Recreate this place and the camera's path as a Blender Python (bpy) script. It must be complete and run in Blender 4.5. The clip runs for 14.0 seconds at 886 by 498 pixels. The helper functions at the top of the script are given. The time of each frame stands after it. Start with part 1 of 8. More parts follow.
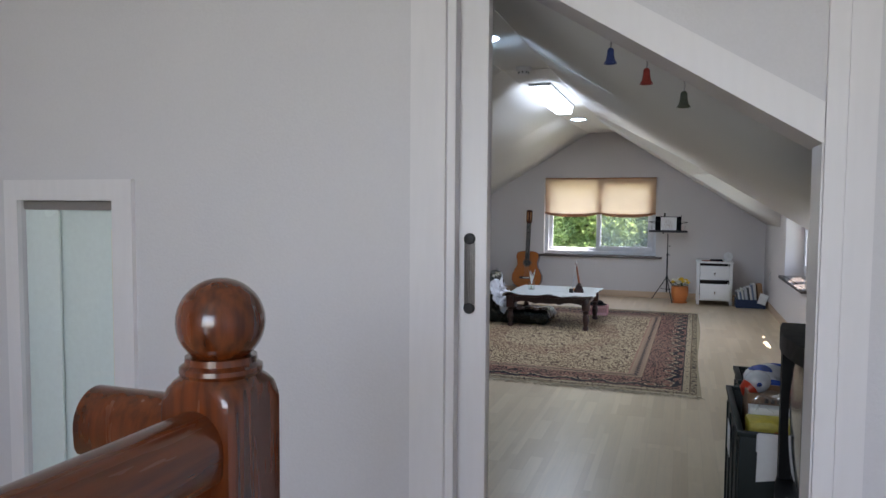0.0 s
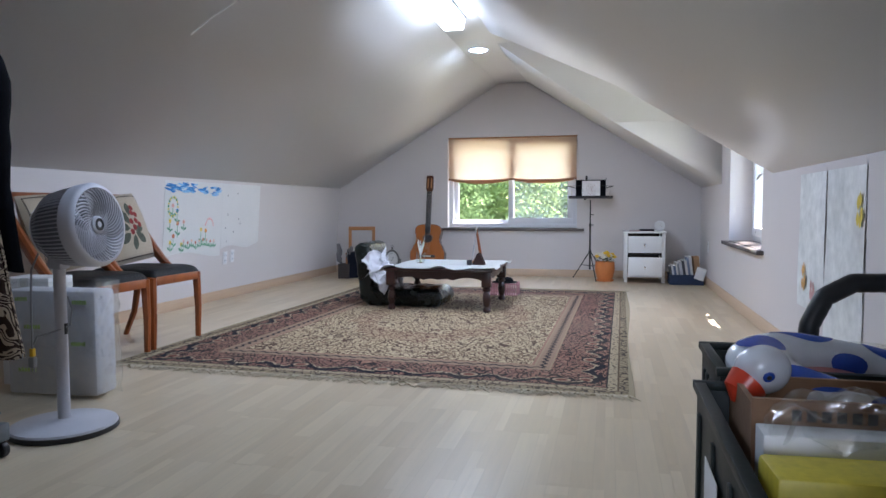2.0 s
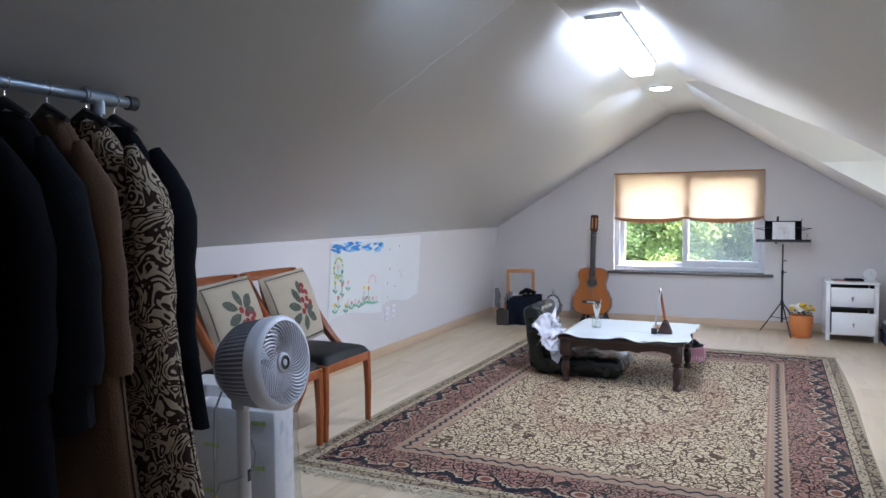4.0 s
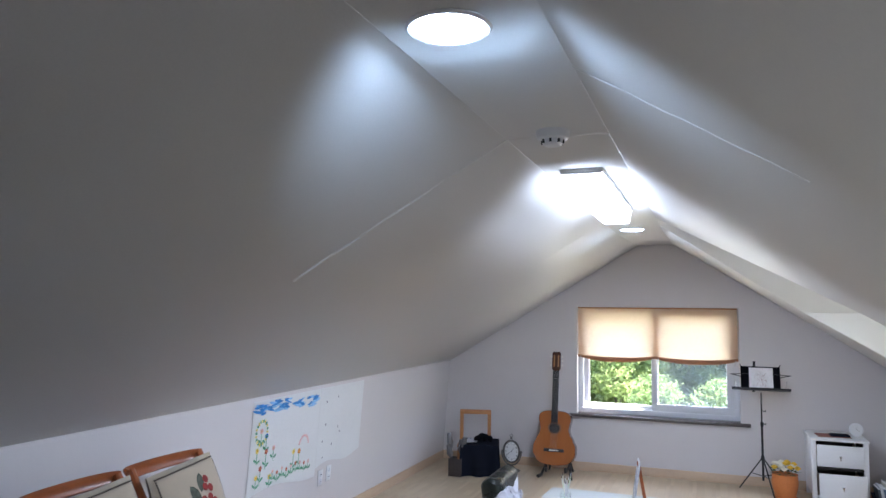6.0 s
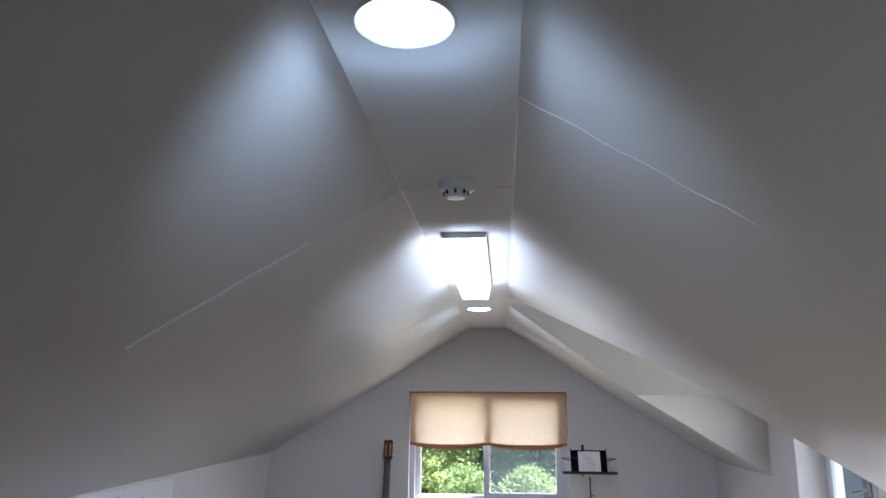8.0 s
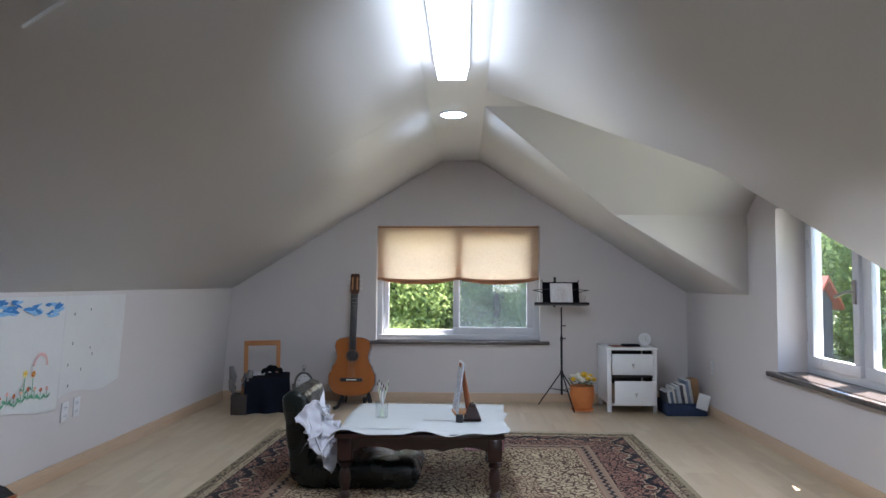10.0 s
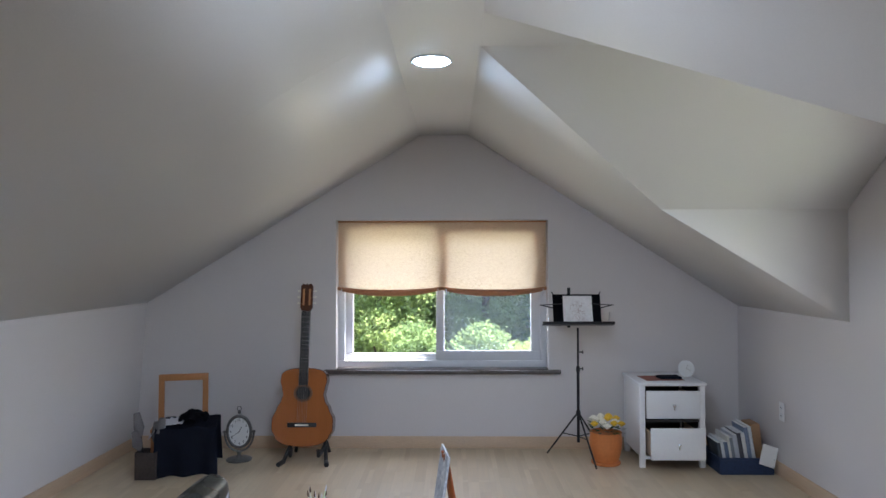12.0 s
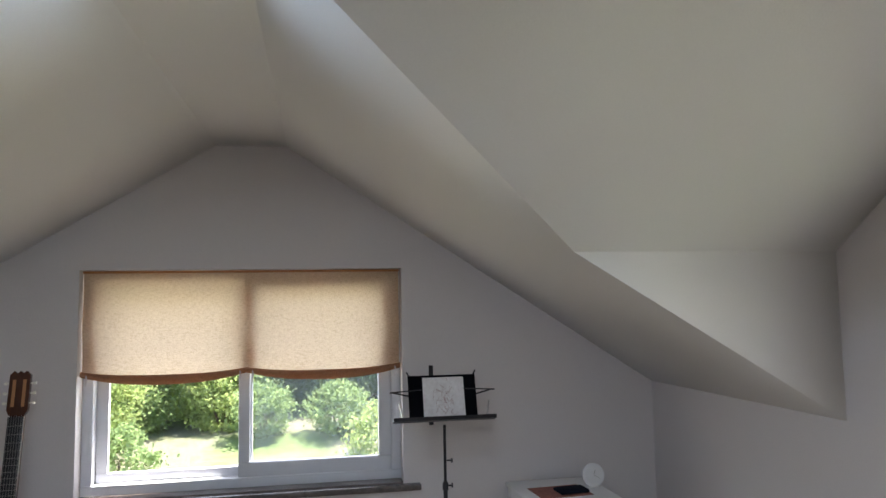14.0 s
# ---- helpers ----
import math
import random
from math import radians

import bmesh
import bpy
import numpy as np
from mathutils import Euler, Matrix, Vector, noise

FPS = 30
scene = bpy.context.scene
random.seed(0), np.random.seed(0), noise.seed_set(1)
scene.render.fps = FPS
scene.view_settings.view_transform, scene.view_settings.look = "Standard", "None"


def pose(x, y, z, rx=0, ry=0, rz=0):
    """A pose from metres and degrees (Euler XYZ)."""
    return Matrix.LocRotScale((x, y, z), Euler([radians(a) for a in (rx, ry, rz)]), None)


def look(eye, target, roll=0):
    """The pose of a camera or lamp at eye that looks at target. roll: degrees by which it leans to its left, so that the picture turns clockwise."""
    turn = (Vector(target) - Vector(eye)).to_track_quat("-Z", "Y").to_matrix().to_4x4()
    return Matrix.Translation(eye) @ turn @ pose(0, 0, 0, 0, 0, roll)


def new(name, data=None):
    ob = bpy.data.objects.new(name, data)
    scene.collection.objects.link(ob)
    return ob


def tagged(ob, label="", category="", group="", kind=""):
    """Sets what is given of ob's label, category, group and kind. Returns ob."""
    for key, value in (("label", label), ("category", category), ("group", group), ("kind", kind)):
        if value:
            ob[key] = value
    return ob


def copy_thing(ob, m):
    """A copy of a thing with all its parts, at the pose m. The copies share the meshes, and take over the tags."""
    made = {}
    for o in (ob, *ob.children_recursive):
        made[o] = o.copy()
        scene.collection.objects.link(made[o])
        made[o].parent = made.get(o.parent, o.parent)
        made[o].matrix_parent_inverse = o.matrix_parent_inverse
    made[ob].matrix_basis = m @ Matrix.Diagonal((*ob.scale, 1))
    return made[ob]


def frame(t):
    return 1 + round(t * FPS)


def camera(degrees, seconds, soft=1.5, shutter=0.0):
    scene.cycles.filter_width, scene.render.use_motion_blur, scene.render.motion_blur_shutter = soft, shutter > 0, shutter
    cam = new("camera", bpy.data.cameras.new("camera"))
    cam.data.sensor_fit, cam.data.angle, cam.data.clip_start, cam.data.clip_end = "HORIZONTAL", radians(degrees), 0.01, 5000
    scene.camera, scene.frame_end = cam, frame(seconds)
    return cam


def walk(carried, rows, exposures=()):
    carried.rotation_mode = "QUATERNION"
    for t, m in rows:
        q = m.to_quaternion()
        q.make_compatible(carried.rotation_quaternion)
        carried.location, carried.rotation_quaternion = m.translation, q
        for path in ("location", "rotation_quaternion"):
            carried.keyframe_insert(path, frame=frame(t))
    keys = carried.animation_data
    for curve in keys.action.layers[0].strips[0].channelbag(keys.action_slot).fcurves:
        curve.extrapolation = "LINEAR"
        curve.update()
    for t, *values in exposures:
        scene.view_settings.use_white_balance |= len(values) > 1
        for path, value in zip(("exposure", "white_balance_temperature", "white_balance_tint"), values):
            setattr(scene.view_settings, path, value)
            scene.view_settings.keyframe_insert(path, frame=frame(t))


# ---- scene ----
cam = camera(64.9, 14.0)
PATH = [
    (0, (1.121, 0.285, 1.222), (0.472, 2.173, 1.104), 0.4),
    (0.5, (1.116, 0.879, 1.196), (0.606, 2.81, 1.08), 0.1),
    (1, (1.113, 1.422, 1.086), (0.651, 3.364, 0.964), 0.1),
    (1.5, (1.183, 1.796, 0.924), (0.732, 3.74, 0.804), -0.1),
    (2, (1.145, 1.977, 0.827), (0.682, 3.919, 0.706), -0.1),
    (2.5, (1.065, 2.039, 0.844), (0.514, 3.957, 0.711), -0.1),
    (3, (0.901, 2.119, 0.981), (0.215, 3.993, 0.837), -0.2),
    (3.2, (0.836, 2.165, 1.024), (0.1, 4.018, 0.877), -0.3),
    (5.3, (0.662, 2.703, 1.593), (-0.196, 4.508, 1.656), 0.4),
    (5.5, (0.62, 2.786, 1.611), (-0.206, 4.605, 1.71), 0.6),
    (6, (0.485, 2.975, 1.636), (-0.218, 4.84, 1.804), 0.6),
    (6.5, (0.324, 3.118, 1.712), (-0.26, 5.011, 1.99), 0.5),
    (7, (0.2, 3.188, 1.683), (-0.173, 5.118, 2.054), 0.3),
    (7.5, (0.138, 3.23, 1.61), (-0.085, 5.175, 2.015), -0.0),
    (8, (0.154, 3.219, 1.583), (-0.012, 5.166, 2.005), 0.3),
    (8.5, (0.135, 3.273, 1.338), (0.01, 5.221, 1.772), 0.2),
    (9, (0.112, 3.36, 1.089), (0.009, 5.316, 1.491), 0.0),
    (9.2, (0.104, 3.379, 1.06), (0.006, 5.353, 1.366), 0.1),
    (11.3, (0.070, 4.60, 1.268), (0.038, 6.599, 1.302), -0.2),
    (11.5, (0.074, 4.768, 1.282), (0.042, 6.768, 1.321), -0.2),
    (12, (0.088, 5.183, 1.345), (0.057, 7.182, 1.386), -0.1),
    (12.5, (0.116, 5.592, 1.496), (0.089, 7.591, 1.548), 0.1),
    (13, (0.113, 5.936, 1.540), (0.094, 7.932, 1.658), 0.1),
    (13.5, (0.219, 6.31, 1.491), (0.206, 8.303, 1.661), -0.1),
    (14, (0.345, 6.688, 1.447), (0.702, 8.649, 1.618), -1.0),
]
EXPOSURES = [(0.0, 2.67, 6550, 15.5), (0.5, 2.62, 6600, 15.5), (1.0, 2.9, 6450, 15.5), (1.5, 3.24, 6300, 17.8), (2.0, 3.31, 6200, 17.8), (3.0, 3.44, 6110, 17.8), (5.5, 3.59, 6220, 17.8), (6.5, 3.15, 6120, 18.8), (7.0, 3.19, 6100, 18.8), (8.0, 2.81, 6220, 19.8), (9.0, 2.77, 6450, 16.8), (12.0, 2.86, 6300, 16.0), (13.0, 2.74, 6550, 16.0), (14.0, 2.53, 6700, 16.0)]
walk(cam, [(t, look(eye, target, roll)) for t, eye, target, roll in PATH], EXPOSURES)

# ---- world, sun, large lights ----
world = bpy.data.worlds.new("world")
scene.world = world
world.use_nodes = True
wn = world.node_tree.nodes
sky = wn.new("ShaderNodeTexSky")
sky.sky_type = "NISHITA"
sky.sun_disc = False
SUN_EL, SUN_AZ = 66.0, 62.0      # height, and degrees from +y towards +x
sky.sun_elevation, sky.sun_rotation = radians(SUN_EL), radians(SUN_AZ)
wn["Background"].inputs["Strength"].default_value = 0.15
world.node_tree.links.new(sky.outputs[0], wn["Background"].inputs[0])


def lamp(name, kind, energy, m, color=(1, 1, 1), **more):
    data = bpy.data.lights.new(name, kind)
    data.energy, data.color = energy, color
    if "size" in more:
        data.shape = "RECTANGLE"
        data.size, data.size_y = more["size"]
    if "angle" in more:
        data.angle = more["angle"]
    if "radius" in more:
        data.shape, data.size = "DISK", more["radius"] * 2
    if "spread" in more:
        data.spread = more["spread"]
    ob = new(name, data)
    ob.matrix_world = m
    return ob


sun_dir = Vector((math.sin(radians(SUN_AZ)) * math.cos(radians(SUN_EL)), math.cos(radians(SUN_AZ)) * math.cos(radians(SUN_EL)), math.sin(radians(SUN_EL))))
lamp("sun", "SUN", 5.0, look(sun_dir * 40, (0, 0, 0)), (1.0, 0.95, 0.88), angle=radians(0.5))
# daylight of the sky in the two windows of the room
lamp("window_daylight", "AREA", 2.0, look((0, 10.56, 1.12), (0, 0, 1.6)), (1.0, 0.97, 0.93), size=(1.5, 1.05))
lamp("side_window_daylight", "AREA", 0.5, look((2.13, 7.72, 1.08), (0, 7.72, 1.5)), (0.88, 0.93, 1.0), size=(1.25, 1.0))
# added fill lamp for the landing, at an opening that is only assumed
lamp("landing_fill_light", "AREA", 4.0, look((0.85, -1.52, 1.45), (0.7, 2, 1.2)), (0.88, 0.93, 1.0), size=(1.3, 1.1))
lamp("tube_light_glow", "AREA", 3.1, look((0.008, 6.49, 2.10), (0.008, 6.49, 0)), (0.72, 0.84, 1.0), size=(0.15, 1.2))
for yy in (4.298, 8.172):
    lamp("downlight_glow", "AREA", 0.75, look((-0.006, yy, 2.205), (-0.006, yy, 0)), (0.58, 0.78, 1.0), radius=0.075)


# ---- materials ----
def material(name, color, rough=0.6, metal=0.0, vary=0.08, scale=6.0, fine=60.0, bump=0.05, spec=0.5, stretch=(1, 1, 1), sheen=0.0, second=None, coat=0.0, per_object=0.0):
    """A surface with stains at one scale, grain at a second one and fine relief."""
    m = bpy.data.materials.new(name)
    m.use_nodes = True
    nt = m.node_tree
    n, l = nt.nodes, nt.links
    p = n["Principled BSDF"]
    tc = n.new("ShaderNodeTexCoord")
    mp = n.new("ShaderNodeMapping")
    mp.inputs["Scale"].default_value = stretch
    l.new(tc.outputs["Object"], mp.inputs[0])
    big = n.new("ShaderNodeTexNoise")
    big.inputs["Scale"].default_value, big.inputs["Detail"].default_value = scale, 4
    small = n.new("ShaderNodeTexNoise")
    small.inputs["Scale"].default_value, small.inputs["Detail"].default_value = fine, 3
    l.new(mp.outputs[0], big.inputs["Vector"])
    l.new(mp.outputs[0], small.inputs["Vector"])
    add = n.new("ShaderNodeMath")
    add.operation = "ADD"
    l.new(big.outputs["Fac"], add.inputs[0])
    l.new(small.outputs["Fac"], add.inputs[1])
    ramp = n.new("ShaderNodeValToRGB")
    dark = tuple(c * (1 - vary) for c in color)
    light = tuple(min(1, c * (1 + vary)) for c in (second or color))
    ramp.color_ramp.elements[0].position, ramp.color_ramp.elements[0].color = 0.3, (*dark, 1)
    ramp.color_ramp.elements[1].position, ramp.color_ramp.elements[1].color = 0.7, (*light, 1)
    half = n.new("ShaderNodeMath")
    half.operation = "MULTIPLY"
    half.inputs[1].default_value = 0.5
    l.new(add.outputs[0], half.inputs[0])
    l.new(half.outputs[0], ramp.inputs[0])
    out = ramp.outputs[0]
    if per_object:
        info = n.new("ShaderNodeObjectInfo")
        hsv = n.new("ShaderNodeHueSaturation")
        rng = n.new("ShaderNodeMapRange")
        rng.inputs[3].default_value, rng.inputs[4].default_value = 1 - per_object, 1 + per_object
        l.new(info.outputs["Random"], rng.inputs[0])
        l.new(rng.outputs[0], hsv.inputs["Value"])
        l.new(out, hsv.inputs["Color"])
        out = hsv.outputs[0]
    l.new(out, p.inputs["Base Color"])
    rr = n.new("ShaderNodeMapRange")
    rr.inputs[3].default_value, rr.inputs[4].default_value = max(0.02, rough - 0.08), min(1, rough + 0.08)
    l.new(big.outputs["Fac"], rr.inputs[0])
    l.new(rr.outputs[0], p.inputs["Roughness"])
    p.inputs["Metallic"].default_value = metal
    p.inputs["Specular IOR Level"].default_value = spec
    p.inputs["Sheen Weight"].default_value = sheen
    p.inputs["Coat Weight"].default_value = coat
    p.inputs["Coat Roughness"].default_value = 0.12
    if bump:
        b = n.new("ShaderNodeBump")
        b.inputs["Strength"].default_value, b.inputs["Distance"].default_value = bump, 0.01
        l.new(small.outputs["Fac"], b.inputs["Height"])
        l.new(b.outputs[0], p.inputs["Normal"])
    return m


def emitter(name, color, strength):
    m = bpy.data.materials.new(name)
    m.use_nodes = True
    p = m.node_tree.nodes["Principled BSDF"]
    p.inputs["Base Color"].default_value = (0.9, 0.9, 0.9, 1)
    p.inputs["Emission Color"].default_value = (*color, 1)
    p.inputs["Emission Strength"].default_value = strength
    return m


def clear(name, color=(1, 1, 1), rough=0.0, ior=1.45, alpha=None):
    """Clear glass or film: a transparent sheet with a glossy skin."""
    m = bpy.data.materials.new(name)
    m.use_nodes = True
    nt = m.node_tree
    n, l = nt.nodes, nt.links
    n.remove(n["Principled BSDF"])
    tr, gl, mix, fr = n.new("ShaderNodeBsdfTransparent"), n.new("ShaderNodeBsdfGlossy"), n.new("ShaderNodeMixShader"), n.new("ShaderNodeLayerWeight")
    tr.inputs[0].default_value = (*color, 1)
    gl.inputs["Roughness"].default_value = rough
    fr.inputs[0].default_value = 0.5
    if alpha is None:
        pw, rg = n.new("ShaderNodeMath"), n.new("ShaderNodeMapRange")
        pw.operation = "POWER"
        pw.inputs[1].default_value = 5.0
        rg.inputs[3].default_value, rg.inputs[4].default_value = ((ior - 1) / (ior + 1)) ** 2, 1.0
        l.new(fr.outputs["Facing"], pw.inputs[0])
        l.new(pw.outputs[0], rg.inputs[0])
        l.new(rg.outputs[0], mix.inputs[0])
    else:
        nz, rp = n.new("ShaderNodeTexNoise"), n.new("ShaderNodeMapRange")
        nz.inputs["Scale"].default_value, nz.inputs["Detail"].default_value = 14, 5
        rp.inputs[1].default_value, rp.inputs[2].default_value = 0.45, 0.7
        rp.inputs[3].default_value, rp.inputs[4].default_value = alpha * 0.4, alpha
        l.new(nz.outputs["Fac"], rp.inputs[0])
        l.new(rp.outputs[0], mix.inputs[0])
        bp = n.new("ShaderNodeBump")
        bp.inputs["Strength"].default_value = 0.6
        l.new(nz.outputs["Fac"], bp.inputs["Height"])
        l.new(bp.outputs[0], gl.inputs["Normal"])
    l.new(tr.outputs[0], mix.inputs[1])
    l.new(gl.outputs[0], mix.inputs[2])
    l.new(mix.outputs[0], n["Material Output"].inputs[0])
    return m


M = {}
M["wall"] = material("wallpaper_white", (0.65, 0.61, 0.60), 0.75, vary=0.03, scale=1.6, fine=140, bump=0.10)
M["wall_landing"] = material("wallpaper_landing", (0.73, 0.715, 0.735), 0.75, vary=0.03, scale=1.6, fine=140, bump=0.10)
M["ceiling"] = material("ceiling_paper", (0.74, 0.725, 0.70), 0.40, vary=0.025, scale=1.2, fine=160, bump=0.05, spec=0.45)
M["trim_white"] = material("painted_trim_white", (0.84, 0.82, 0.835), 0.42, vary=0.03, scale=3, fine=50, bump=0.04, stretch=(1, 1, 0.15))
M["pvc"] = material("white_pvc", (0.66, 0.68, 0.72), 0.3, vary=0.02, bump=0.0)
M["baseboard"] = material("beech_baseboard", (0.56, 0.40, 0.27), 0.45, vary=0.10, scale=4, fine=40, stretch=(1, 0.25, 4), bump=0.05)
M["stone"] = material("dark_granite", (0.10, 0.085, 0.08), 0.22, vary=0.5, scale=40, fine=180, bump=0.0)
M["glass"] = clear("window_glass", (0.97, 0.985, 0.98))
M["frosted"] = material("frosted_pale_glass", (0.78, 0.88, 0.86), 0.25, vary=0.04, scale=2, bump=0.0, coat=0.4)
M["film"] = clear("clear_plastic_film", (0.96, 0.97, 0.96), 0.12, alpha=0.32)
M["lacquer"] = material("red_brown_lacquer", (0.125, 0.028, 0.006), 0.26, vary=0.7, scale=7, fine=30, stretch=(3.5, 3.5, 0.22), coat=0.6, bump=0.01)
M["steel"] = material("brushed_steel", (0.42, 0.40, 0.38), 0.35, 1.0, vary=0.08, scale=10, stretch=(1, 1, 8))
M["chrome"] = material("chrome", (0.7, 0.7, 0.72), 0.12, 1.0, vary=0.02, bump=0)
M["black"] = material("black_plastic", (0.018, 0.018, 0.02), 0.4, vary=0.2, bump=0.04)
M["black_metal"] = material("black_metal", (0.015, 0.015, 0.017), 0.35, 0.3, vary=0.2, bump=0.02)
M["white"] = material("white_plastic", (0.74, 0.74, 0.75), 0.35, vary=0.03, bump=0.02)
M["white_paint"] = material("white_furniture_paint", (0.80, 0.80, 0.80), 0.38, vary=0.03, bump=0.03)
M["leather"] = material("black_leather", (0.006, 0.007, 0.008), 0.48, vary=0.35, scale=9, fine=150, bump=0.25, spec=0.25)
M["leather_green"] = material("dark_green_leather", (0.006, 0.010, 0.008), 0.27, vary=0.35, scale=9, fine=150, bump=0.25, spec=0.5)
M["mahogany"] = material("dark_mahogany", (0.032, 0.010, 0.008), 0.3, vary=0.35, scale=5, fine=50, stretch=(0.4, 3, 3), coat=0.4)
M["chair_wood"] = material("cherry_wood", (0.31, 0.080, 0.019), 0.35, vary=0.28, scale=5, fine=60, stretch=(3, 3, 0.4), coat=0.25, bump=0.03)
M["light_wood"] = material("light_pine", (0.44, 0.19, 0.068), 0.5, vary=0.15, scale=6, fine=60, stretch=(3, 3, 0.5))
M["guitar_top"] = material("spruce_top", (0.37, 0.118, 0.030), 0.22, vary=0.10, scale=3, fine=70, stretch=(6, 1, 0.3), coat=0.6, bump=0.01)
M["guitar_side"] = material("rosewood", (0.075, 0.024, 0.012), 0.25, vary=0.3, scale=4, fine=60, stretch=(1, 1, 0.3), coat=0.5)
M["cloth_white"] = material("white_cloth", (0.60, 0.59, 0.63), 0.85, vary=0.05, scale=5, fine=220, bump=0.15, sheen=0.2)
M["paper"] = material("white_paper", (0.72, 0.72, 0.715), 0.7, vary=0.03, scale=6, bump=0.04)
M["cloth_navy"] = material("navy_cloth", (0.010, 0.012, 0.020), 0.9, vary=0.3, scale=8, fine=220, bump=0.2, spec=0.08)
M["cloth_black"] = material("black_wool", (0.004, 0.0042, 0.006), 0.9, vary=0.3, scale=8, fine=200, bump=0.3, spec=0.08)
M["cloth_grey"] = material("dark_grey_wool", (0.0065, 0.007, 0.009), 0.9, vary=0.3, scale=10, fine=200, bump=0.3, spec=0.08)
M["cloth_tan"] = material("camel_wool", (0.075, 0.038, 0.020), 0.9, vary=0.2, scale=10, fine=200, bump=0.3, sheen=0.1, spec=0.08)
M["terracotta"] = material("terracotta", (0.62, 0.20, 0.055), 0.6, vary=0.1, scale=8, bump=0.08)
M["leaf"] = material("pot_leaf", (0.045, 0.10, 0.025), 0.5, vary=0.3, bump=0.0)
M["petal_yellow"] = material("petal_yellow", (0.85, 0.55, 0.04), 0.6, vary=0.1, bump=0.0)
M["petal_white"] = material("petal_white", (0.85, 0.82, 0.72), 0.6, vary=0.06, bump=0.0)
M["glow_tube"] = emitter("tube_cover", (0.70, 0.84, 1.0), 1.4)
M["glow_down"] = emitter("downlight_cover", (0.50, 0.74, 1.0), 5.5)


def wood_floor():
    """Pale maple laminate: each board carries three rows of short strips."""
    m = bpy.data.materials.new("maple_laminate")
    m.use_nodes = True
    nt = m.node_tree
    n, l = nt.nodes, nt.links
    p = n["Principled BSDF"]
    tc, info = n.new("ShaderNodeTexCoord"), n.new("ShaderNodeObjectInfo")
    mp = n.new("ShaderNodeMapping")
    mp.inputs["Rotation"].default_value = (0, 0, radians(90))
    l.new(tc.outputs["Object"], mp.inputs[0])
    off = n.new("ShaderNodeVectorMath")
    off.operation = "ADD"
    comb, mul = n.new("ShaderNodeCombineXYZ"), n.new("ShaderNodeMath")
    mul.operation = "MULTIPLY"
    mul.inputs[1].default_value = 17.0
    l.new(info.outputs["Random"], mul.inputs[0])
    l.new(mul.outputs[0], comb.inputs[0])
    l.new(mp.outputs[0], off.inputs[0])
    l.new(comb.outputs[0], off.inputs[1])
    br = n.new("ShaderNodeTexBrick")
    br.offset, br.offset_frequency = 0.43, 2
    br.inputs["Scale"].default_value = 1.0
    br.inputs["Brick Width"].default_value, br.inputs["Row Height"].default_value = 0.46, 0.0667
    br.inputs["Mortar Size"].default_value, br.inputs["Bias"].default_value = 0.0006, 0.0
    br.inputs["Color1"].default_value = (0.61, 0.495, 0.345, 1)
    br.inputs["Color2"].default_value = (0.52, 0.405, 0.268, 1)
    br.inputs["Mortar"].default_value = (0.48, 0.38, 0.255, 1)
    l.new(off.outputs[0], br.inputs["Vector"])
    mp2 = n.new("ShaderNodeMapping")
    mp2.inputs["Scale"].default_value = (1.2, 16, 1)
    l.new(off.outputs[0], mp2.inputs[0])
    nz = n.new("ShaderNodeTexNoise")
    nz.inputs["Scale"].default_value, nz.inputs["Detail"].default_value = 3.0, 6
    l.new(mp2.outputs[0], nz.inputs["Vector"])
    rg = n.new("ShaderNodeMapRange")
    rg.inputs[3].default_value, rg.inputs[4].default_value = 0.86, 1.12
    l.new(nz.outputs["Fac"], rg.inputs[0])
    hs = n.new("ShaderNodeHueSaturation")
    l.new(rg.outputs[0], hs.inputs["Value"])
    l.new(br.outputs["Color"], hs.inputs["Color"])
    l.new(hs.outputs[0], p.inputs["Base Color"])
    r2 = n.new("ShaderNodeMapRange")
    r2.inputs[3].default_value, r2.inputs[4].default_value = 0.24, 0.42
    l.new(nz.outputs["Fac"], r2.inputs[0])
    l.new(r2.outputs[0], p.inputs["Roughness"])
    return m


M["floor"] = wood_floor()


# ---- mesh helpers ----
def finish(bm, name, mat, sharp=35.0):
    bmesh.ops.recalc_face_normals(bm, faces=bm.faces)
    for e in bm.edges:
        if len(e.link_faces) == 2:
            e.smooth = e.calc_face_angle(0.0) < radians(sharp)
    for f in bm.faces:
        f.smooth = True
    me = bpy.data.meshes.new(name)
    bm.to_mesh(me)
    bm.free()
    me.materials.append(mat)
    return me


def part(name, bm, mat, parent, label="", sharp=35.0):
    ob = new(name, finish(bm, name, mat, sharp))
    ob.parent = parent
    return tagged(ob, label)


def thing(name, label, category, m=None, group=""):
    ob = new(name)
    ob.empty_display_size = 0.1
    ob.matrix_world = m or Matrix()
    return tagged(ob, label, category, group)


def single(name, bm, mat, label, category, m=None, group="", sharp=35.0):
    ob = new(name, finish(bm, name, mat, sharp))
    ob.matrix_world = m or Matrix()
    return tagged(ob, label, category, group)


def structure(name, bm, mat, label, category, sharp=35.0):
    ob = new(name, finish(bm, name, mat, sharp))
    return tagged(ob, label, category, kind="structure")


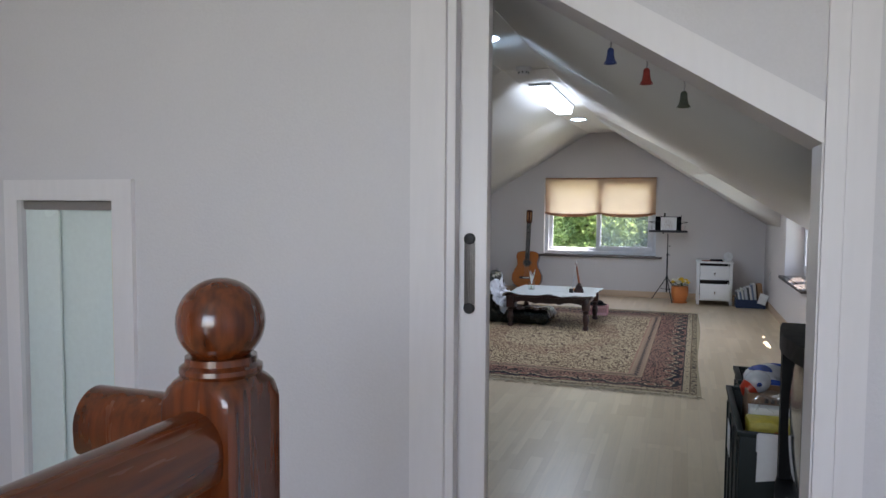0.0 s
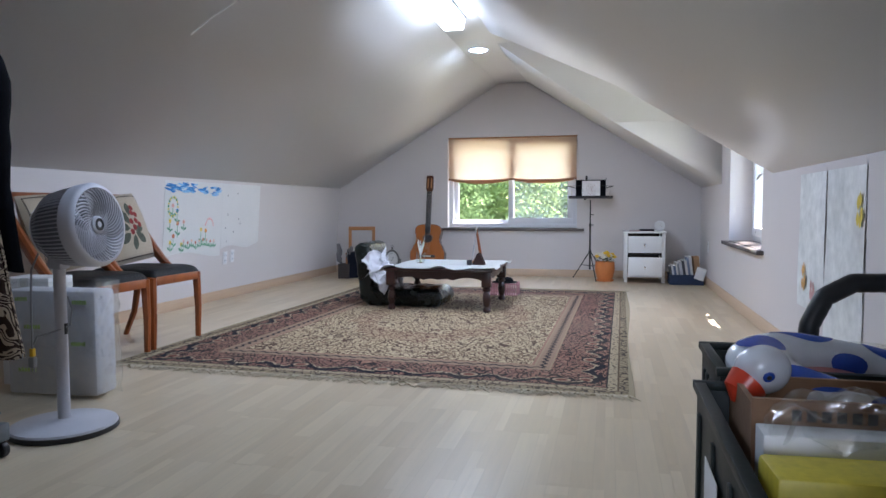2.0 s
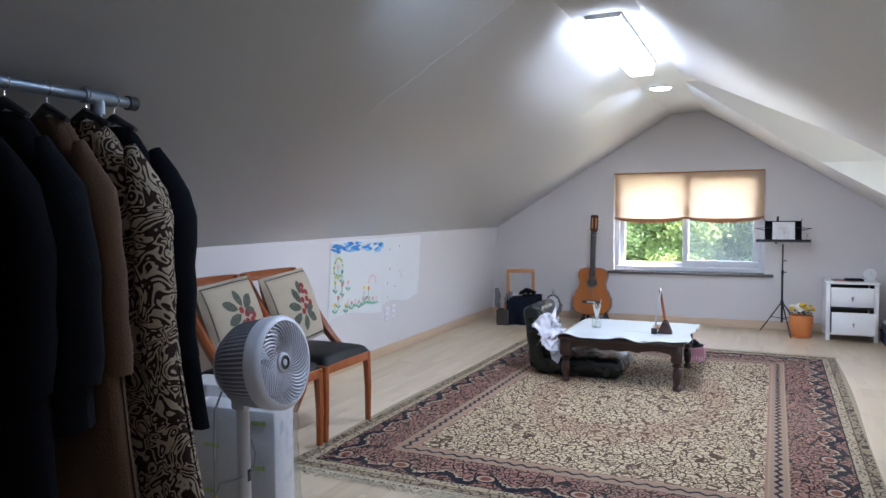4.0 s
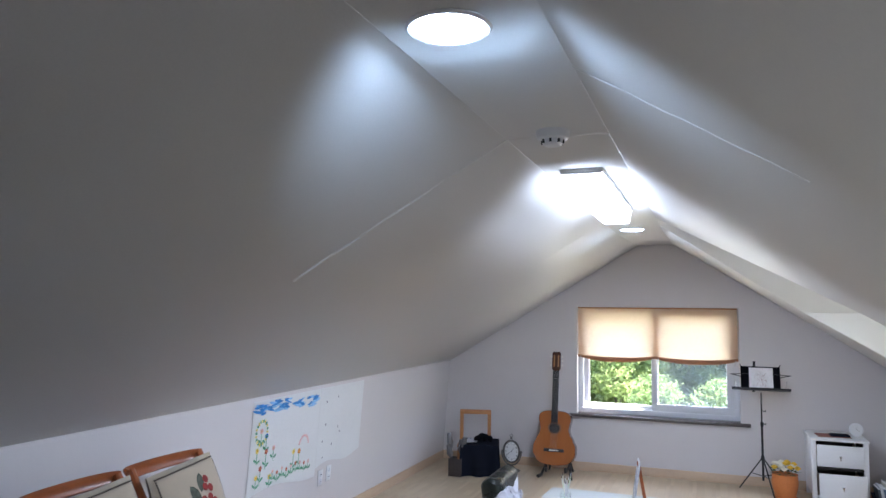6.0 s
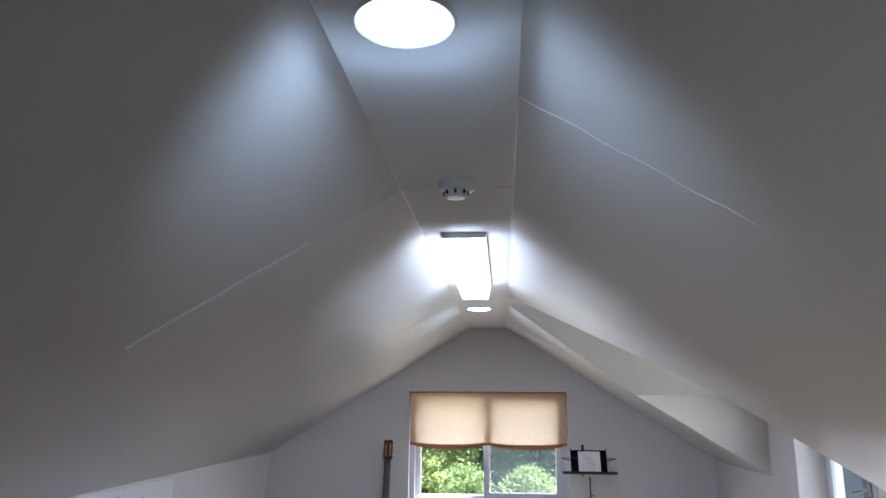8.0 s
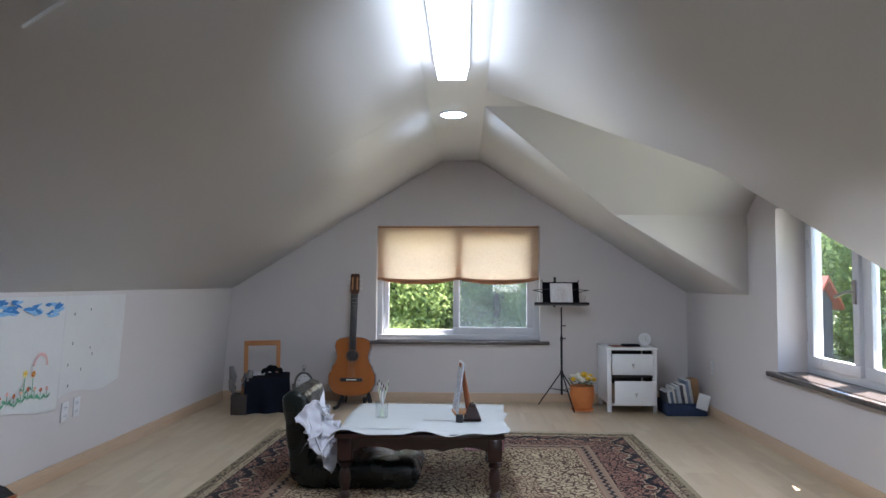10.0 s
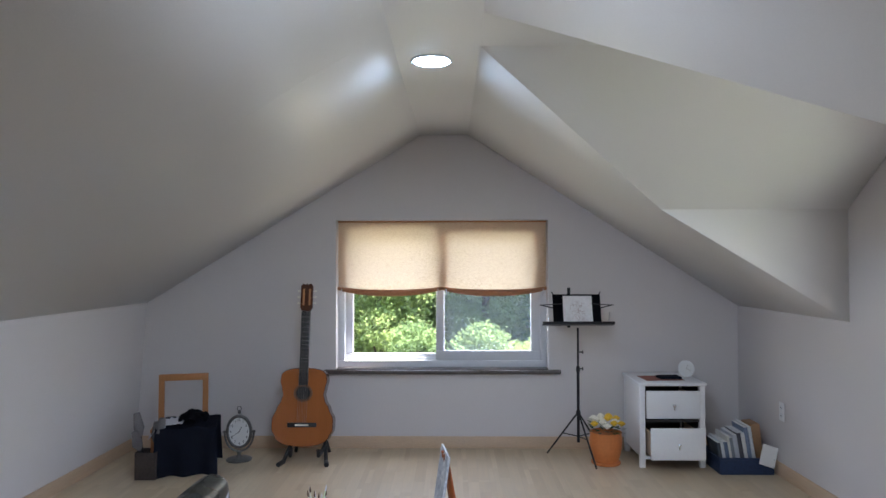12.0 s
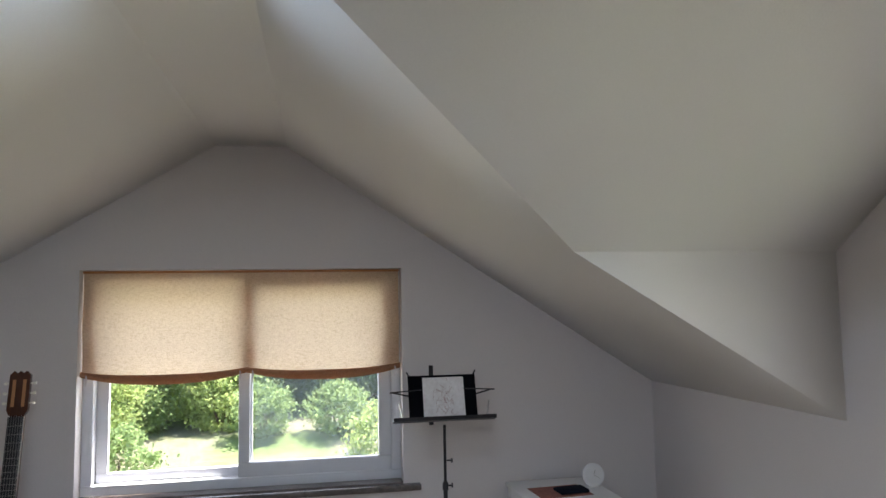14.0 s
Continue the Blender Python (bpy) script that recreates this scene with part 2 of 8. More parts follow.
def box(bm, x0, x1, y0, y1, z0, z1, bevel=0.0, segs=2, m=None):
    g = bmesh.ops.create_cube(bm, size=1.0)["verts"]
    for v in g:
        v.co = Vector(((x0 + x1) / 2 + v.co.x * (x1 - x0), (y0 + y1) / 2 + v.co.y * (y1 - y0), (z0 + z1) / 2 + v.co.z * (z1 - z0)))
        if m is not None:
            v.co = m @ v.co
    if bevel:
        edges = {e for v in g for e in v.link_edges}
        bmesh.ops.bevel(bm, geom=list(edges), offset=bevel, segments=segs, profile=0.5, affect="EDGES")
    return bm


def prism(bm, poly, a, b, axis="y", m=None):
    """Extrude a polygon, given in the two other axes, from a to b along the axis."""
    def at(p, s):
        q = {"x": (s, p[0], p[1]), "y": (p[0], s, p[1]), "z": (p[0], p[1], s)}[axis]
        q = Vector(q)
        return m @ q if m is not None else q
    lo = [bm.verts.new(at(p, a)) for p in poly]
    hi = [bm.verts.new(at(p, b)) for p in poly]
    bm.faces.new(lo)
    bm.faces.new(hi[::-1])
    k = len(poly)
    for i in range(k):
        bm.faces.new((lo[i], hi[i], hi[(i + 1) % k], lo[(i + 1) % k]))
    return bm


def lathe(bm, profile, seg=24, at=(0, 0, 0), m=None):
    """Turn a profile of (radius, height) about the vertical axis."""
    rings = []
    for r, z in profile:
        ring = []
        for i in range(seg):
            a = 2 * math.pi * i / seg
            q = Vector((at[0] + r * math.cos(a), at[1] + r * math.sin(a), at[2] + z))
            ring.append(bm.verts.new(m @ q if m is not None else q))
        rings.append(ring)
    for u, v in zip(rings, rings[1:]):
        for i in range(seg):
            j = (i + 1) % seg
            bm.faces.new((u[i], u[j], v[j], v[i]))
    bm.faces.new(rings[0][::-1])
    bm.faces.new(rings[-1])
    return bm


def tube(bm, pts, r, seg=10, m=None, flat=1.0):
    """A round bar along points; r is one radius or one for each point."""
    pts = [Vector(p) for p in pts]
    rad = r if isinstance(r, (list, tuple)) else [r] * len(pts)
    rings, side = [], None
    for i, p in enumerate(pts):
        d = (pts[min(i + 1, len(pts) - 1)] - pts[max(i - 1, 0)]).normalized()
        if side is None:
            side = d.orthogonal().normalized()
        side = (side - d * side.dot(d)).normalized()
        up = d.cross(side)
        ring = []
        for k in range(seg):
            a = 2 * math.pi * k / seg
            q = p + side * math.cos(a) * rad[i] + up * math.sin(a) * rad[i] * flat
            ring.append(bm.verts.new(m @ q if m is not None else q))
        rings.append(ring)
    for u, v in zip(rings, rings[1:]):
        for i in range(seg):
            j = (i + 1) % seg
            bm.faces.new((u[i], u[j], v[j], v[i]))
    bm.faces.new(rings[0][::-1])
    bm.faces.new(rings[-1])
    return bm


def sheet(bm, nu, nv, f, thick=0.0):
    """A cloth-like sheet: f(u, v) gives the place for u, v in 0..1."""
    g = [[bm.verts.new(f(i / nu, j / nv)) for j in range(nv + 1)] for i in range(nu + 1)]
    faces = [bm.faces.new((g[i][j], g[i + 1][j], g[i + 1][j + 1], g[i][j + 1])) for i in range(nu) for j in range(nv)]
    if thick:
        bmesh.ops.recalc_face_normals(bm, faces=faces)
        bmesh.ops.solidify(bm, geom=faces, thickness=thick)
    return bm


def arc(cx, cy, r, a0, a1, n):
    return [(cx + r * math.cos(radians(a0 + (a1 - a0) * i / n)), cy + r * math.sin(radians(a0 + (a1 - a0) * i / n))) for i in range(n + 1)]


B = bmesh.new

# ---- plan: gable room from y = 2.19 to 10.29, landing south of it ----
YN, YF = 2.19, 10.29
XL0, XL1, XR = -2.25, -2.17, 2.15
ZL, ZR, ZT = 1.06, 1.035, 2.222
RL, RR = -0.154, 0.195
SLOPE = (ZT - ZR) / (XR - RR)
D0, D1, D2, D3 = 6.77, 7.60, 7.98, 8.856       # dormer: near cheek, flat top, far cheek
DX = 1.177
DZ = ZT - SLOPE * (DX - RR)


def left_x(z):
    return XL0 + (XL1 - XL0) * z / ZL


def slope_right(x):
    return ZT - SLOPE * (x - RR)


def slope_left(x):
    return ZL + (ZT - ZL) * (x - XL1) / (RL - XL1)


# far wall with the window opening
WX, WZ0, WZ1 = 0.777, 0.572, 1.662
b = B()
prism(b, [(XL0 - 0.3, -0.1), (-WX, -0.1), (-WX, 2.6), (XL0 - 0.3, 2.6)], YF, YF + 0.24)
prism(b, [(WX, -0.1), (XR + 0.35, -0.1), (XR + 0.35, 2.6), (WX, 2.6)], YF, YF + 0.24)
prism(b, [(-WX, -0.1), (WX, -0.1), (WX, WZ0), (-WX, WZ0)], YF, YF + 0.24)
prism(b, [(-WX, WZ1), (WX, WZ1), (WX, 2.6), (-WX, 2.6)], YF, YF + 0.24)
structure("wall_far", b, M["wall"], "white papered gable wall with a wide window", "wall")

b = B()
prism(b, [(XL0, -0.1), (XL0, 0), (XL1, ZL), (XL1 - 0.02, ZL + 0.06), (XL1 - 0.4, ZL + 0.06), (XL0 - 0.25, -0.1)], YN - 0.2, YF)
structure("wall_left", b, M["wall"], "low white papered knee wall under the slope", "wall")

# right wall with the dormer's front and its window
SY0, SY1, SZ0, SZ1 = 7.06, 8.38, 0.53, 1.62
b = B()
box(b, XR, XR + 0.3, YN - 0.2, D0, -0.1, ZR + 0.05)
box(b, XR, XR + 0.3, D3, YF, -0.1, ZR + 0.05)
box(b, XR, XR + 0.3, D0, SY0, -0.1, 2.34)
box(b, XR, XR + 0.3, SY1, D3, -0.1, 2.34)
box(b, XR, XR + 0.3, SY0, SY1, -0.1, SZ0)
box(b, XR, XR + 0.3, SY0, SY1, SZ1, 2.34)
structure("wall_right", b, M["wall"], "low white papered knee wall rising into a dormer", "wall")

# ceiling: two slopes, ridge strip and the gabled dormer
b = B()


def face(bm, *pts):
    return bm.faces.new([bm.verts.new(p) for p in pts])


def zr(x, y):
    return (x, y, slope_right(x))


y0, y1 = 2.06, YF + 0.1
YK, ZF = 8.45, ZT + 0.07      # the ridge rises a little towards the far wall
face(b, (RL, y0, ZT), (RL, YK, ZT), (XL1, YK, ZL), (XL1, y0, ZL))
face(b, (RL, YK, ZT), (RL, y1, ZF), (XL1, y1, ZL), (XL1, YK, ZL))
face(b, (RL, y0, ZT), (RR, y0, ZT), (RR, D1, ZT), (RR, D2, ZT), (RR, YK, ZT), (RL, YK, ZT))
face(b, (RL, YK, ZT), (RR, YK, ZT), (RR, y1, ZF), (RL, y1, ZF))
face(b, zr(RR, y0), zr(XR, y0), zr(XR, D0), zr(DX, D0), zr(RR, D1))
face(b, zr(RR, D2), zr(DX, D3), zr(RR, YK))
face(b, zr(RR, YK), zr(DX, D3), (RR, y1, ZF))
face(b, zr(DX, D3), zr(XR, D3), zr(XR, y1), (RR, y1, ZF))
face(b, (RR, D1, ZT), (XR + 0.3, D1, ZT), (XR + 0.3, D2, ZT), (RR, D2, ZT))
face(b, (RR, D2, ZT), (XR + 0.3, D2, ZT), (XR + 0.3, D3, DZ), (DX, D3, DZ))
face(b, (RR, D1, ZT), (DX, D0, DZ), (XR + 0.3, D0, DZ), (XR + 0.3, D1, ZT))
face(b, (DX, D3, DZ), (XR + 0.3, D3, DZ), (XR + 0.3, D3, ZR - 0.02), (XR, D3, ZR))
face(b, (DX, D0, DZ), (XR, D0, ZR), (XR + 0.3, D0, ZR - 0.02), (XR + 0.3, D0, DZ))
bmesh.ops.remove_doubles(b, verts=b.verts, dist=0.0005)
bmesh.ops.recalc_face_normals(b, faces=b.faces)
ceil = structure("ceiling", b, M["ceiling"], "white papered attic ceiling with slopes and a dormer", "ceiling", sharp=20)
# roof skin closing the place from above
solid = ceil.modifiers.new("thickness", "SOLIDIFY")
solid.thickness, solid.offset = 0.06, 1.0
b = B()
prism(b, [(XL0 - 0.5, 1.05), (RL, ZT + 0.35), (RR, ZT + 0.35), (RR, ZT + 0.2), (RL, ZT + 0.2), (XL0 - 0.5, 0.95)], y0, YF + 0.45)
for u, v in ((y0, D0 - 0.1), (D3 + 0.1, YF + 0.45)):
    prism(b, [(RR, ZT + 0.35), (RR, ZT + 0.2), (XR + 0.35, 1.14), (XR + 0.35, 1.27)], u, v)
k = (ZT - DZ) / (D3 - D2)
# unseen gable overhang, added to cut down the sun patch indoors
prism(b, [(D0 - 0.2, DZ - 0.05), (D1, ZT + 0.1), (D2, ZT + 0.1), (D3 + 0.2, DZ - 0.05), (D3 + 0.2, DZ + 0.1), (D2, ZT + 0.25), (D1, ZT + 0.25), (D0 - 0.2, DZ + 0.1)], XR + 0.31, XR + 0.62, "x")
prism(b, [(D0 + 0.1, DZ + 0.16), (D1, ZT + 0.1), (D2, ZT + 0.1), (D3 - 0.1, DZ + 0.16), (D2, ZT + 0.25), (D1, ZT + 0.25)], DX, XR + 0.31, "x")
structure("roof", b, M["stone"], "dark roof covering with a gabled dormer", "roof")

# south wall: sliding door opening with a sloped head, and a low glazed hatch
b = B()
YS0 = 2.01
HX0, HX1, HZ = -0.945, -0.553, 1.237
OX0, OX1 = 0.56, 1.408


def head(x):
    return 1.3765 + 0.613 * (1.396 - x)


prism(b, [(-2.7, -0.1), (HX0, -0.1), (HX0, 2.6), (-2.7, 2.6)], YS0, YN)
prism(b, [(HX0, HZ), (HX1, HZ), (HX1, 2.6), (HX0, 2.6)], YS0, YN)
prism(b, [(HX1, -0.1), (0.05, -0.1), (0.05, 2.6), (HX1, 2.6)], YS0, YN)
prism(b, [(0.05, -0.1), (OX0, -0.1), (OX0, 2.6), (0.05, 2.6)], YS0, 2.045)
prism(b, [(0.05, -0.1), (OX0, -0.1), (OX0, 2.6), (0.05, 2.6)], 2.13, YN)
prism(b, [(OX0, head(OX0)), (OX1, head(OX1)), (OX1, 2.6), (OX0, 2.6)], YS0, YN)
prism(b, [(OX1, -0.1), (2.6, -0.1), (2.6, 2.6), (OX1, 2.6)], YS0, 2.12)
structure("wall_south", b, M["wall_landing"], "white papered wall with a sliding door opening", "wall")

# landing shell, with an unseen opening assumed in its back wall for the fill lamp
b = B()
box(b, -1.95, -1.8, -1.6, YS0, -0.1, 2.6)
box(b, 2.3, 2.45, -1.6, YS0, -0.1, 2.6)
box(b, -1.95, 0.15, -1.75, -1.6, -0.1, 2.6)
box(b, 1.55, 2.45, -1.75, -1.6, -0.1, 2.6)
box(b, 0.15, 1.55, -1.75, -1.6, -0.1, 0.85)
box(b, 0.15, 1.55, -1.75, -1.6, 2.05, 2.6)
structure("wall_landing", b, M["wall_landing"], "white papered walls of the stair landing", "wall")
b = B()
box(b, -1.95, 2.45, -1.75, YS0, 2.5, 2.6)
structure("ceiling_landing", b, M["ceiling"], "white ceiling over the stair landing", "ceiling")

# subfloor and baseboards
b = B()
box(b, -2.9, 2.6, -1.8, YF + 0.2, -0.14, -0.012)
floor = structure("floor", b, M["floor"], "pale maple laminate floor of three-strip boards", "floor")


def baseboard(label, m, length):
    b = B()
    prism(b, [(0, 0), (0.012, 0), (0.012, 0.075), (0.006, 0.085), (0, 0.085)], 0, length, "y", m)
    structure("baseboard", b, M["baseboard"], label, "baseboard")


baseboard("beech baseboard along the knee wall", pose(XL0 + 0.001, YN, 0, 0, 4.3, 0), YF - YN)
baseboard("beech baseboard along the dormer wall", pose(XR - 0.001, YF, 0, 0, 0, 180), YF - YN)
baseboard("beech baseboard below the window", pose(XL0, YF - 0.001, 0, 0, 0, -90), XR - XL0)

# ---- openings ----
def gauze():
    m = bpy.data.materials.new("insect_gauze")
    m.use_nodes = True
    n, l = m.node_tree.nodes, m.node_tree.links
    n.remove(n["Principled BSDF"])
    tr, d, t, a, c = n.new("ShaderNodeBsdfTransparent"), n.new("ShaderNodeBsdfDiffuse"), n.new("ShaderNodeBsdfTranslucent"), n.new("ShaderNodeMixShader"), n.new("ShaderNodeMixShader")
    d.inputs[0].default_value = t.inputs[0].default_value = (0.30, 0.36, 0.42, 1)
    l.new(d.outputs[0], a.inputs[1])
    l.new(t.outputs[0], a.inputs[2])
    c.inputs[0].default_value = 0.15
    l.new(tr.outputs[0], c.inputs[1])
    l.new(a.outputs[0], c.inputs[2])
    l.new(c.outputs[0], n["Material Output"].inputs[0])
    return m


def window_far():
    w = thing("window_1", "white sliding window in two sashes looking onto trees", "window", pose(0, 0, 0))
    w["kind"] = "structure"
    b = B()
    box(b, -WX, WX, YF + 0.09, YF + 0.2, WZ0, WZ0 + 0.05, 0.004)
    box(b, -WX, WX, YF + 0.09, YF + 0.2, WZ1 - 0.05, WZ1, 0.004)
    box(b, -WX, -WX + 0.05, YF + 0.092, YF + 0.198, WZ0 + 0.05, WZ1 - 0.05, 0.004)
    box(b, WX - 0.05, WX, YF + 0.092, YF + 0.198, WZ0 + 0.05, WZ1 - 0.05, 0.004)
    part("window_frame", b, M["pvc"], w, "white plastic outer frame")
    for x0, x1, yy, lo in ((-0.727, 0.02, YF + 0.15, 0.05), (-0.045, 0.727, YF + 0.105, 0.075)):
        b = B()
        z0, z1 = WZ0 + 0.045, WZ1 - 0.045
        box(b, x0, x1, yy, yy + 0.035, z0, z0 + lo, 0.004)
        box(b, x0, x1, yy, yy + 0.035, z1 - 0.06, z1, 0.004)
        box(b, x0, x0 + 0.055, yy + 0.001, yy + 0.034, z0 + lo, z1 - 0.06, 0.004)
        box(b, x1 - 0.065, x1, yy + 0.001, yy + 0.034, z0 + lo, z1 - 0.06, 0.004)
        s = part("sash", b, M["pvc"], w, "white plastic sliding sash")
        b = B()
        box(b, x0 + 0.05, x1 - 0.06, yy + 0.015, yy + 0.021, z0 + lo - 0.005, z1 - 0.055)
        g = part("pane", b, M["glass"], s)
        g.visible_shadow = False
    b = B()
    sheet(b, 4, 4, lambda u, v: (0.03 + 0.68 * u, YF + 0.192, WZ0 + 0.06 + (WZ1 - WZ0 - 0.12) * v))
    part("insect_screen", b, gauze(), w, "fine grey insect screen").visible_shadow = False
    b = B()
    box(b, -WX - 0.085, WX + 0.085, YF - 0.045, YF - 0.001, WZ0 - 0.032, WZ0 - 0.002, 0.004)
    box(b, -WX + 0.002, WX - 0.002, YF - 0.001, YF + 0.09, WZ0 - 0.030, WZ0 + 0.004)
    part("window_sill", b, M["stone"], w, "dark stone sill")
    return w


window_far()


def window_side():
    w = thing("window_2", "white casement window with a lever handle", "window", pose(0, 0, 0))
    w["kind"] = "structure"
    X = XR + 0.19
    b = B()
    box(b, X, X + 0.07, SY0, SY1, SZ0, SZ0 + 0.055, 0.004)
    box(b, X, X + 0.07, SY0, SY1, SZ1 - 0.055, SZ1, 0.004)
    for u in (SY0, SY1 - 0.055, 7.66):
        box(b, X + 0.001, X + 0.069, u, u + 0.055, SZ0 + 0.055, SZ1 - 0.055, 0.004)
    part("window_frame", b, M["pvc"], w, "white plastic outer frame")
    for u, v in ((SY0 + 0.055, 7.66), (7.715, SY1 - 0.055)):
        b = B()
        z0, z1 = SZ0 + 0.05, SZ1 - 0.05
        box(b, X - 0.02, X + 0.03, u, v, z0, z0 + 0.07, 0.005)
        box(b, X - 0.02, X + 0.03, u, v, z1 - 0.07, z1, 0.005)
        box(b, X - 0.019, X + 0.029, u, u + 0.07, z0 + 0.07, z1 - 0.07, 0.005)
        box(b, X - 0.019, X + 0.029, v - 0.07, v, z0 + 0.07, z1 - 0.07, 0.005)
        s = part("sash", b, M["pvc"], w, "white plastic casement sash")
        b = B()
        box(b, X + 0.004, X + 0.01, u + 0.065, v - 0.065, z0 + 0.065, z1 - 0.065)
        g = part("pane", b, M["glass"], s)
        g.visible_shadow = False
    b = B()
    box(b, X - 0.035, X - 0.02, 7.735, 7.765, 1.0, 1.14, 0.004)
    tube(b, [(X - 0.035, 7.75, 1.07), (X - 0.065, 7.75, 1.07), (X - 0.07, 7.78, 1.065), (X - 0.07, 7.88, 1.04)], 0.009)
    part("handle", b, M["steel"], w, "grey metal lever handle")
    b = B()
    box(b, XR - 0.05, XR - 0.001, SY0 - 0.09, SY1 + 0.08, SZ0 - 0.03, SZ0, 0.004)
    box(b, XR - 0.001, X + 0.0, SY0 + 0.002, SY1 - 0.002, SZ0 - 0.028, SZ0 + 0.004)
    part("window_sill", b, M["stone"], w, "dark stone sill lit by the sun")
    return w


window_side()


def blind_cloth(name, dark, light, through_light):
    m = bpy.data.materials.new(name)
    m.use_nodes = True
    nt = m.node_tree
    n, l = nt.nodes, nt.links
    n.remove(n["Principled BSDF"])
    tc = n.new("ShaderNodeTexCoord")
    mp = n.new("ShaderNodeMapping")
    mp.inputs["Scale"].default_value = (9, 9, 150)
    l.new(tc.outputs["Object"], mp.inputs[0])
    mp2 = n.new("ShaderNodeMapping")
    mp2.inputs["Scale"].default_value = (230, 20, 14)
    l.new(tc.outputs["Object"], mp2.inputs[0])
    a, c = n.new("ShaderNodeTexNoise"), n.new("ShaderNodeTexNoise")
    l.new(mp.outputs[0], a.inputs["Vector"])
    l.new(mp2.outputs[0], c.inputs["Vector"])
    ad = n.new("ShaderNodeMath")
    l.new(a.outputs["Fac"], ad.inputs[0])
    l.new(c.outputs["Fac"], ad.inputs[1])
    rp = n.new("ShaderNodeValToRGB")
    rp.color_ramp.elements[0].position, rp.color_ramp.elements[0].color = 0.7, (*dark, 1)
    rp.color_ramp.elements[1].position, rp.color_ramp.elements[1].color = 1.0, (*light, 1)
    hf = n.new("ShaderNodeMath")
    hf.operation = "MULTIPLY"
    hf.inputs[1].default_value = 0.9
    l.new(ad.outputs[0], hf.inputs[0])
    l.new(hf.outputs[0], rp.inputs[0])
    d, t, mx = n.new("ShaderNodeBsdfDiffuse"), n.new("ShaderNodeBsdfTranslucent"), n.new("ShaderNodeMixShader")
    mx.inputs[0].default_value = through_light
    l.new(rp.outputs[0], d.inputs[0])
    l.new(rp.outputs[0], t.inputs[0])
    l.new(d.outputs[0], mx.inputs[1])
    l.new(t.outputs[0], mx.inputs[2])
    l.new(mx.outputs[0], n["Material Output"].inputs[0])
    return m


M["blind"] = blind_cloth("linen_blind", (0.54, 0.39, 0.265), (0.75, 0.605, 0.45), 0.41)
# brown of the hem, also of the strips that paint the frame's shade
M["blind_hem_and_shade"] = blind_cloth("linen_hem_and_shade", (0.36, 0.19, 0.11), (0.50, 0.29, 0.18), 0.42)


def roman_blind():
    r = thing("roman_blind", "orange-beige linen roman blind drawn half up over the window", "blind", pose(0, YF + 0.03, 0))
    z1, zb = WZ1 - 0.004, 1.13

    def f(u, v):
        x = -0.765 + 1.53 * u
        s = (u * 2) % 1.0
        swag = 0.035 * (1 - abs(2 * s - 1) ** 2.5)
        bottom = zb + 0.03 - swag
        z = z1 + (bottom - z1) * v
        y = 0.012 * math.sin(v * 9) * v + 0.004 * math.sin(u * 40) * v * v
        return (x, y, z)
    b = B()
    sheet(b, 60, 20, f)
    part("fabric", b, M["blind"], r, "backlit linen fabric")
    b = B()

    def g(u, v):
        x = -0.768 + 1.536 * u
        s = (u * 2) % 1.0
        swag = 0.035 * (1 - abs(2 * s - 1) ** 2.5)
        a = v * 2 * math.pi
        rr = 0.013 + 0.012 * (1 - abs(2 * s - 1) ** 2)
        return (x, -0.008 + 0.011 * math.cos(a), zb + 0.032 - swag + rr * math.sin(a))
    sheet(b, 60, 10, g)
    part("gathered_hem", b, M["blind_hem_and_shade"], r, "gathered hem in two swags")
    # darker strips painting the window frame's shade at sides, middle and top
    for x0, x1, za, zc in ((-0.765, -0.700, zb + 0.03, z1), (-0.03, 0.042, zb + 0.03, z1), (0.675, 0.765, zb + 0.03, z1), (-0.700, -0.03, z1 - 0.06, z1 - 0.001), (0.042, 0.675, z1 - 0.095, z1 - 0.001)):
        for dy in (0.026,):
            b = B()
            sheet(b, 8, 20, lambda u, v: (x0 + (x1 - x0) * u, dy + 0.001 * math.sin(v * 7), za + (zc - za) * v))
            part("frame_shade_band", b, M["blind_hem_and_shade"], r, "orange-brown strip for the shade of the frame")
    b = B()
    box(b, -0.768, 0.768, -0.01, 0.02, z1 - 0.012, z1, 0.003)
    part("headrail", b, M["light_wood"], r, "thin wooden head batten")
    for x in (-0.74, -0.03, 0.03, 0.74):
        b = B()
        tube(b, [(x, -0.014, zb + 0.03), (x + 0.004, -0.026, zb + 0.005), (x - 0.002, -0.018, zb - 0.02)], 0.004, 6)
        part("cord", b, M["cloth_white"], r, "white tie cord")


roman_blind()


# ---- sliding door, casings, hatch ----
def door():
    d = thing("door_1", "white sliding door pushed open into the wall", "door", pose(0, 0, 0))
    d["kind"] = "structure"
    b = B()
    box(b, 0.10, 0.633, 2.06, 2.1, 0.008, 1.80, 0.003)
    part("leaf", b, M["trim_white"], d)
    b = B()
    box(b, 0.572, 0.602, 2.055, 2.0599, 0.955, 1.14, 0.002)
    for i in range(5):
        x = 0.5755 + i * 0.0058
        tube(b, [(x, 2.054, 0.965), (x, 2.054, 1.13)], 0.0026, 6)
    h = part("door_handle", b, M["steel"], d, "ribbed metal pull")
    for z0, s in ((1.14, 1), (0.955, -1)):
        b = B()
        lathe(b, [(0.001, 0), (0.0155, 0.0005), (0.0155, 0.006), (0.012, 0.010), (0.001, 0.011)], 20, m=pose(0.587, 2.0595, z0, 90, 0, 0))
        part("end_cap", b, M["black"], h, "dark rounded end cap")


door()


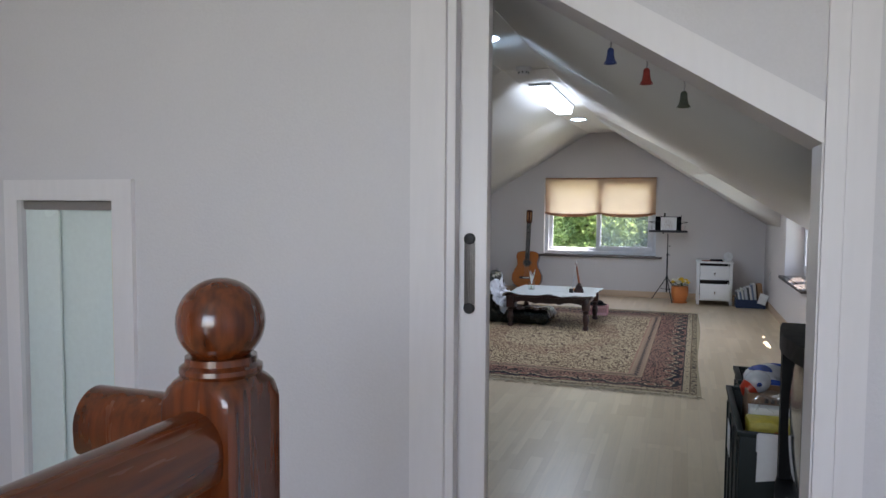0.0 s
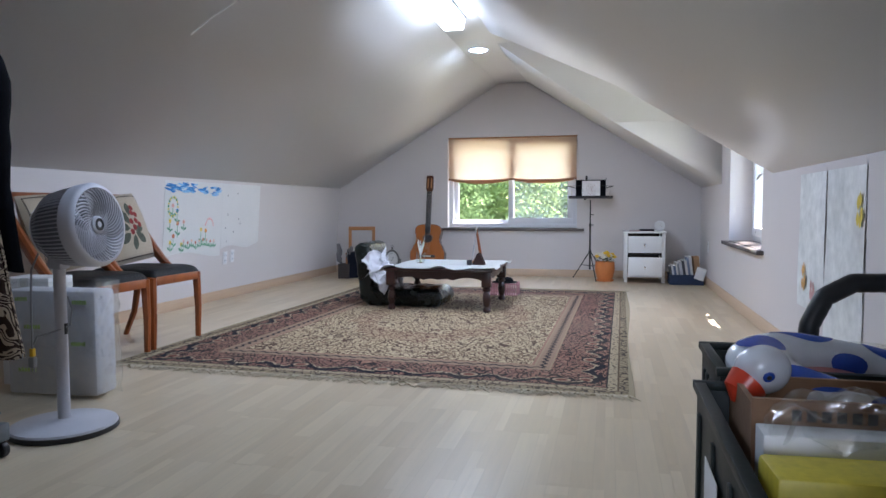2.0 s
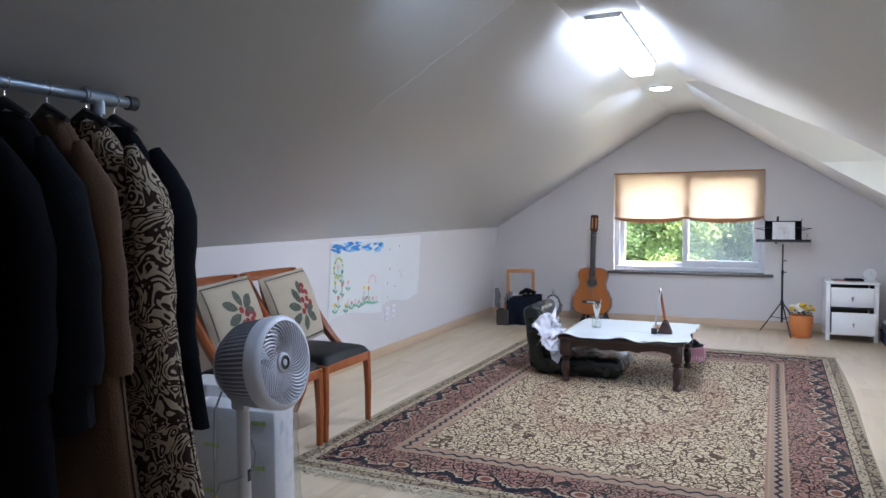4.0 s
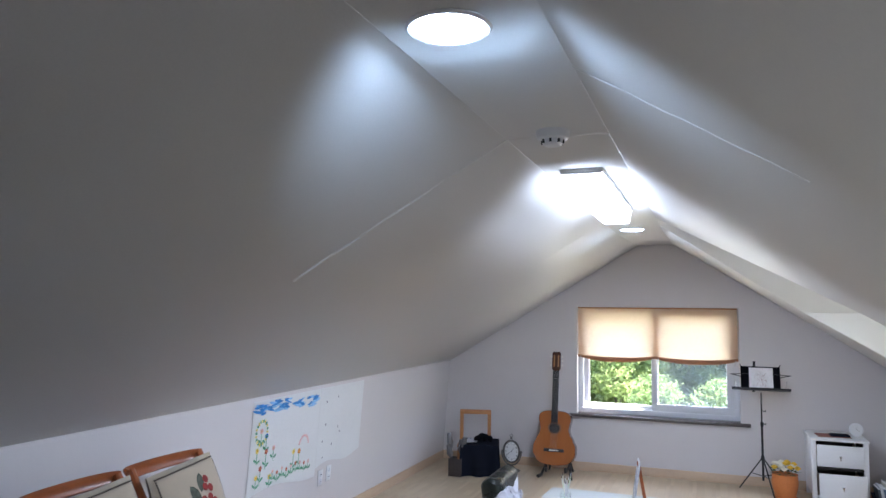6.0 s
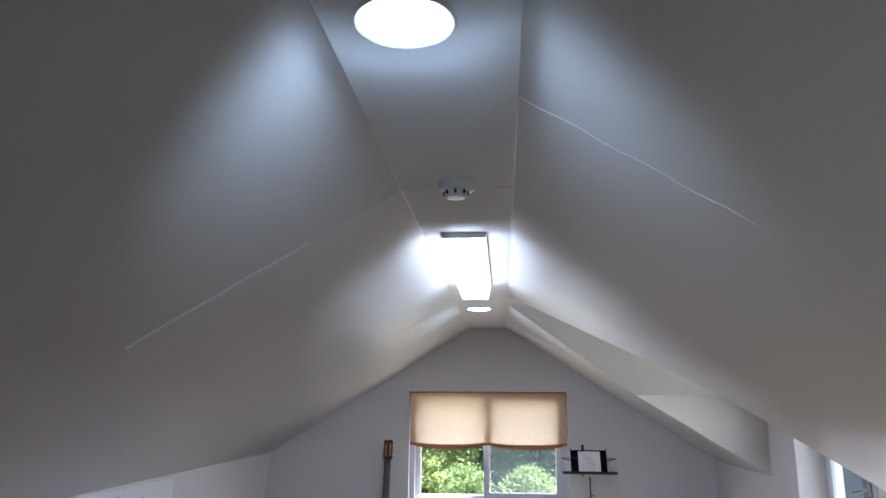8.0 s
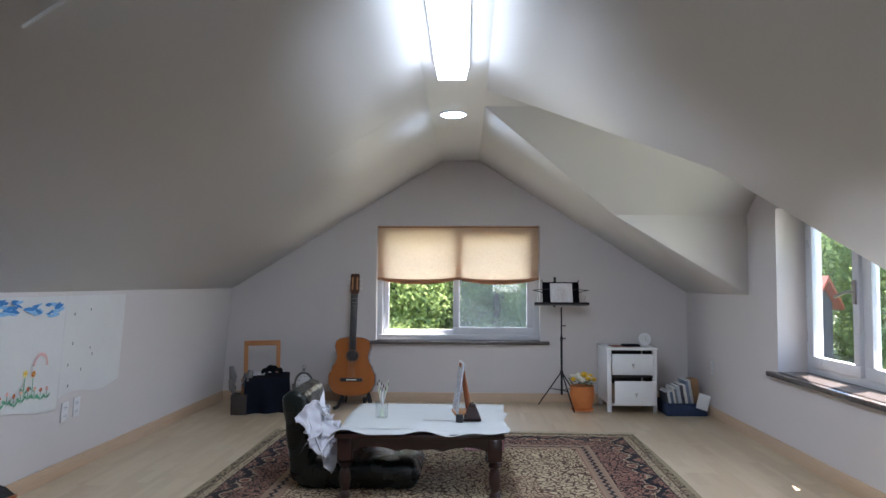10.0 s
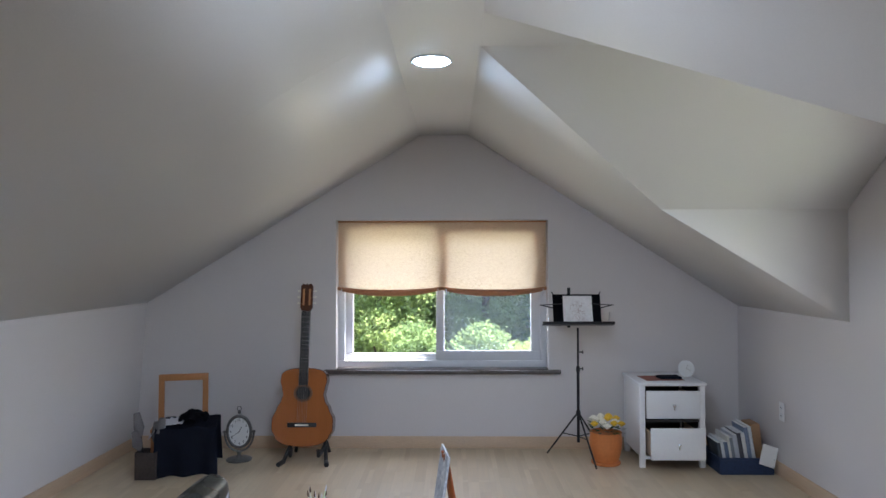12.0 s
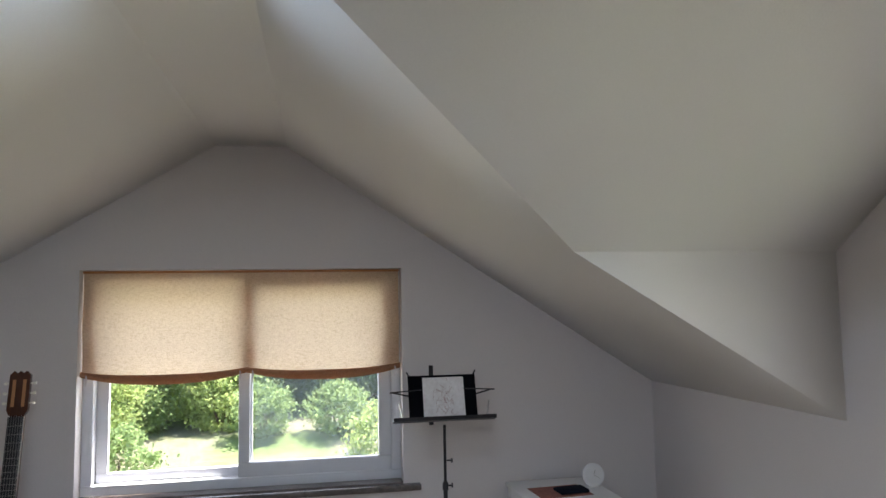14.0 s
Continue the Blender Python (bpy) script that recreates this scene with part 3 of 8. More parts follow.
def casing(poly_list, label):
    b = B()
    for poly, a, c in poly_list:
        prism(b, poly, a, c)
    bmesh.ops.recalc_face_normals(b, faces=b.faces)
    structure("trim", b, M["trim_white"], label, "door casing")


casing([([(0.486, 0), (0.538, 0), (0.538, 2.45), (0.486, 2.45)], 1.99, YS0), ([(0.44, 0), (0.486, 0), (0.486, 2.45), (0.44, 2.45)], 1.996, YS0), ([(0.535, 0), (0.559, 0), (0.559, 2.0), (0.535, 2.0)], YS0 - 0.001, 2.043)], "white moulded casing beside the sliding door")
casing([([(1.409, 0), (1.45, 0), (1.45, 2.45), (1.409, 2.45)], 1.995, YS0), ([(1.45, 0), (1.506, 0), (1.506, 2.45), (1.45, 2.45)], 1.988, YS0), ([(1.404, 0), (1.408, 0), (1.408, 1.366), (1.404, 1.368)], 2.0, 2.124)], "white moulded casing at the door's closing side")
casing([([(0.56, head(0.56)), (1.407, head(1.407)), (1.407, head(1.407) + 0.087), (0.56, head(0.56) + 0.087)], 1.996, YS0), ([(0.56, head(0.56) - 0.004), (1.407, head(1.407) - 0.004), (1.407, head(1.407) + 0.010), (0.56, head(0.56) + 0.010)], 1.990, 1.996)], "white sloping head casing over the sliding door")
casing([([(HX0 - 0.057, 0), (HX0, 0), (HX0, HZ), (HX0 - 0.057, HZ + 0.066)], 1.994, YS0), ([(HX1, 0), (HX1 + 0.077, 0), (HX1 + 0.077, HZ + 0.066), (HX1, HZ)], 1.994, YS0), ([(HX0 - 0.057, HZ + 0.066), (HX0, HZ), (HX1, HZ), (HX1 + 0.077, HZ + 0.066)], 1.994, YS0)], "white mitred casing round the low hatch")


def hatch():
    h = thing("glazed_hatch", "low hatch of two pale frosted glass panels", "hatch", pose(0, 0, 0))
    h["kind"] = "structure"
    for x0, x1, y in ((HX0 + 0.002, -0.802, 2.024), (-0.809, -0.585, 2.038)):
        b = B()
        box(b, x0, x1, y, y + 0.01, 0.01, HZ - 0.03, 0.002)
        part("glass_panel", b, M["frosted"], h)
    b = B()
    box(b, -0.583, HX1 - 0.002, 2.02, 2.048, 0.01, HZ - 0.09, 0.003)
    part("stile", b, M["petal_white"], h, "cream stile")
    b = B()
    box(b, HX0 + 0.002, HX1 - 0.002, 2.018, 2.08, HZ - 0.03, HZ - 0.002, 0.002)
    part("track", b, M["steel"], h, "metal top track")
    b = B()
    box(b, HX0 + 0.002, HX1 - 0.002, 2.09, 2.185, 0.0, HZ - 0.002)
    part("backing", b, M["wall"], h)


hatch()


def stair_railing():
    rail = material("red_brown_lacquer_rail", (0.125, 0.028, 0.006), 0.26, vary=0.7, scale=7, fine=30, stretch=(3.5, 0.22, 3.5), coat=0.6, bump=0.01)
    r = thing("stair_railing", "glossy red-brown wooden stair railing with a ball newel", "railing", pose(0.647, 0.92, 0.008))
    b = B()
    seg = 56

    def ring(z, r, p):
        out = []
        for i in range(seg):
            a = 2 * math.pi * (i + 0.5) / seg
            c, q = math.cos(a), math.sin(a)
            k = (abs(c) ** p + abs(q) ** p) ** (-1 / p)
            out.append(b.verts.new((r * k * c, r * k * q, z)))
        return out
    rings = [ring(z, r, p) for z, r, p in ((0, 0.047, 14), (1.000, 0.047, 14), (1.007, 0.0468, 10), (1.014, 0.0464, 7), (1.021, 0.0456, 5), (1.027, 0.0440, 3.2), (1.032, 0.0425, 2), (1.036, 0.0445, 2), (1.041, 0.0440, 2), (1.045, 0.0385, 2), (1.052, 0.038, 2))]
    for u, v in zip(rings, rings[1:]):
        for i in range(seg):
            b.faces.new((u[i], u[(i + 1) % seg], v[(i + 1) % seg], v[i]))
    b.faces.new(rings[0][::-1])
    b.faces.new(rings[-1])
    part("newel_post", b, M["lacquer"], r, "square newel with chamfered shoulders", sharp=25)
    b = B()
    pr = [(0.001, 1.040)] + [(0.0475 * math.cos(radians(a)), 1.089 + 0.0475 * math.sin(radians(a))) for a in range(-60, 90, 10)] + [(0.001, 1.1365)]
    lathe(b, pr, 40)
    part("ball_finial", b, M["lacquer"], r, "turned ball finial")
    prof = [(-0.031, 0.0), (0.031, 0.0), (0.035, 0.008), (0.0362, 0.028)] + [(0.0362 * math.cos(radians(a)), 0.030 + 0.042 * math.sin(radians(a))) for a in range(10, 171, 10)] + [(-0.0362, 0.028), (-0.035, 0.008)]
    b = B()
    prism(b, [(x, z + 0.93) for x, z in prof], -0.0471, -2.3, "y")
    box(b, -0.02, 0.02, -2.3, -0.0471, 0.84, 0.93)
    part("handrail", b, rail, r, "rounded handrail", sharp=50)
    b = B()
    prism(b, [(y, z + 0.93) for y, z in prof], -0.0471, -0.175, "x")
    box(b, -0.172, -0.0471, -0.022, 0.022, 0.865, 0.93, 0.003)
    part("handrail", b, M["lacquer"], r, "short rounded handrail", sharp=50)
    b = B()
    box(b, -0.04, 0.04, -2.38, -2.3, 0, 1.05, 0.004)
    part("end_post", b, M["lacquer"], r, "square end post")


stair_railing()


def bell(x, y, z, color, name):
    m = material("painted_bell_" + name, color, 0.3, 0.3, vary=0.3, scale=40, fine=120, bump=0.05)
    t = thing("hanging_bell", f"small {name} painted bell hanging from a ring", "bell", pose(x, y, z) @ Matrix.Scale(0.66, 4), "bells over the door")
    b = B()
    lathe(b, [(0.001, 0.032), (0.008, 0.031), (0.013, 0.024), (0.015, 0.0), (0.019, -0.018), (0.026, -0.028), (0.027, -0.032), (0.022, -0.031), (0.012, 0.0), (0.001, 0.018)], 20)
    part("bell_body", b, m, t)
    b = B()
    tube(b, [(0, 0, 0.031), (0.002, 0, 0.05), (-0.001, 0, 0.075)], 0.0036, 6)
    part("chain", b, M["steel"], t, "short chain")
    b = B()
    pts = [(0.021 * math.cos(radians(a)), 0, 0.095 + 0.021 * math.sin(radians(a))) for a in range(-90, 250, 20)]
    tube(b, pts, 0.0026, 6)
    part("ring", b, M["black_metal"], t, "thin wire ring")
    b = B()
    tube(b, [(0, (-y + YN) / 0.66 - 0.005, 0.116), (0, 0, 0.116), (0, 0.004, 0.122)], 0.002, 6)
    part("hook", b, M["black_metal"], t, "small wire hook")


bell(0.925, 2.232, 1.634, (0.05, 0.075, 0.22), "blue")
bell(1.02, 2.228, 1.574, (0.30, 0.05, 0.04), "red")
bell(1.115, 2.219, 1.508, (0.08, 0.09, 0.07), "dark green")


# ---- ceiling fittings ----
def tube_light():
    t = thing("ceiling_light", "long white box light glowing on the ridge strip", "ceiling light", pose(0.008, 6.49, ZT))
    b = B()
    box(b, -0.09, 0.09, -0.63, 0.63, -0.016, 0, 0.003)
    part("housing", b, M["white"], t, "white metal housing")
    b = B()
    prism(b, [(-0.084, -0.0162), (-0.07, -0.088), (0.07, -0.088), (0.084, -0.0162)], -0.622, 0.622)
    c = part("diffuser", b, M["glow_tube"], t, "glowing acrylic cover")
    c.visible_shadow = False
    for s in (-1, 1):
        b = B()
        prism(b, [(-0.086, -0.0162), (-0.085, -0.024), (0.085, -0.024), (0.086, -0.0162)], s * 0.6225, s * 0.63)
        part("end_cap", b, M["white"], t, "grey end cap")


tube_light()


def downlight(y):
    t = thing("downlight", "round glowing white recessed downlight", "downlight", pose(-0.006, y, ZT), "downlights on the ridge strip")
    b = B()
    lathe(b, [(0.088, 0.0), (0.092, -0.004), (0.086, -0.009), (0.080, -0.007)], 40)
    part("rim", b, M["white"], t, "thin white rim")
    b = B()
    lathe(b, [(0.079, -0.0075), (0.07, -0.012), (0.001, -0.014)], 40)
    c = part("cover", b, M["glow_down"], t, "glowing cover")
    c.visible_shadow = False


downlight(4.298)
downlight(8.172)


def smoke_detector():
    t = thing("smoke_detector", "round white smoke detector on the ridge strip", "smoke detector", pose(0.022, 5.22, ZT))
    b = B()
    lathe(b, [(0.055, 0), (0.056, -0.016), (0.05, -0.026), (0.04, -0.03)], 32)
    part("base", b, M["white"], t)
    b = B()
    lathe(b, [(0.036, -0.03), (0.033, -0.044), (0.026, -0.05), (0.001, -0.051)], 32)
    part("sensor_head", b, M["white"], t, "slotted sensor head")
    for i in range(8):
        a = i * math.pi / 4
        b = B()
        box(b, -0.004, 0.004, -0.0035, 0.0035, -0.043, -0.031, m=pose(0.0345 * math.cos(a), 0.0345 * math.sin(a), 0, 0, 0, math.degrees(a)))
        part("slot", b, M["black"], t)


smoke_detector()


def seam(a, c, label, r=0.004):
    b = B()
    n = 12
    pts = [Vector(a).lerp(Vector(c), i / n) + Vector((0, 0.006 * math.sin(i * 1.7), 0.0)) for i in range(n + 1)]
    tube(b, pts, r, 6)
    structure("trim", b, M["ceiling"], label, "ceiling seam")


seam((RL, 5.28, ZT - 0.001), (-1.0, 5.282, slope_left(-1.0) - 0.001), "raised paper seam on the left slope", 0.006)
seam((RL, 5.28, ZT - 0.001), (RR, 5.29, ZT - 0.001), "raised paper seam across the ridge strip", 0.004)
seam((RR, 4.62, ZT - 0.002), (0.70, 4.64, slope_right(0.70) - 0.001), "raised paper seam on the right slope", 0.0018)
seam((-0.30, 7.78, slope_left(-0.30)), (-0.80, 7.82, slope_left(-0.80)), "faint paper seam on the left slope", 0.0012)
for s in (RL, RR):
    seam((s, YN, ZT + 0.001), (s, YK, ZT + 0.001), "paper edge along the ridge strip", 0.0018)

# ---- rug ----
def rug_material(hx, hy):
    """Persian rug: a dense vine field inside nested borders."""
    m = bpy.data.materials.new("persian_rug")
    m.use_nodes = True
    nt = m.node_tree
    n, l = nt.nodes, nt.links
    p = n["Principled BSDF"]
    p.inputs["Roughness"].default_value = 0.95
    p.inputs["Specular IOR Level"].default_value = 0.15
    p.inputs["Sheen Weight"].default_value = 0.0

    def math_node(op, a, c=None):
        q = n.new("ShaderNodeMath")
        q.operation = op
        for i, v in enumerate((a, c)):
            if v is None:
                continue
            if isinstance(v, (int, float)):
                q.inputs[i].default_value = v
            else:
                l.new(v, q.inputs[i])
        return q.outputs[0]

    def mix(f, a, c):
        q = n.new("ShaderNodeMix")
        q.data_type = "RGBA"
        for i, v in ((0, f), (6, a), (7, c)):
            if isinstance(v, tuple):
                q.inputs[i].default_value = (*v, 1)
            elif isinstance(v, (int, float)):
                q.inputs[i].default_value = v
            else:
                l.new(v, q.inputs[i])
        return q.outputs[2]

    def between(v, a, c):
        return math_node("MULTIPLY", math_node("GREATER_THAN", v, a), math_node("LESS_THAN", v, c))

    tc = n.new("ShaderNodeTexCoord")
    sep = n.new("ShaderNodeSeparateXYZ")
    l.new(tc.outputs["Object"], sep.inputs[0])
    ax, ay = math_node("ABSOLUTE", sep.outputs[0]), math_node("ABSOLUTE", sep.outputs[1])
    dx, dy = math_node("SUBTRACT", hx, ax), math_node("SUBTRACT", hy, ay)
    d = math_node("MINIMUM", dx, dy)
    along = math_node("ADD", math_node("MULTIPLY", sep.outputs[1], math_node("LESS_THAN", dx, dy)), math_node("MULTIPLY", sep.outputs[0], math_node("GREATER_THAN", dx, dy)))

    def noise_fac(scale, detail=2, dist=0.0):
        q = n.new("ShaderNodeTexNoise")
        q.inputs["Scale"].default_value, q.inputs["Detail"].default_value, q.inputs["Distortion"].default_value = scale, detail, dist
        l.new(tc.outputs["Object"], q.inputs["Vector"])
        return q

    def voronoi(scale, feature="F1", vec=None):
        q = n.new("ShaderNodeTexVoronoi")
        q.feature = feature
        q.inputs["Scale"].default_value = scale
        l.new(vec or tc.outputs["Object"], q.inputs["Vector"])
        return q

    warp = noise_fac(7, 2)
    wv = n.new("ShaderNodeVectorMath")
    wv.operation = "MULTIPLY_ADD"
    l.new(warp.outputs["Color"], wv.inputs[0])
    wv.inputs[1].default_value = (0.12, 0.12, 0)
    l.new(tc.outputs["Object"], wv.inputs[2])
    vine = voronoi(26, "DISTANCE_TO_EDGE", wv.outputs[0])
    petals = voronoi(26, "F1", wv.outputs[0])
    small = voronoi(52, "F1")
    cream, rust, navy, olive, pink = (0.53, 0.415, 0.265), (0.17, 0.058, 0.042), (0.012, 0.012, 0.020), (0.085, 0.068, 0.035), (0.33, 0.19, 0.14)
    field = mix(math_node("LESS_THAN", vine.outputs["Distance"], 0.09), cream, (0.085, 0.048, 0.032))
    field = mix(math_node("LESS_THAN", petals.outputs["Distance"], 0.24), field, mix(noise_fac(9).outputs["Fac"], rust, olive))
    field = mix(math_node("LESS_THAN", petals.outputs["Distance"], 0.11), field, pink)
    field = mix(math_node("MULTIPLY", math_node("LESS_THAN", small.outputs["Distance"], 0.23), 0.6), field, (0.05, 0.028, 0.024))
    # ring of rust medallion
    rad = math_node("SQRT", math_node("ADD", math_node("POWER", math_node("DIVIDE", ax, 0.62), 2), math_node("POWER", math_node("DIVIDE", ay, 0.95), 2)))
    wob = math_node("MULTIPLY", math_node("SUBTRACT", noise_fac(5).outputs["Fac"], 0.5), 0.5)
    rad = math_node("ADD", rad, wob)
    field = mix(math_node("MULTIPLY", between(rad, 0.72, 1.0), 0.25), field, rust)
    # wide border with scallops and rosettes
    wave = math_node("ADD", math_node("MULTIPLY", math_node("SINE", math_node("MULTIPLY", along, 26.0)), 0.030), math_node("MULTIPLY", math_node("SUBTRACT", noise_fac(24, 3).outputs["Fac"], 0.5), 0.09))
    dd = math_node("ADD", d, wave)
    ros_x = math_node("SUBTRACT", math_node("FRACT", math_node("MULTIPLY", along, 14.0 / (2 * math.pi))), 0.25)
    ros = math_node("ADD", math_node("POWER", math_node("MULTIPLY", ros_x, 5.0), 2), math_node("POWER", math_node("MULTIPLY", math_node("SUBTRACT", d, 0.215), 14.0), 2))
    bord = mix(math_node("LESS_THAN", petals.outputs["Distance"], 0.27), (0.29, 0.145, 0.105), (0.028, 0.018, 0.020))
    bord = mix(math_node("LESS_THAN", vine.outputs["Distance"], 0.085), bord, (0.020, 0.014, 0.017))
    bord = mix(math_node("LESS_THAN", small.outputs["Distance"], 0.20), bord, (0.42, 0.31, 0.21))
    bord = mix(between(dd, 0.15, 0.195), bord, navy)
    bord = mix(between(dd, 0.195, 0.206), bord, (0.42, 0.33, 0.22))
    bord = mix(math_node("LESS_THAN", ros, 0.42), bord, navy)
    bord = mix(math_node("LESS_THAN", ros, 0.24), bord, (0.40, 0.28, 0.19))
    bord = mix(math_node("LESS_THAN", ros, 0.10), bord, rust)
    # narrow guard stripes
    dots = math_node("LESS_THAN", small.outputs["Distance"], 0.36)
    guard = mix(dots, (0.40, 0.32, 0.21), (0.045, 0.033, 0.030))
    zig = math_node("ADD", d, math_node("MULTIPLY", math_node("SINE", math_node("MULTIPLY", along, 85.0)), 0.010))
    guard2 = mix(between(zig, 0.433, 0.452), (0.30, 0.20, 0.14), navy)
    col = field
    col = mix(math_node("LESS_THAN", d, 0.500), col, (0.30, 0.16, 0.12))
    col = mix(math_node("LESS_THAN", d, 0.488), col, (0.33, 0.235, 0.155))
    col = mix(math_node("LESS_THAN", d, 0.478), col, guard2)
    col = mix(math_node("LESS_THAN", d, 0.405), col, (0.33, 0.235, 0.155))
    col = mix(math_node("LESS_THAN", d, 0.395), col, bord)
    col = mix(math_node("LESS_THAN", d, 0.119), col, navy)
    col = mix(math_node("LESS_THAN", d, 0.112), col, guard)
    col = mix(math_node("LESS_THAN", d, 0.068), col, (0.12, 0.08, 0.05))
    col = mix(math_node("LESS_THAN", d, 0.060), col, mix(math_node("LESS_THAN", vine.outputs["Distance"], 0.08), (0.30, 0.235, 0.15), (0.06, 0.045, 0.035)))
    col = mix(math_node("LESS_THAN", d, 0.018), col, (0.34, 0.28, 0.185))
    worn = noise_fac(1.4, 4)
    wr = n.new("ShaderNodeMapRange")
    wr.inputs[1].default_value, wr.inputs[2].default_value, wr.inputs[3].default_value, wr.inputs[4].default_value = 0.4, 0.75, 0.0, 0.16
    l.new(worn.outputs["Fac"], wr.inputs[0])
    col = mix(wr.outputs[0], col, (0.36, 0.285, 0.20))
    l.new(col, p.inputs["Base Color"])
    pile = noise_fac(420, 2)
    bp = n.new("ShaderNodeBump")
    bp.inputs["Strength"].default_value, bp.inputs["Distance"].default_value = 0.5, 0.004
    l.new(pile.outputs["Fac"], bp.inputs["Height"])
    l.new(bp.outputs[0], p.inputs["Normal"])
    return m


def rug():
    hx, hy = 1.335, 1.92
    r = thing("rug", "worn persian rug in cream, rust and navy with a fringe", "rug", pose(-0.045, 7.0, 0.0, 0, 0, -1.0))
    b = B()

    def f(u, v):
        x, y = (u * 2 - 1) * hx, (v * 2 - 1) * hy
        x += 0.012 * math.sin(y * 2.1) * abs(x) / hx
        y += 0.012 * math.sin(x * 3.0 + 1) * abs(y) / hy
        return (x, y, 0.008 + 0.0015 * noise.noise(Vector((x * 3, y * 3, 0))))
    sheet(b, 60, 80, f, 0.0)
    e = bmesh.ops.extrude_face_region(b, geom=list(b.faces))
    for g in e["geom"]:
        if isinstance(g, bmesh.types.BMVert):
            g.co.z = 0.0015
    part("woven_field", b, rug_material(hx, hy), r, sharp=60)
    fr = material("rug_fringe", (0.52, 0.45, 0.33), 0.95, vary=0.15, scale=30, fine=200, bump=0.2)
    rnd = random.Random(4)
    for s in (-1, 1):
        b = B()
        n = 300
        for i in range(n):
            x = -hx + 2 * hx * (i + rnd.random() * 0.8) / n
            y = s * (hy - 0.006)
            ln = 0.045 + rnd.random() * 0.035
            ang = rnd.uniform(-0.7, 0.7)
            w = rnd.uniform(0.0016, 0.004)
            tube(b, [(x, y, 0.006), (x + ln * 0.5 * math.sin(ang), y + s * ln * 0.55, 0.006 + rnd.random() * 0.004), (x + ln * math.sin(ang * 1.5), y + s * ln, 0.003)], [w, w, w * 0.5], 4)
        tagged(part("fringe", b, fr, r, "knotted cream fringe"), kind="stuff")


rug()


# ---- low table and what stands on it ----
def low_table():
    t = thing("low_table", "low dark mahogany table with turned legs and scalloped apron", "table", pose(-0.157, 7.665, 0.008))
    hx, hy, h = 0.435, 0.435, 0.335
    b = B()
    box(b, -hx, hx, -hy, hy, h - 0.022, h, 0.006)
    part("tabletop", b, M["mahogany"], t)
    prof = [(0.001, 0), (0.017, 0.001), (0.021, 0.012), (0.019, 0.03), (0.013, 0.042), (0.017, 0.055), (0.022, 0.10), (0.019, 0.14), (0.014, 0.158), (0.022, 0.168), (0.022, 0.18), (0.016, 0.19), (0.03, 0.2), (0.001, 0.201)]
    for sx in (-1, 1):
        for sy in (-1, 1):
            b = B()
            x, y = sx * (hx - 0.05), sy * (hy - 0.05)
            lathe(b, [(r * 1.45, z) for r, z in prof], 20, (x, y, 0))
            box(b, x - 0.036, x + 0.036, y - 0.036, y + 0.036, 0.20, h - 0.022, 0.003)
            part("leg", b, M["mahogany"], t, "turned leg")

    def scallop(u):
        return 0.240 + 0.026 * abs(math.sin(u * math.pi * 3)) ** 0.7 - 0.018 * math.exp(-((u - 0.5) / 0.08) ** 2)
    for s in (-1, 1):
        b = B()
        n = 40
        L = hx - 0.08
        pts = [(-L + 2 * L * i / n, scallop(i / n)) for i in range(n + 1)] + [(L, h - 0.022), (-L, h - 0.022)]
        prism(b, pts, s * (hy - 0.035), s * (hy - 0.055), "y")
        part("apron", b, M["mahogany"], t, "scalloped apron")
        b = B()
        L = hy - 0.08
        pts = [(-L + 2 * L * i / n, scallop(i / n)) for i in range(n + 1)] + [(L, h - 0.022), (-L, h - 0.022)]
        prism(b, pts, s * (hx - 0.035), s * (hx - 0.055), "x")
        part("apron", b, M["mahogany"], t, "scalloped apron")


low_table()


def paper_material():
    """White sheet with faint grey brush marks."""
    m = material("sketched_paper", (0.55, 0.565, 0.555), 0.7, vary=0.02, scale=3, bump=0.05)
    nt = m.node_tree
    n, l = nt.nodes, nt.links
    p = n["Principled BSDF"]
    old = p.inputs["Base Color"].links[0].from_socket
    w = n.new("ShaderNodeTexNoise")
    w.inputs["Scale"].default_value, w.inputs["Detail"].default_value, w.inputs["Distortion"].default_value = 4.0, 5, 2.2
    tc = n.new("ShaderNodeTexCoord")
    l.new(tc.outputs["Object"], w.inputs["Vector"])
    rp = n.new("ShaderNodeValToRGB")
    rp.color_ramp.elements[0].position, rp.color_ramp.elements[0].color = 0.63, (0, 0, 0, 1)
    rp.color_ramp.elements[1].position, rp.color_ramp.elements[1].color = 0.70, (0.35, 0.35, 0.35, 1)
    l.new(w.outputs["Fac"], rp.inputs[0])
    mx = n.new("ShaderNodeMix")
    mx.data_type = "RGBA"
    l.new(rp.outputs[0], mx.inputs[0])
    l.new(old, mx.inputs[6])
    mx.inputs[7].default_value = (0.42, 0.47, 0.44, 1)
    l.new(mx.outputs[2], p.inputs["Base Color"])
    return m


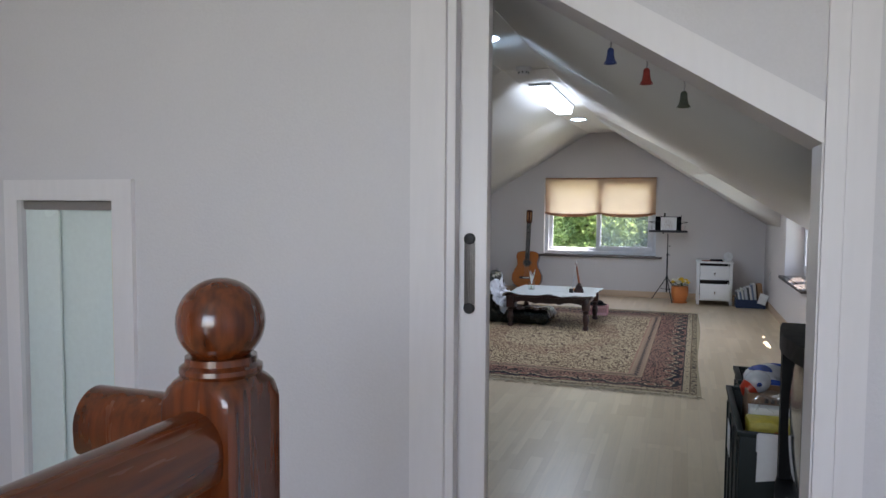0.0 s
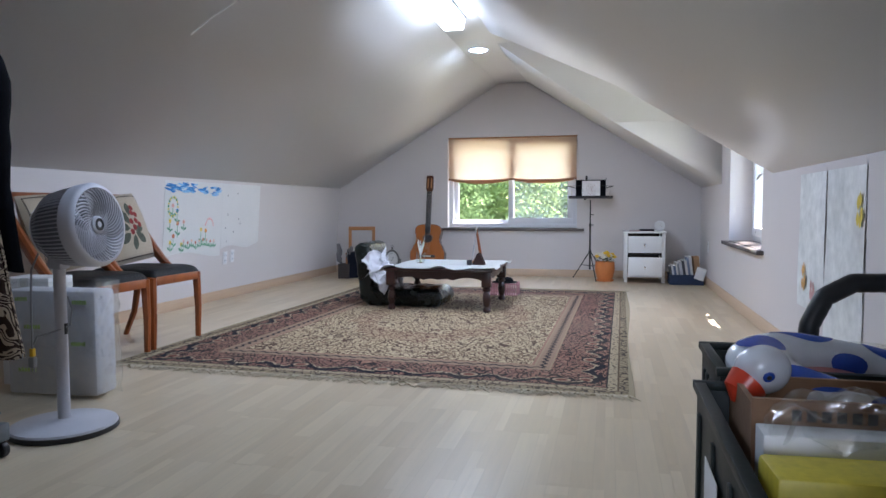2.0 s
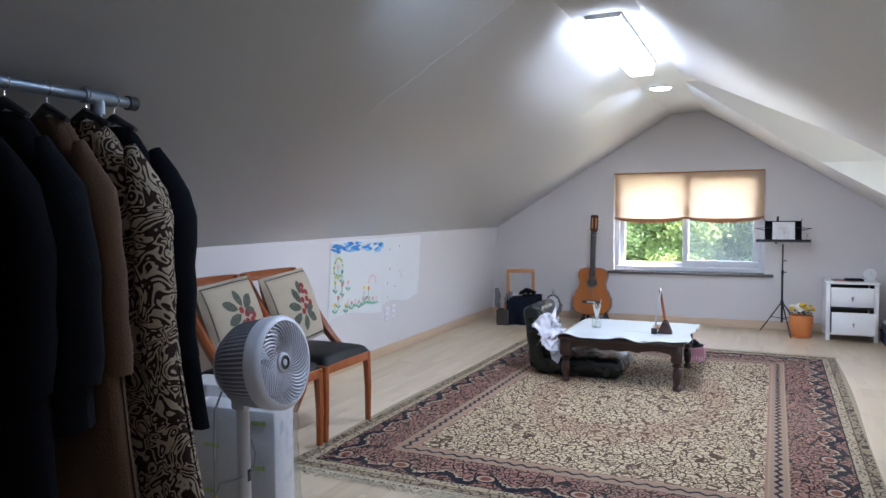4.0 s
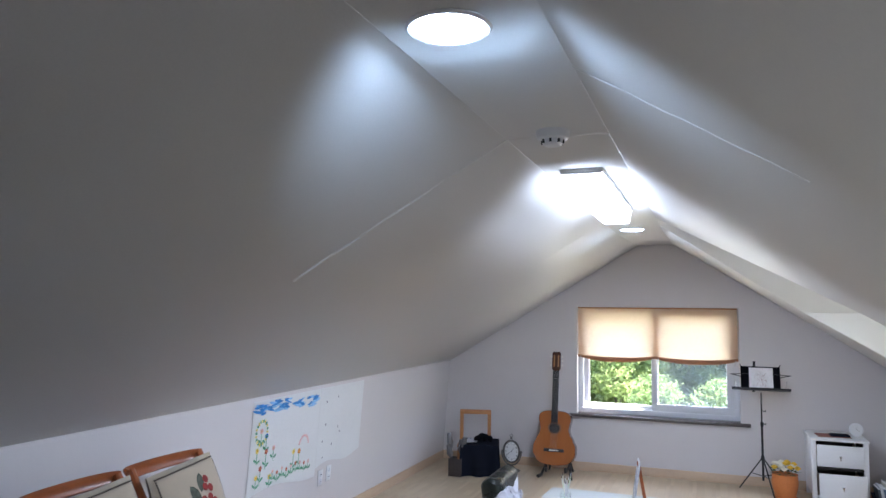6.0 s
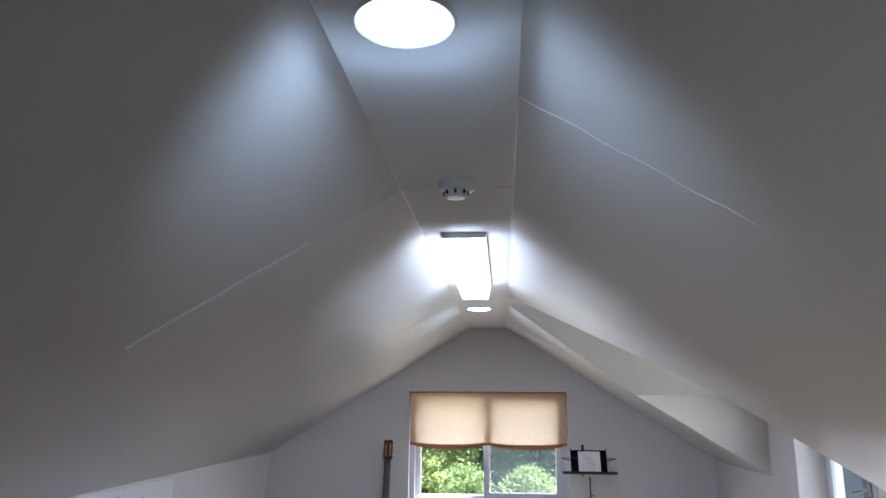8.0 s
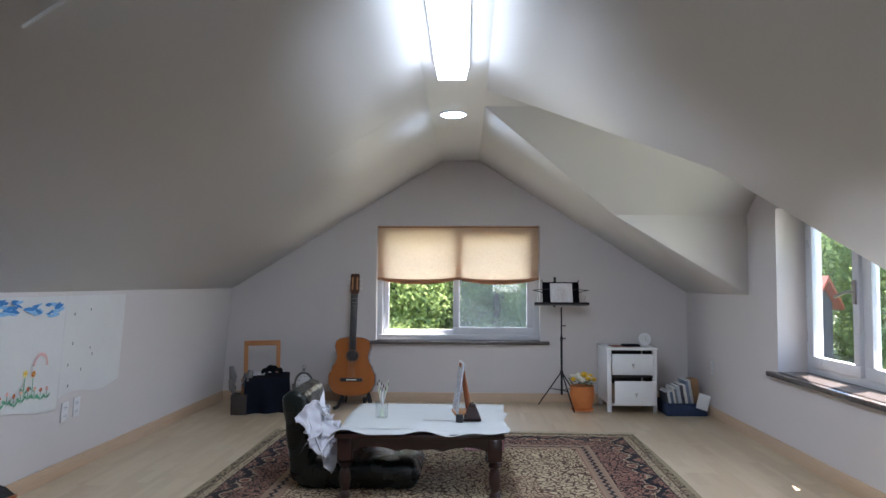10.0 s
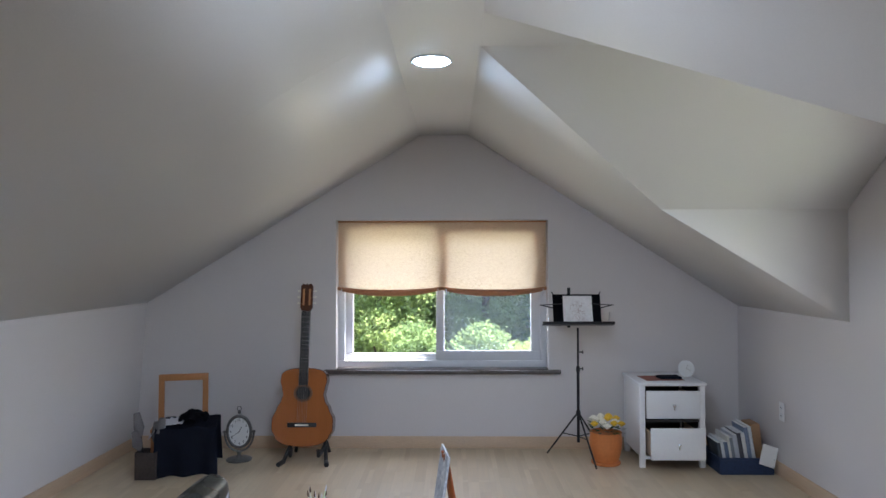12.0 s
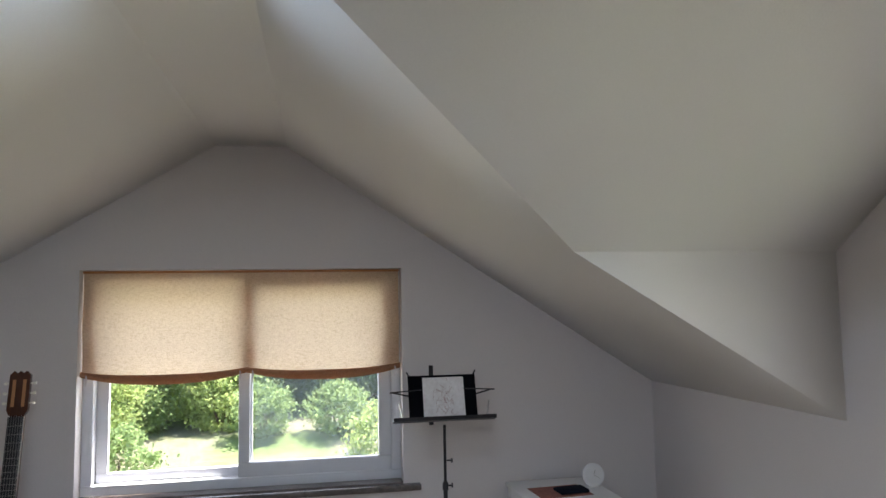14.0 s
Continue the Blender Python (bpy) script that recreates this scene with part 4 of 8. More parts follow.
def table_sheet():
    b = B()

    def f(u, v):
        x, y = -0.46 + 0.91 * u, -0.44 + 0.88 * v
        z = 0.003 + 0.004 * abs(noise.noise(Vector((x * 5, y * 5, 1))))
        if x < -0.432:
            z -= (-0.432 - x) * 1.2
        edge = max(0.0, 1 - v / 0.06, 1 - (1 - u) / 0.06)
        z += 0.010 * edge * (0.4 + math.sin(x * 17 + y * 11) + 0.7 * math.sin(y * 37 - x * 29))
        y -= 0.014 * max(0.0, 1 - v / 0.06) * (1 + math.sin(x * 23))
        x += 0.014 * max(0.0, 1 - (1 - u) / 0.06) * (1 + math.sin(y * 19))
        x += 0.015 * math.sin(y * 9) * (u - 0.5)
        return (x, y, z)
    sheet(b, 40, 40, f, 0.0015)
    t = thing("table_cover", "white paper cover with faint brush marks on the table", "table cover", pose(-0.157, 7.665, 0.346))
    pm = paper_material()
    part("cover", b, pm, t)
    for x0, y0_, w, d, a in ((-0.36, -0.33, 0.33, 0.52, 3.0), (0.0, -0.10, 0.36, 0.44, -4.0)):
        b = B()
        sheet(b, 14, 14, lambda u, v: pose(0, 0, 0, 0, 0, a) @ Vector((x0 + w * u, y0_ + d * v, 0.0072 + 0.0012 * math.sin(u * 5 + v * 3))), 0.0006)
        part("paper_sheet", b, pm, t, "loose white sheet with faint marks")


table_sheet()


def brush_jar():
    t = thing("brush_jar", "clear glass jar of pale pencils and brushes on the table", "jar", pose(-0.395, 7.62, 0.356))
    b = B()
    lathe(b, [(0.034, 0), (0.036, 0.004), (0.036, 0.088), (0.034, 0.09), (0.032, 0.088), (0.032, 0.006), (0.001, 0.005)], 24)
    g = part("jar", b, M["glass"], t, "clear glass jar")
    rnd = random.Random(2)
    pale = material("pale_green_pencil", (0.55, 0.66, 0.42), 0.4, vary=0.1)
    tip = material("brush_hair", (0.10, 0.05, 0.03), 0.8, vary=0.3)
    for i in range(13):
        a, rr = i * 2.4, rnd.uniform(0.006, 0.022)
        x, y = rr * math.cos(a), rr * math.sin(a)
        h = rnd.uniform(0.145, 0.20)
        b = B()
        tube(b, [(-x * 0.6, -y * 0.6, 0.007), (x * 1.2, y * 1.2, h * 0.8), (x * 1.6, y * 1.6, h)], [0.0022, 0.0028, 0.0022], 6)
        br = part("brush", b, (pale, M["petal_white"], M["cloth_white"])[i % 3], t, "pale thin brush")
        b = B()
        tube(b, [(x * 1.6, y * 1.6, h), (x * 1.68, y * 1.68, h + 0.008), (x * 1.75, y * 1.75, h + 0.022)], [0.0025, 0.0034, 0.0008], 6)
        part("bristles", b, tip if i % 3 else M["cloth_white"], br, "dark bristle tip" if i % 3 else "white bristle tip")


brush_jar()


def easel_card():
    t = thing("tent_card", "small wooden tent easel with a printed card", "easel", pose(0.06, 7.78, 0.354, 0, 0, 8))
    b = B()
    box(b, -0.10, 0.10, -0.004, 0.004, 0.0, 0.30, 0.001, m=pose(-0.045, 0, 0, 0, 8, 0) @ pose(0, 0, 0, 0, 0, 90))
    art = material("printed_card", (0.30, 0.36, 0.48), 0.5, vary=0.5, scale=9, second=(0.62, 0.60, 0.58))
    part("card", b, art, t, "printed picture card")
    for sy in (-1, 1):
        b = B()
        tube(b, [(0.04, sy * 0.06, 0.0), (-0.008, sy * 0.02, 0.29)], 0.006, 8, flat=2.2)
        part("leg", b, M["chair_wood"], t, "orange wooden leg")
    b = B()
    box(b, -0.045, 0.05, -0.075, 0.075, 0.0, 0.016, 0.003, m=pose(-0.01, 0, 0.0))
    part("ledge", b, M["light_wood"], t, "orange wooden ledge")


easel_card()


def tape_stand():
    t = thing("tape_dispenser", "small dark triangular desk holder on the table", "holder", pose(0.115, 7.57, 0.354))
    b = B()
    prism(b, [(-0.05, 0), (0.05, 0), (0.045, 0.018), (0.012, 0.095), (-0.012, 0.095), (-0.045, 0.018)], -0.03, -0.022, "y")
    prism(b, [(-0.05, 0), (0.05, 0), (0.045, 0.018), (0.012, 0.095), (-0.012, 0.095), (-0.045, 0.018)], 0.022, 0.03, "y")
    box(b, -0.05, 0.05, -0.03, 0.03, 0.0, 0.012, 0.002)
    part("frame", b, M["mahogany"], t)
    b = B()
    prism(b, [(-0.02, 0.018), (0.02, 0.018), (0.0, 0.07)], -0.02, 0.02, "y")
    part("wedge", b, M["light_wood"], t, "light wooden wedge")
    b = B()
    box(b, -0.02, 0.02, -0.02, 0.02, 0, 0.042, 0.004)
    single("ink_block", b, M["black"], "small black block with a pale rim on the table", "block", pose(0.045, 7.52, 0.354))


tape_stand()


def floor_chair():
    t = thing("floor_chair", "legless dark green leather floor chair beside the table", "chair", pose(-0.845, 7.665, 0.008))
    b = B()

    def pad(bm, L, W, T, m, n_rib):
        def f(u, v):
            a = v * 2 * math.pi
            x = u * L
            q = 0.5 * T * (1 + 0.10 * abs(math.sin(u * math.pi * n_rib)))
            end = min(1, min(u, 1 - u) * 15) ** 0.5 if 0 < u < 1 else 0.0
            sx, sy = math.cos(a), math.sin(a)
            k = 0.35
            yy = math.copysign(abs(sx) ** k, sx) * W / 2 * (0.9 + 0.1 * end)
            zz = math.copysign(abs(sy) ** k, sy) * q * max(end, 0.02)
            return m @ Vector((x, yy, zz + T / 2))
        sheet(bm, 36, 28, f)
        bmesh.ops.remove_doubles(bm, verts=bm.verts, dist=0.0008)
    pad(b, 0.68, 0.50, 0.145, pose(0.0, 0, 0), 4)
    part("seat", b, M["leather_green"], t, "padded seat", sharp=80)
    b = B()
    pad(b, 0.50, 0.50, 0.135, pose(0.115, 0, 0.035, 0, -97, 0), 3)
    part("backrest", b, M["leather_green"], t, "padded backrest", sharp=80)


floor_chair()


def cloth_heap():
    b = B()

    def f(u, v):
        a = (u - 0.5) * 2
        q = (v - 0.5) * 2
        x = -0.12 + 0.10 * a + 0.04 * q
        y = 0.19 * q
        z = 0.31 - 0.27 * (a * 0.5 + 0.5) + 0.08 * (1 - q * q)
        nz = noise.noise_vector(Vector((a * 2.2, q * 2.6, 3.0))) * 0.06 + noise.noise_vector(Vector((a * 6, q * 6, 1.0))) * 0.018
        return Vector((x, y, z)) + nz
    sheet(b, 50, 50, f, 0.004)
    single("cloth", b, M["cloth_white"], "crumpled white cloth thrown over the floor chair", "cloth", pose(-0.56, 7.52, 0.075), sharp=80)


cloth_heap()


def plastic_basket():
    pink = material("pink_plastic", (0.62, 0.30, 0.34), 0.4, vary=0.06)
    t = thing("plastic_basket", "small pink slatted plastic basket on the rug", "basket", pose(0.20, 8.42, 0.009))
    b = B()
    box(b, -0.13, 0.13, -0.09, 0.09, 0, 0.006)
    part("base", b, pink, t)
    for i in range(13):
        x = -0.126 + i * 0.021
        for y in (-0.09, 0.086):
            b = B()
            box(b, x - 0.006, x + 0.006, y, y + 0.004, 0.006, 0.10)
            part("slat", b, pink, t)
    for i in range(9):
        y = -0.082 + i * 0.0205
        for x in (-0.13, 0.126):
            b = B()
            box(b, x, x + 0.004, y - 0.006, y + 0.006, 0.006, 0.10)
            part("slat", b, pink, t)
    b = B()
    for x0, x1, y0_, y1_ in ((-0.134, 0.134, -0.094, -0.086), (-0.134, 0.134, 0.086, 0.094), (-0.134, -0.126, -0.086, 0.086), (0.126, 0.134, -0.086, 0.086)):
        box(b, x0, x1, y0_, y1_, 0.10, 0.112, 0.002)
    part("rim", b, pink, t)
    b = B()
    lathe(b, [(0.12, 0.0), (0.122, 0.004), (0.085, 0.01), (0.08, 0.03), (0.06, 0.045), (0.001, 0.05)], 24)
    single("cap", b, M["cloth_grey"], "flat grey cap lying on the pink basket", "cap", pose(0.20, 8.42, 0.122))


plastic_basket()


# ---- along the far wall ----
def guitar():
    t = thing("guitar", "classical guitar with an orange spruce top on a floor stand", "guitar", pose(-0.95, 9.97, 0.092, -10, 0, 0) @ Matrix.Diagonal((1.17, 1.08, 1.07, 1)))

    def half(z):
        pts = [(0.0, 0.0), (0.012, 0.095), (0.05, 0.155), (0.11, 0.180), (0.17, 0.180), (0.235, 0.155), (0.29, 0.128), (0.325, 0.120), (0.365, 0.127), (0.41, 0.138), (0.45, 0.134), (0.475, 0.112), (0.49, 0.07), (0.495, 0.0)]
        for (z0, w0), (z1, w1) in zip(pts, pts[1:]):
            if z0 <= z <= z1:
                u = (z - z0) / (z1 - z0)
                u = u * u * (3 - 2 * u) if 0.02 < z0 < 0.44 else u ** (0.6 if z0 < 0.1 else 1.4)
                return w0 + (w1 - w0) * u
        return 0.0
    n = 48
    zs = [0.495 * 0.5 * (1 - math.cos(math.pi * i / n)) for i in range(n + 1)]
    out = [(half(z), z) for z in zs] + [(-half(z), z) for z in reversed(zs[1:-1])]
    b = B()
    prism(b, out, -0.044, 0.05, "y")
    part("body", b, M["guitar_side"], t, "dark rosewood body", sharp=40)
    b = B()
    prism(b, [(x * 0.985, 0.003 + z * 0.988) for x, z in out], -0.049, -0.0442, "y")
    part("soundboard", b, M["guitar_top"], t, "orange spruce top", sharp=40)
    b = B()
    lathe(b, [(0.001, 0), (0.042, 0.0), (0.042, 0.0012), (0.001, 0.0015)], 32, m=pose(0, -0.0492, 0.335, 90, 0, 0))
    part("soundhole", b, M["black"], t, "round dark soundhole")
    ros = material("rosette", (0.16, 0.07, 0.03), 0.4, vary=0.6, scale=80)
    b = B()
    lathe(b, [(0.043, 0.0), (0.056, 0.0), (0.056, 0.0009), (0.043, 0.0011)], 40, m=pose(0, -0.0492, 0.335, 90, 0, 0))
    part("rosette", b, ros, t, "inlaid rosette")
    b = B()
    box(b, -0.027, 0.027, -0.062, -0.0495, 0.385, 0.86, 0.002)
    part("fretboard", b, M["black"], t, "dark fretboard")
    for i in range(16):
        z = 0.86 - 0.65 * (1 - 2 ** (-(i + 1) / 12))
        b = B()
        box(b, -0.0262, 0.0262, -0.0635, -0.0621, z - 0.0008, z + 0.0008)
        part("fret", b, M["steel"], t)
    b = B()
    box(b, -0.025, 0.025, -0.0490, -0.028, 0.49, 0.87, 0.004)
    part("neck", b, M["guitar_side"], t)
    b = B()
    prism(b, [(-0.026, 0.865), (0.026, 0.865), (0.037, 0.885), (0.036, 1.03), (0.022, 1.046), (0.010, 1.036), (0, 1.046), (-0.010, 1.036), (-0.022, 1.046), (-0.036, 1.03), (-0.037, 0.885)], -0.055, -0.036, "y")
    hd = part("headstock", b, M["guitar_side"], t, "slotted headstock")
    for sx in (-1, 1):
        b = B()
        box(b, sx * 0.018 - 0.006, sx * 0.018 + 0.006, -0.0556, -0.0551, 0.90, 1.01)
        part("slot", b, M["light_wood"], hd, "pale string slot")
        for k in range(3):
            b = B()
            z = 0.915 + k * 0.04
            tube(b, [(sx * 0.036, -0.045, z), (sx * 0.052, -0.045, z)], 0.003, 6)
            lathe(b, [(0.001, 0), (0.006, 0.001), (0.006, 0.009), (0.001, 0.01)], 8, m=pose(sx * 0.052 - 0.005, -0.045, z, 0, 90, 0))
            part("tuner", b, M["petal_white"], hd, "cream tuner")
    b = B()
    box(b, -0.085, 0.085, -0.058, -0.0495, 0.122, 0.15, 0.003)
    br = part("bridge", b, M["black"], t, "dark bridge")
    b = B()
    box(b, -0.04, 0.04, -0.0605, -0.0585, 0.130, 0.140, 0.0008)
    part("saddle", b, M["petal_white"], br, "white saddle")
    for i in range(6):
        x = -0.021 + i * 0.0084
        b = B()
        tube(b, [(x * 1.3, -0.0625, 0.136), (x, -0.0645, 0.865)], 0.0006, 4)
        part("string", b, M["steel"], t)


guitar()


def guitar_stand():
    t = thing("guitar_stand", "folding black A-frame guitar stand", "guitar stand", pose(-0.915, 9.915, 0))
    for s in (-1, 1):
        b = B()
        tube(b, [(s * 0.05, 0.12, 0.33), (s * 0.12, 0.06, 0.10), (s * 0.145, -0.05, 0.012)], 0.013, 10)
        part("leg", b, M["black"], t, "black leg")
        b = B()
        tube(b, [(s * 0.12, 0.05, 0.11), (s * 0.10, -0.01, 0.062), (s * 0.095, -0.055, 0.058), (s * 0.095, -0.068, 0.10)], 0.013, 10)
        part("cradle", b, M["black"], t, "padded black cradle arm")
        b = B()
        tube(b, [(s * 0.145, -0.05, 0.016), (s * 0.16, -0.12, 0.016)], 0.016, 10)
        part("foot", b, M["black"], t, "rubber foot")
        b = B()
        tube(b, [(s * 0.05, 0.12, 0.33), (s * 0.12, 0.22, 0.012)], 0.011, 10)
        part("rear_leg", b, M["black"], t)


guitar_stand()


def small_chair():
    t = thing("small_chair", "small light wooden chair piled with dark cloth", "chair", pose(-1.725, 9.79, 0, 0, 0, 14))
    for sx in (-1, 1):
        b = B()
        prism(b, [(-0.018, 0), (0.018, 0), (0.018, 0.592), (-0.018, 0.592)], 0.13, 0.155, "y", pose(sx * 0.142, 0, 0, -3, 0, 0))
        part("back_post", b, M["light_wood"], t)
        b = B()
        box(b, sx * 0.142 - 0.016, sx * 0.142 + 0.016, -0.15, -0.12, 0, 0.27, 0.003)
        part("leg", b, M["light_wood"], t)
    b = B()
    box(b, -0.160, 0.160, 0.158, 0.182, 0.545, 0.59, 0.004)
    part("top_rail", b, M["light_wood"], t)
    b = B()
    box(b, -0.16, 0.16, -0.16, 0.15, 0.27, 0.29, 0.004)
    part("seat", b, M["light_wood"], t)


small_chair()


def drape(name, label, cat, m, w, d, h, mat, seed=0, top=0.0):
    b = B()

    def f(u, v):
        x = (u * 2 - 1) * w
        s = v * (d + 2 * h)
        if s < h:
            y, z = -d / 2, s
        elif s < h + d:
            y, z = -d / 2 + (s - h), h
        else:
            y, z = d / 2, h - (s - h - d)
        k = (h - z) / h
        y += (0.025 * math.sin(u * 14 + seed) * k + 0.01 * noise.noise(Vector((u * 5, v * 5, seed)))) * (-1 if s < h + d / 2 else 1)
        x *= 1 + 0.06 * k * math.sin(v * 7 + seed)
        z += 0.012 * noise.noise(Vector((u * 4, v * 6, seed + 4)))
        return (x, y, max(z, 0.003))
    sheet(b, 36, 48, f, 0.004)
    return single(name, b, mat, label, cat, m, sharp=80)


drape("navy_cloth", "dark navy cloth hanging over the small chair", "cloth", pose(-1.655, 9.765, 0.0, 0, 0, 14), 0.185, 0.36, 0.305, M["cloth_navy"], 1)


def scarf():
    b = B()

    def f(u, v):
        a, q = (u - 0.5) * 2, (v - 0.5) * 2
        z = 0.055 * max(0, 1 - a * a * 0.9) * max(0, 1 - q * q * 0.9) + 0.022 * noise.noise(Vector((a * 3, q * 3, 8))) + 0.02
        return (0.09 * a, 0.07 * q, max(0.001, z))
    sheet(b, 26, 26, f, 0.003)
    single("scarf", b, M["cloth_black"], "bunched black scarf on the small chair", "scarf", pose(-1.62, 9.75, 0.312, 0, 0, 14), sharp=80)
    b = B()

    def g(u, v):
        a, q = (u - 0.5) * 2, (v - 0.5) * 2
        return (0.10 * a + 0.012 * noise.noise(Vector((a * 4, q * 4, 2))), 0.09 * q, 0.008 + 0.02 * abs(noise.noise(Vector((a * 3, q * 3, 5)))) - (0.14 * max(0, -a - 0.4)))
    sheet(b, 26, 20, g, 0.003)
    single("towel", b, M["cloth_white"], "folded pale towel on the small chair", "towel", pose(-1.77, 9.69, 0.312, 0, 0, 14), sharp=80)


scarf()


def tool_bin():
    wire = material("dark_mesh_bin", (0.07, 0.055, 0.05), 0.5, 0.4, vary=0.3, scale=60, fine=200, bump=0.3)
    t = thing("brush_bin", "dark square bin holding large brushes and ladles", "bin", pose(-1.835, 9.57, 0))
    b = B()
    for s in ((-0.065, 0.065, -0.06, -0.054), (-0.065, 0.065, 0.054, 0.06), (-0.065, -0.059, -0.054, 0.054), (0.059, 0.065, -0.054, 0.054)):
        box(b, *s, 0, 0.17, 0.001)
    box(b, -0.06, 0.06, -0.055, 0.055, 0.0, 0.005)
    part("bin", b, wire, t)
    grey = material("grey_bristle", (0.16, 0.15, 0.15), 0.8, vary=0.3, fine=160)
    for x, y, dx, dy, h in ((-0.03, 0.01, -0.06, 0.01, 0.34), (-0.02, -0.02, -0.05, -0.03, 0.24), (0.03, 0.0, 0.05, 0.01, 0.31), (0.02, 0.02, 0.01, 0.03, 0.28)):
        b = B()
        tube(b, [(x, y, 0.01), (x + dx * 0.5, y + dy * 0.5, h * 0.75)], 0.006, 8)
        br = part("brush", b, M["black"], t, "dark handle")
        b = B()
        tube(b, [(x + dx * 0.5, y + dy * 0.5, h * 0.75), (x + dx * 0.7, y + dy * 0.7, h * 0.9), (x + dx, y + dy, h + 0.06)], [0.012, 0.034, 0.020], 12, flat=0.8)
        part("bristles", b, grey, br, "grey rounded head")


tool_bin()


def clock():
    t = thing("standing_clock", "oval grey metal table clock standing on the floor", "clock", pose(-1.385, 9.96, 0, 0, 0, 6))
    pew = material("pewter", (0.18, 0.175, 0.17), 0.4, 0.7, vary=0.3, scale=30, bump=0.1)
    b = B()
    pr = [(0.001, 0), (0.085, 0.001), (0.088, 0.01), (0.07, 0.018), (0.02, 0.026), (0.012, 0.04), (0.016, 0.055), (0.008, 0.065)]
    lathe(b, pr, 28)
    part("foot", b, pew, t, "round grey foot")
    b = B()
    pts = [(0.098 * math.cos(radians(a)), 0, 0.19 + 0.13 * math.sin(radians(a))) for a in range(-180, 1, 12)]
    tube(b, pts, 0.007, 8)
    for s in (-1, 1):
        lathe(b, [(0.001, 0), (0.012, 0.004), (0.012, 0.016), (0.001, 0.02)], 12, (s * 0.098, 0, 0.185))
    part("yoke", b, pew, t, "curved grey yoke")
    rot = pose(0, 0, 0.195, 6, 0, 0)
    b = B()
    for i in range(48):
        a0, a1 = 2 * math.pi * i / 48, 2 * math.pi * (i + 1) / 48
        tube(b, [(0.078 * math.cos(a0), 0, 0.108 * math.sin(a0)), (0.078 * math.cos(a1), 0, 0.108 * math.sin(a1))], 0.012, 6, rot)
    part("bezel", b, pew, t, "oval grey bezel", sharp=60)
    b = B()
    prism(b, [(0.074 * math.cos(2 * math.pi * i / 48), 0.104 * math.sin(2 * math.pi * i / 48)) for i in range(48)], -0.006, 0.01, "y", rot)
    face_ = part("dial", b, M["paper"], t, "white oval dial")
    for i in range(12):
        a = radians(90 - i * 30)
        cu = bpy.data.curves.new("numeral", "FONT")
        cu.body, cu.size, cu.align_x, cu.align_y, cu.extrude = str(i or 12), 0.024, "CENTER", "CENTER", 0.0004
        cu.materials.append(M["black"])
        ob = new("numeral", cu)
        ob.parent = face_
        ob.matrix_basis = rot @ pose(0.056 * math.cos(a), -0.0066, 0.082 * math.sin(a), 90, 0, 0)
    for a, ln, w in ((60, 0.04, 0.004), (214, 0.06, 0.003)):
        b = B()
        box(b, -0.008, ln, -0.0085, -0.007, -w / 2, w / 2, m=rot @ pose(0, 0, 0, 0, -a, 0))
        part("clock_hand", b, M["black"], face_, "thin black hand")
    b = B()
    lathe(b, [(0.004, 0.315), (0.012, 0.32), (0.012, 0.332), (0.006, 0.338), (0.001, 0.34)], 14)
    pts = [(0.014 * math.cos(radians(a)), 0, 0.352 + 0.014 * math.sin(radians(a))) for a in range(0, 361, 24)]
    tube(b, pts, 0.003, 6)
    part("crown", b, pew, t, "ring crown")


clock()


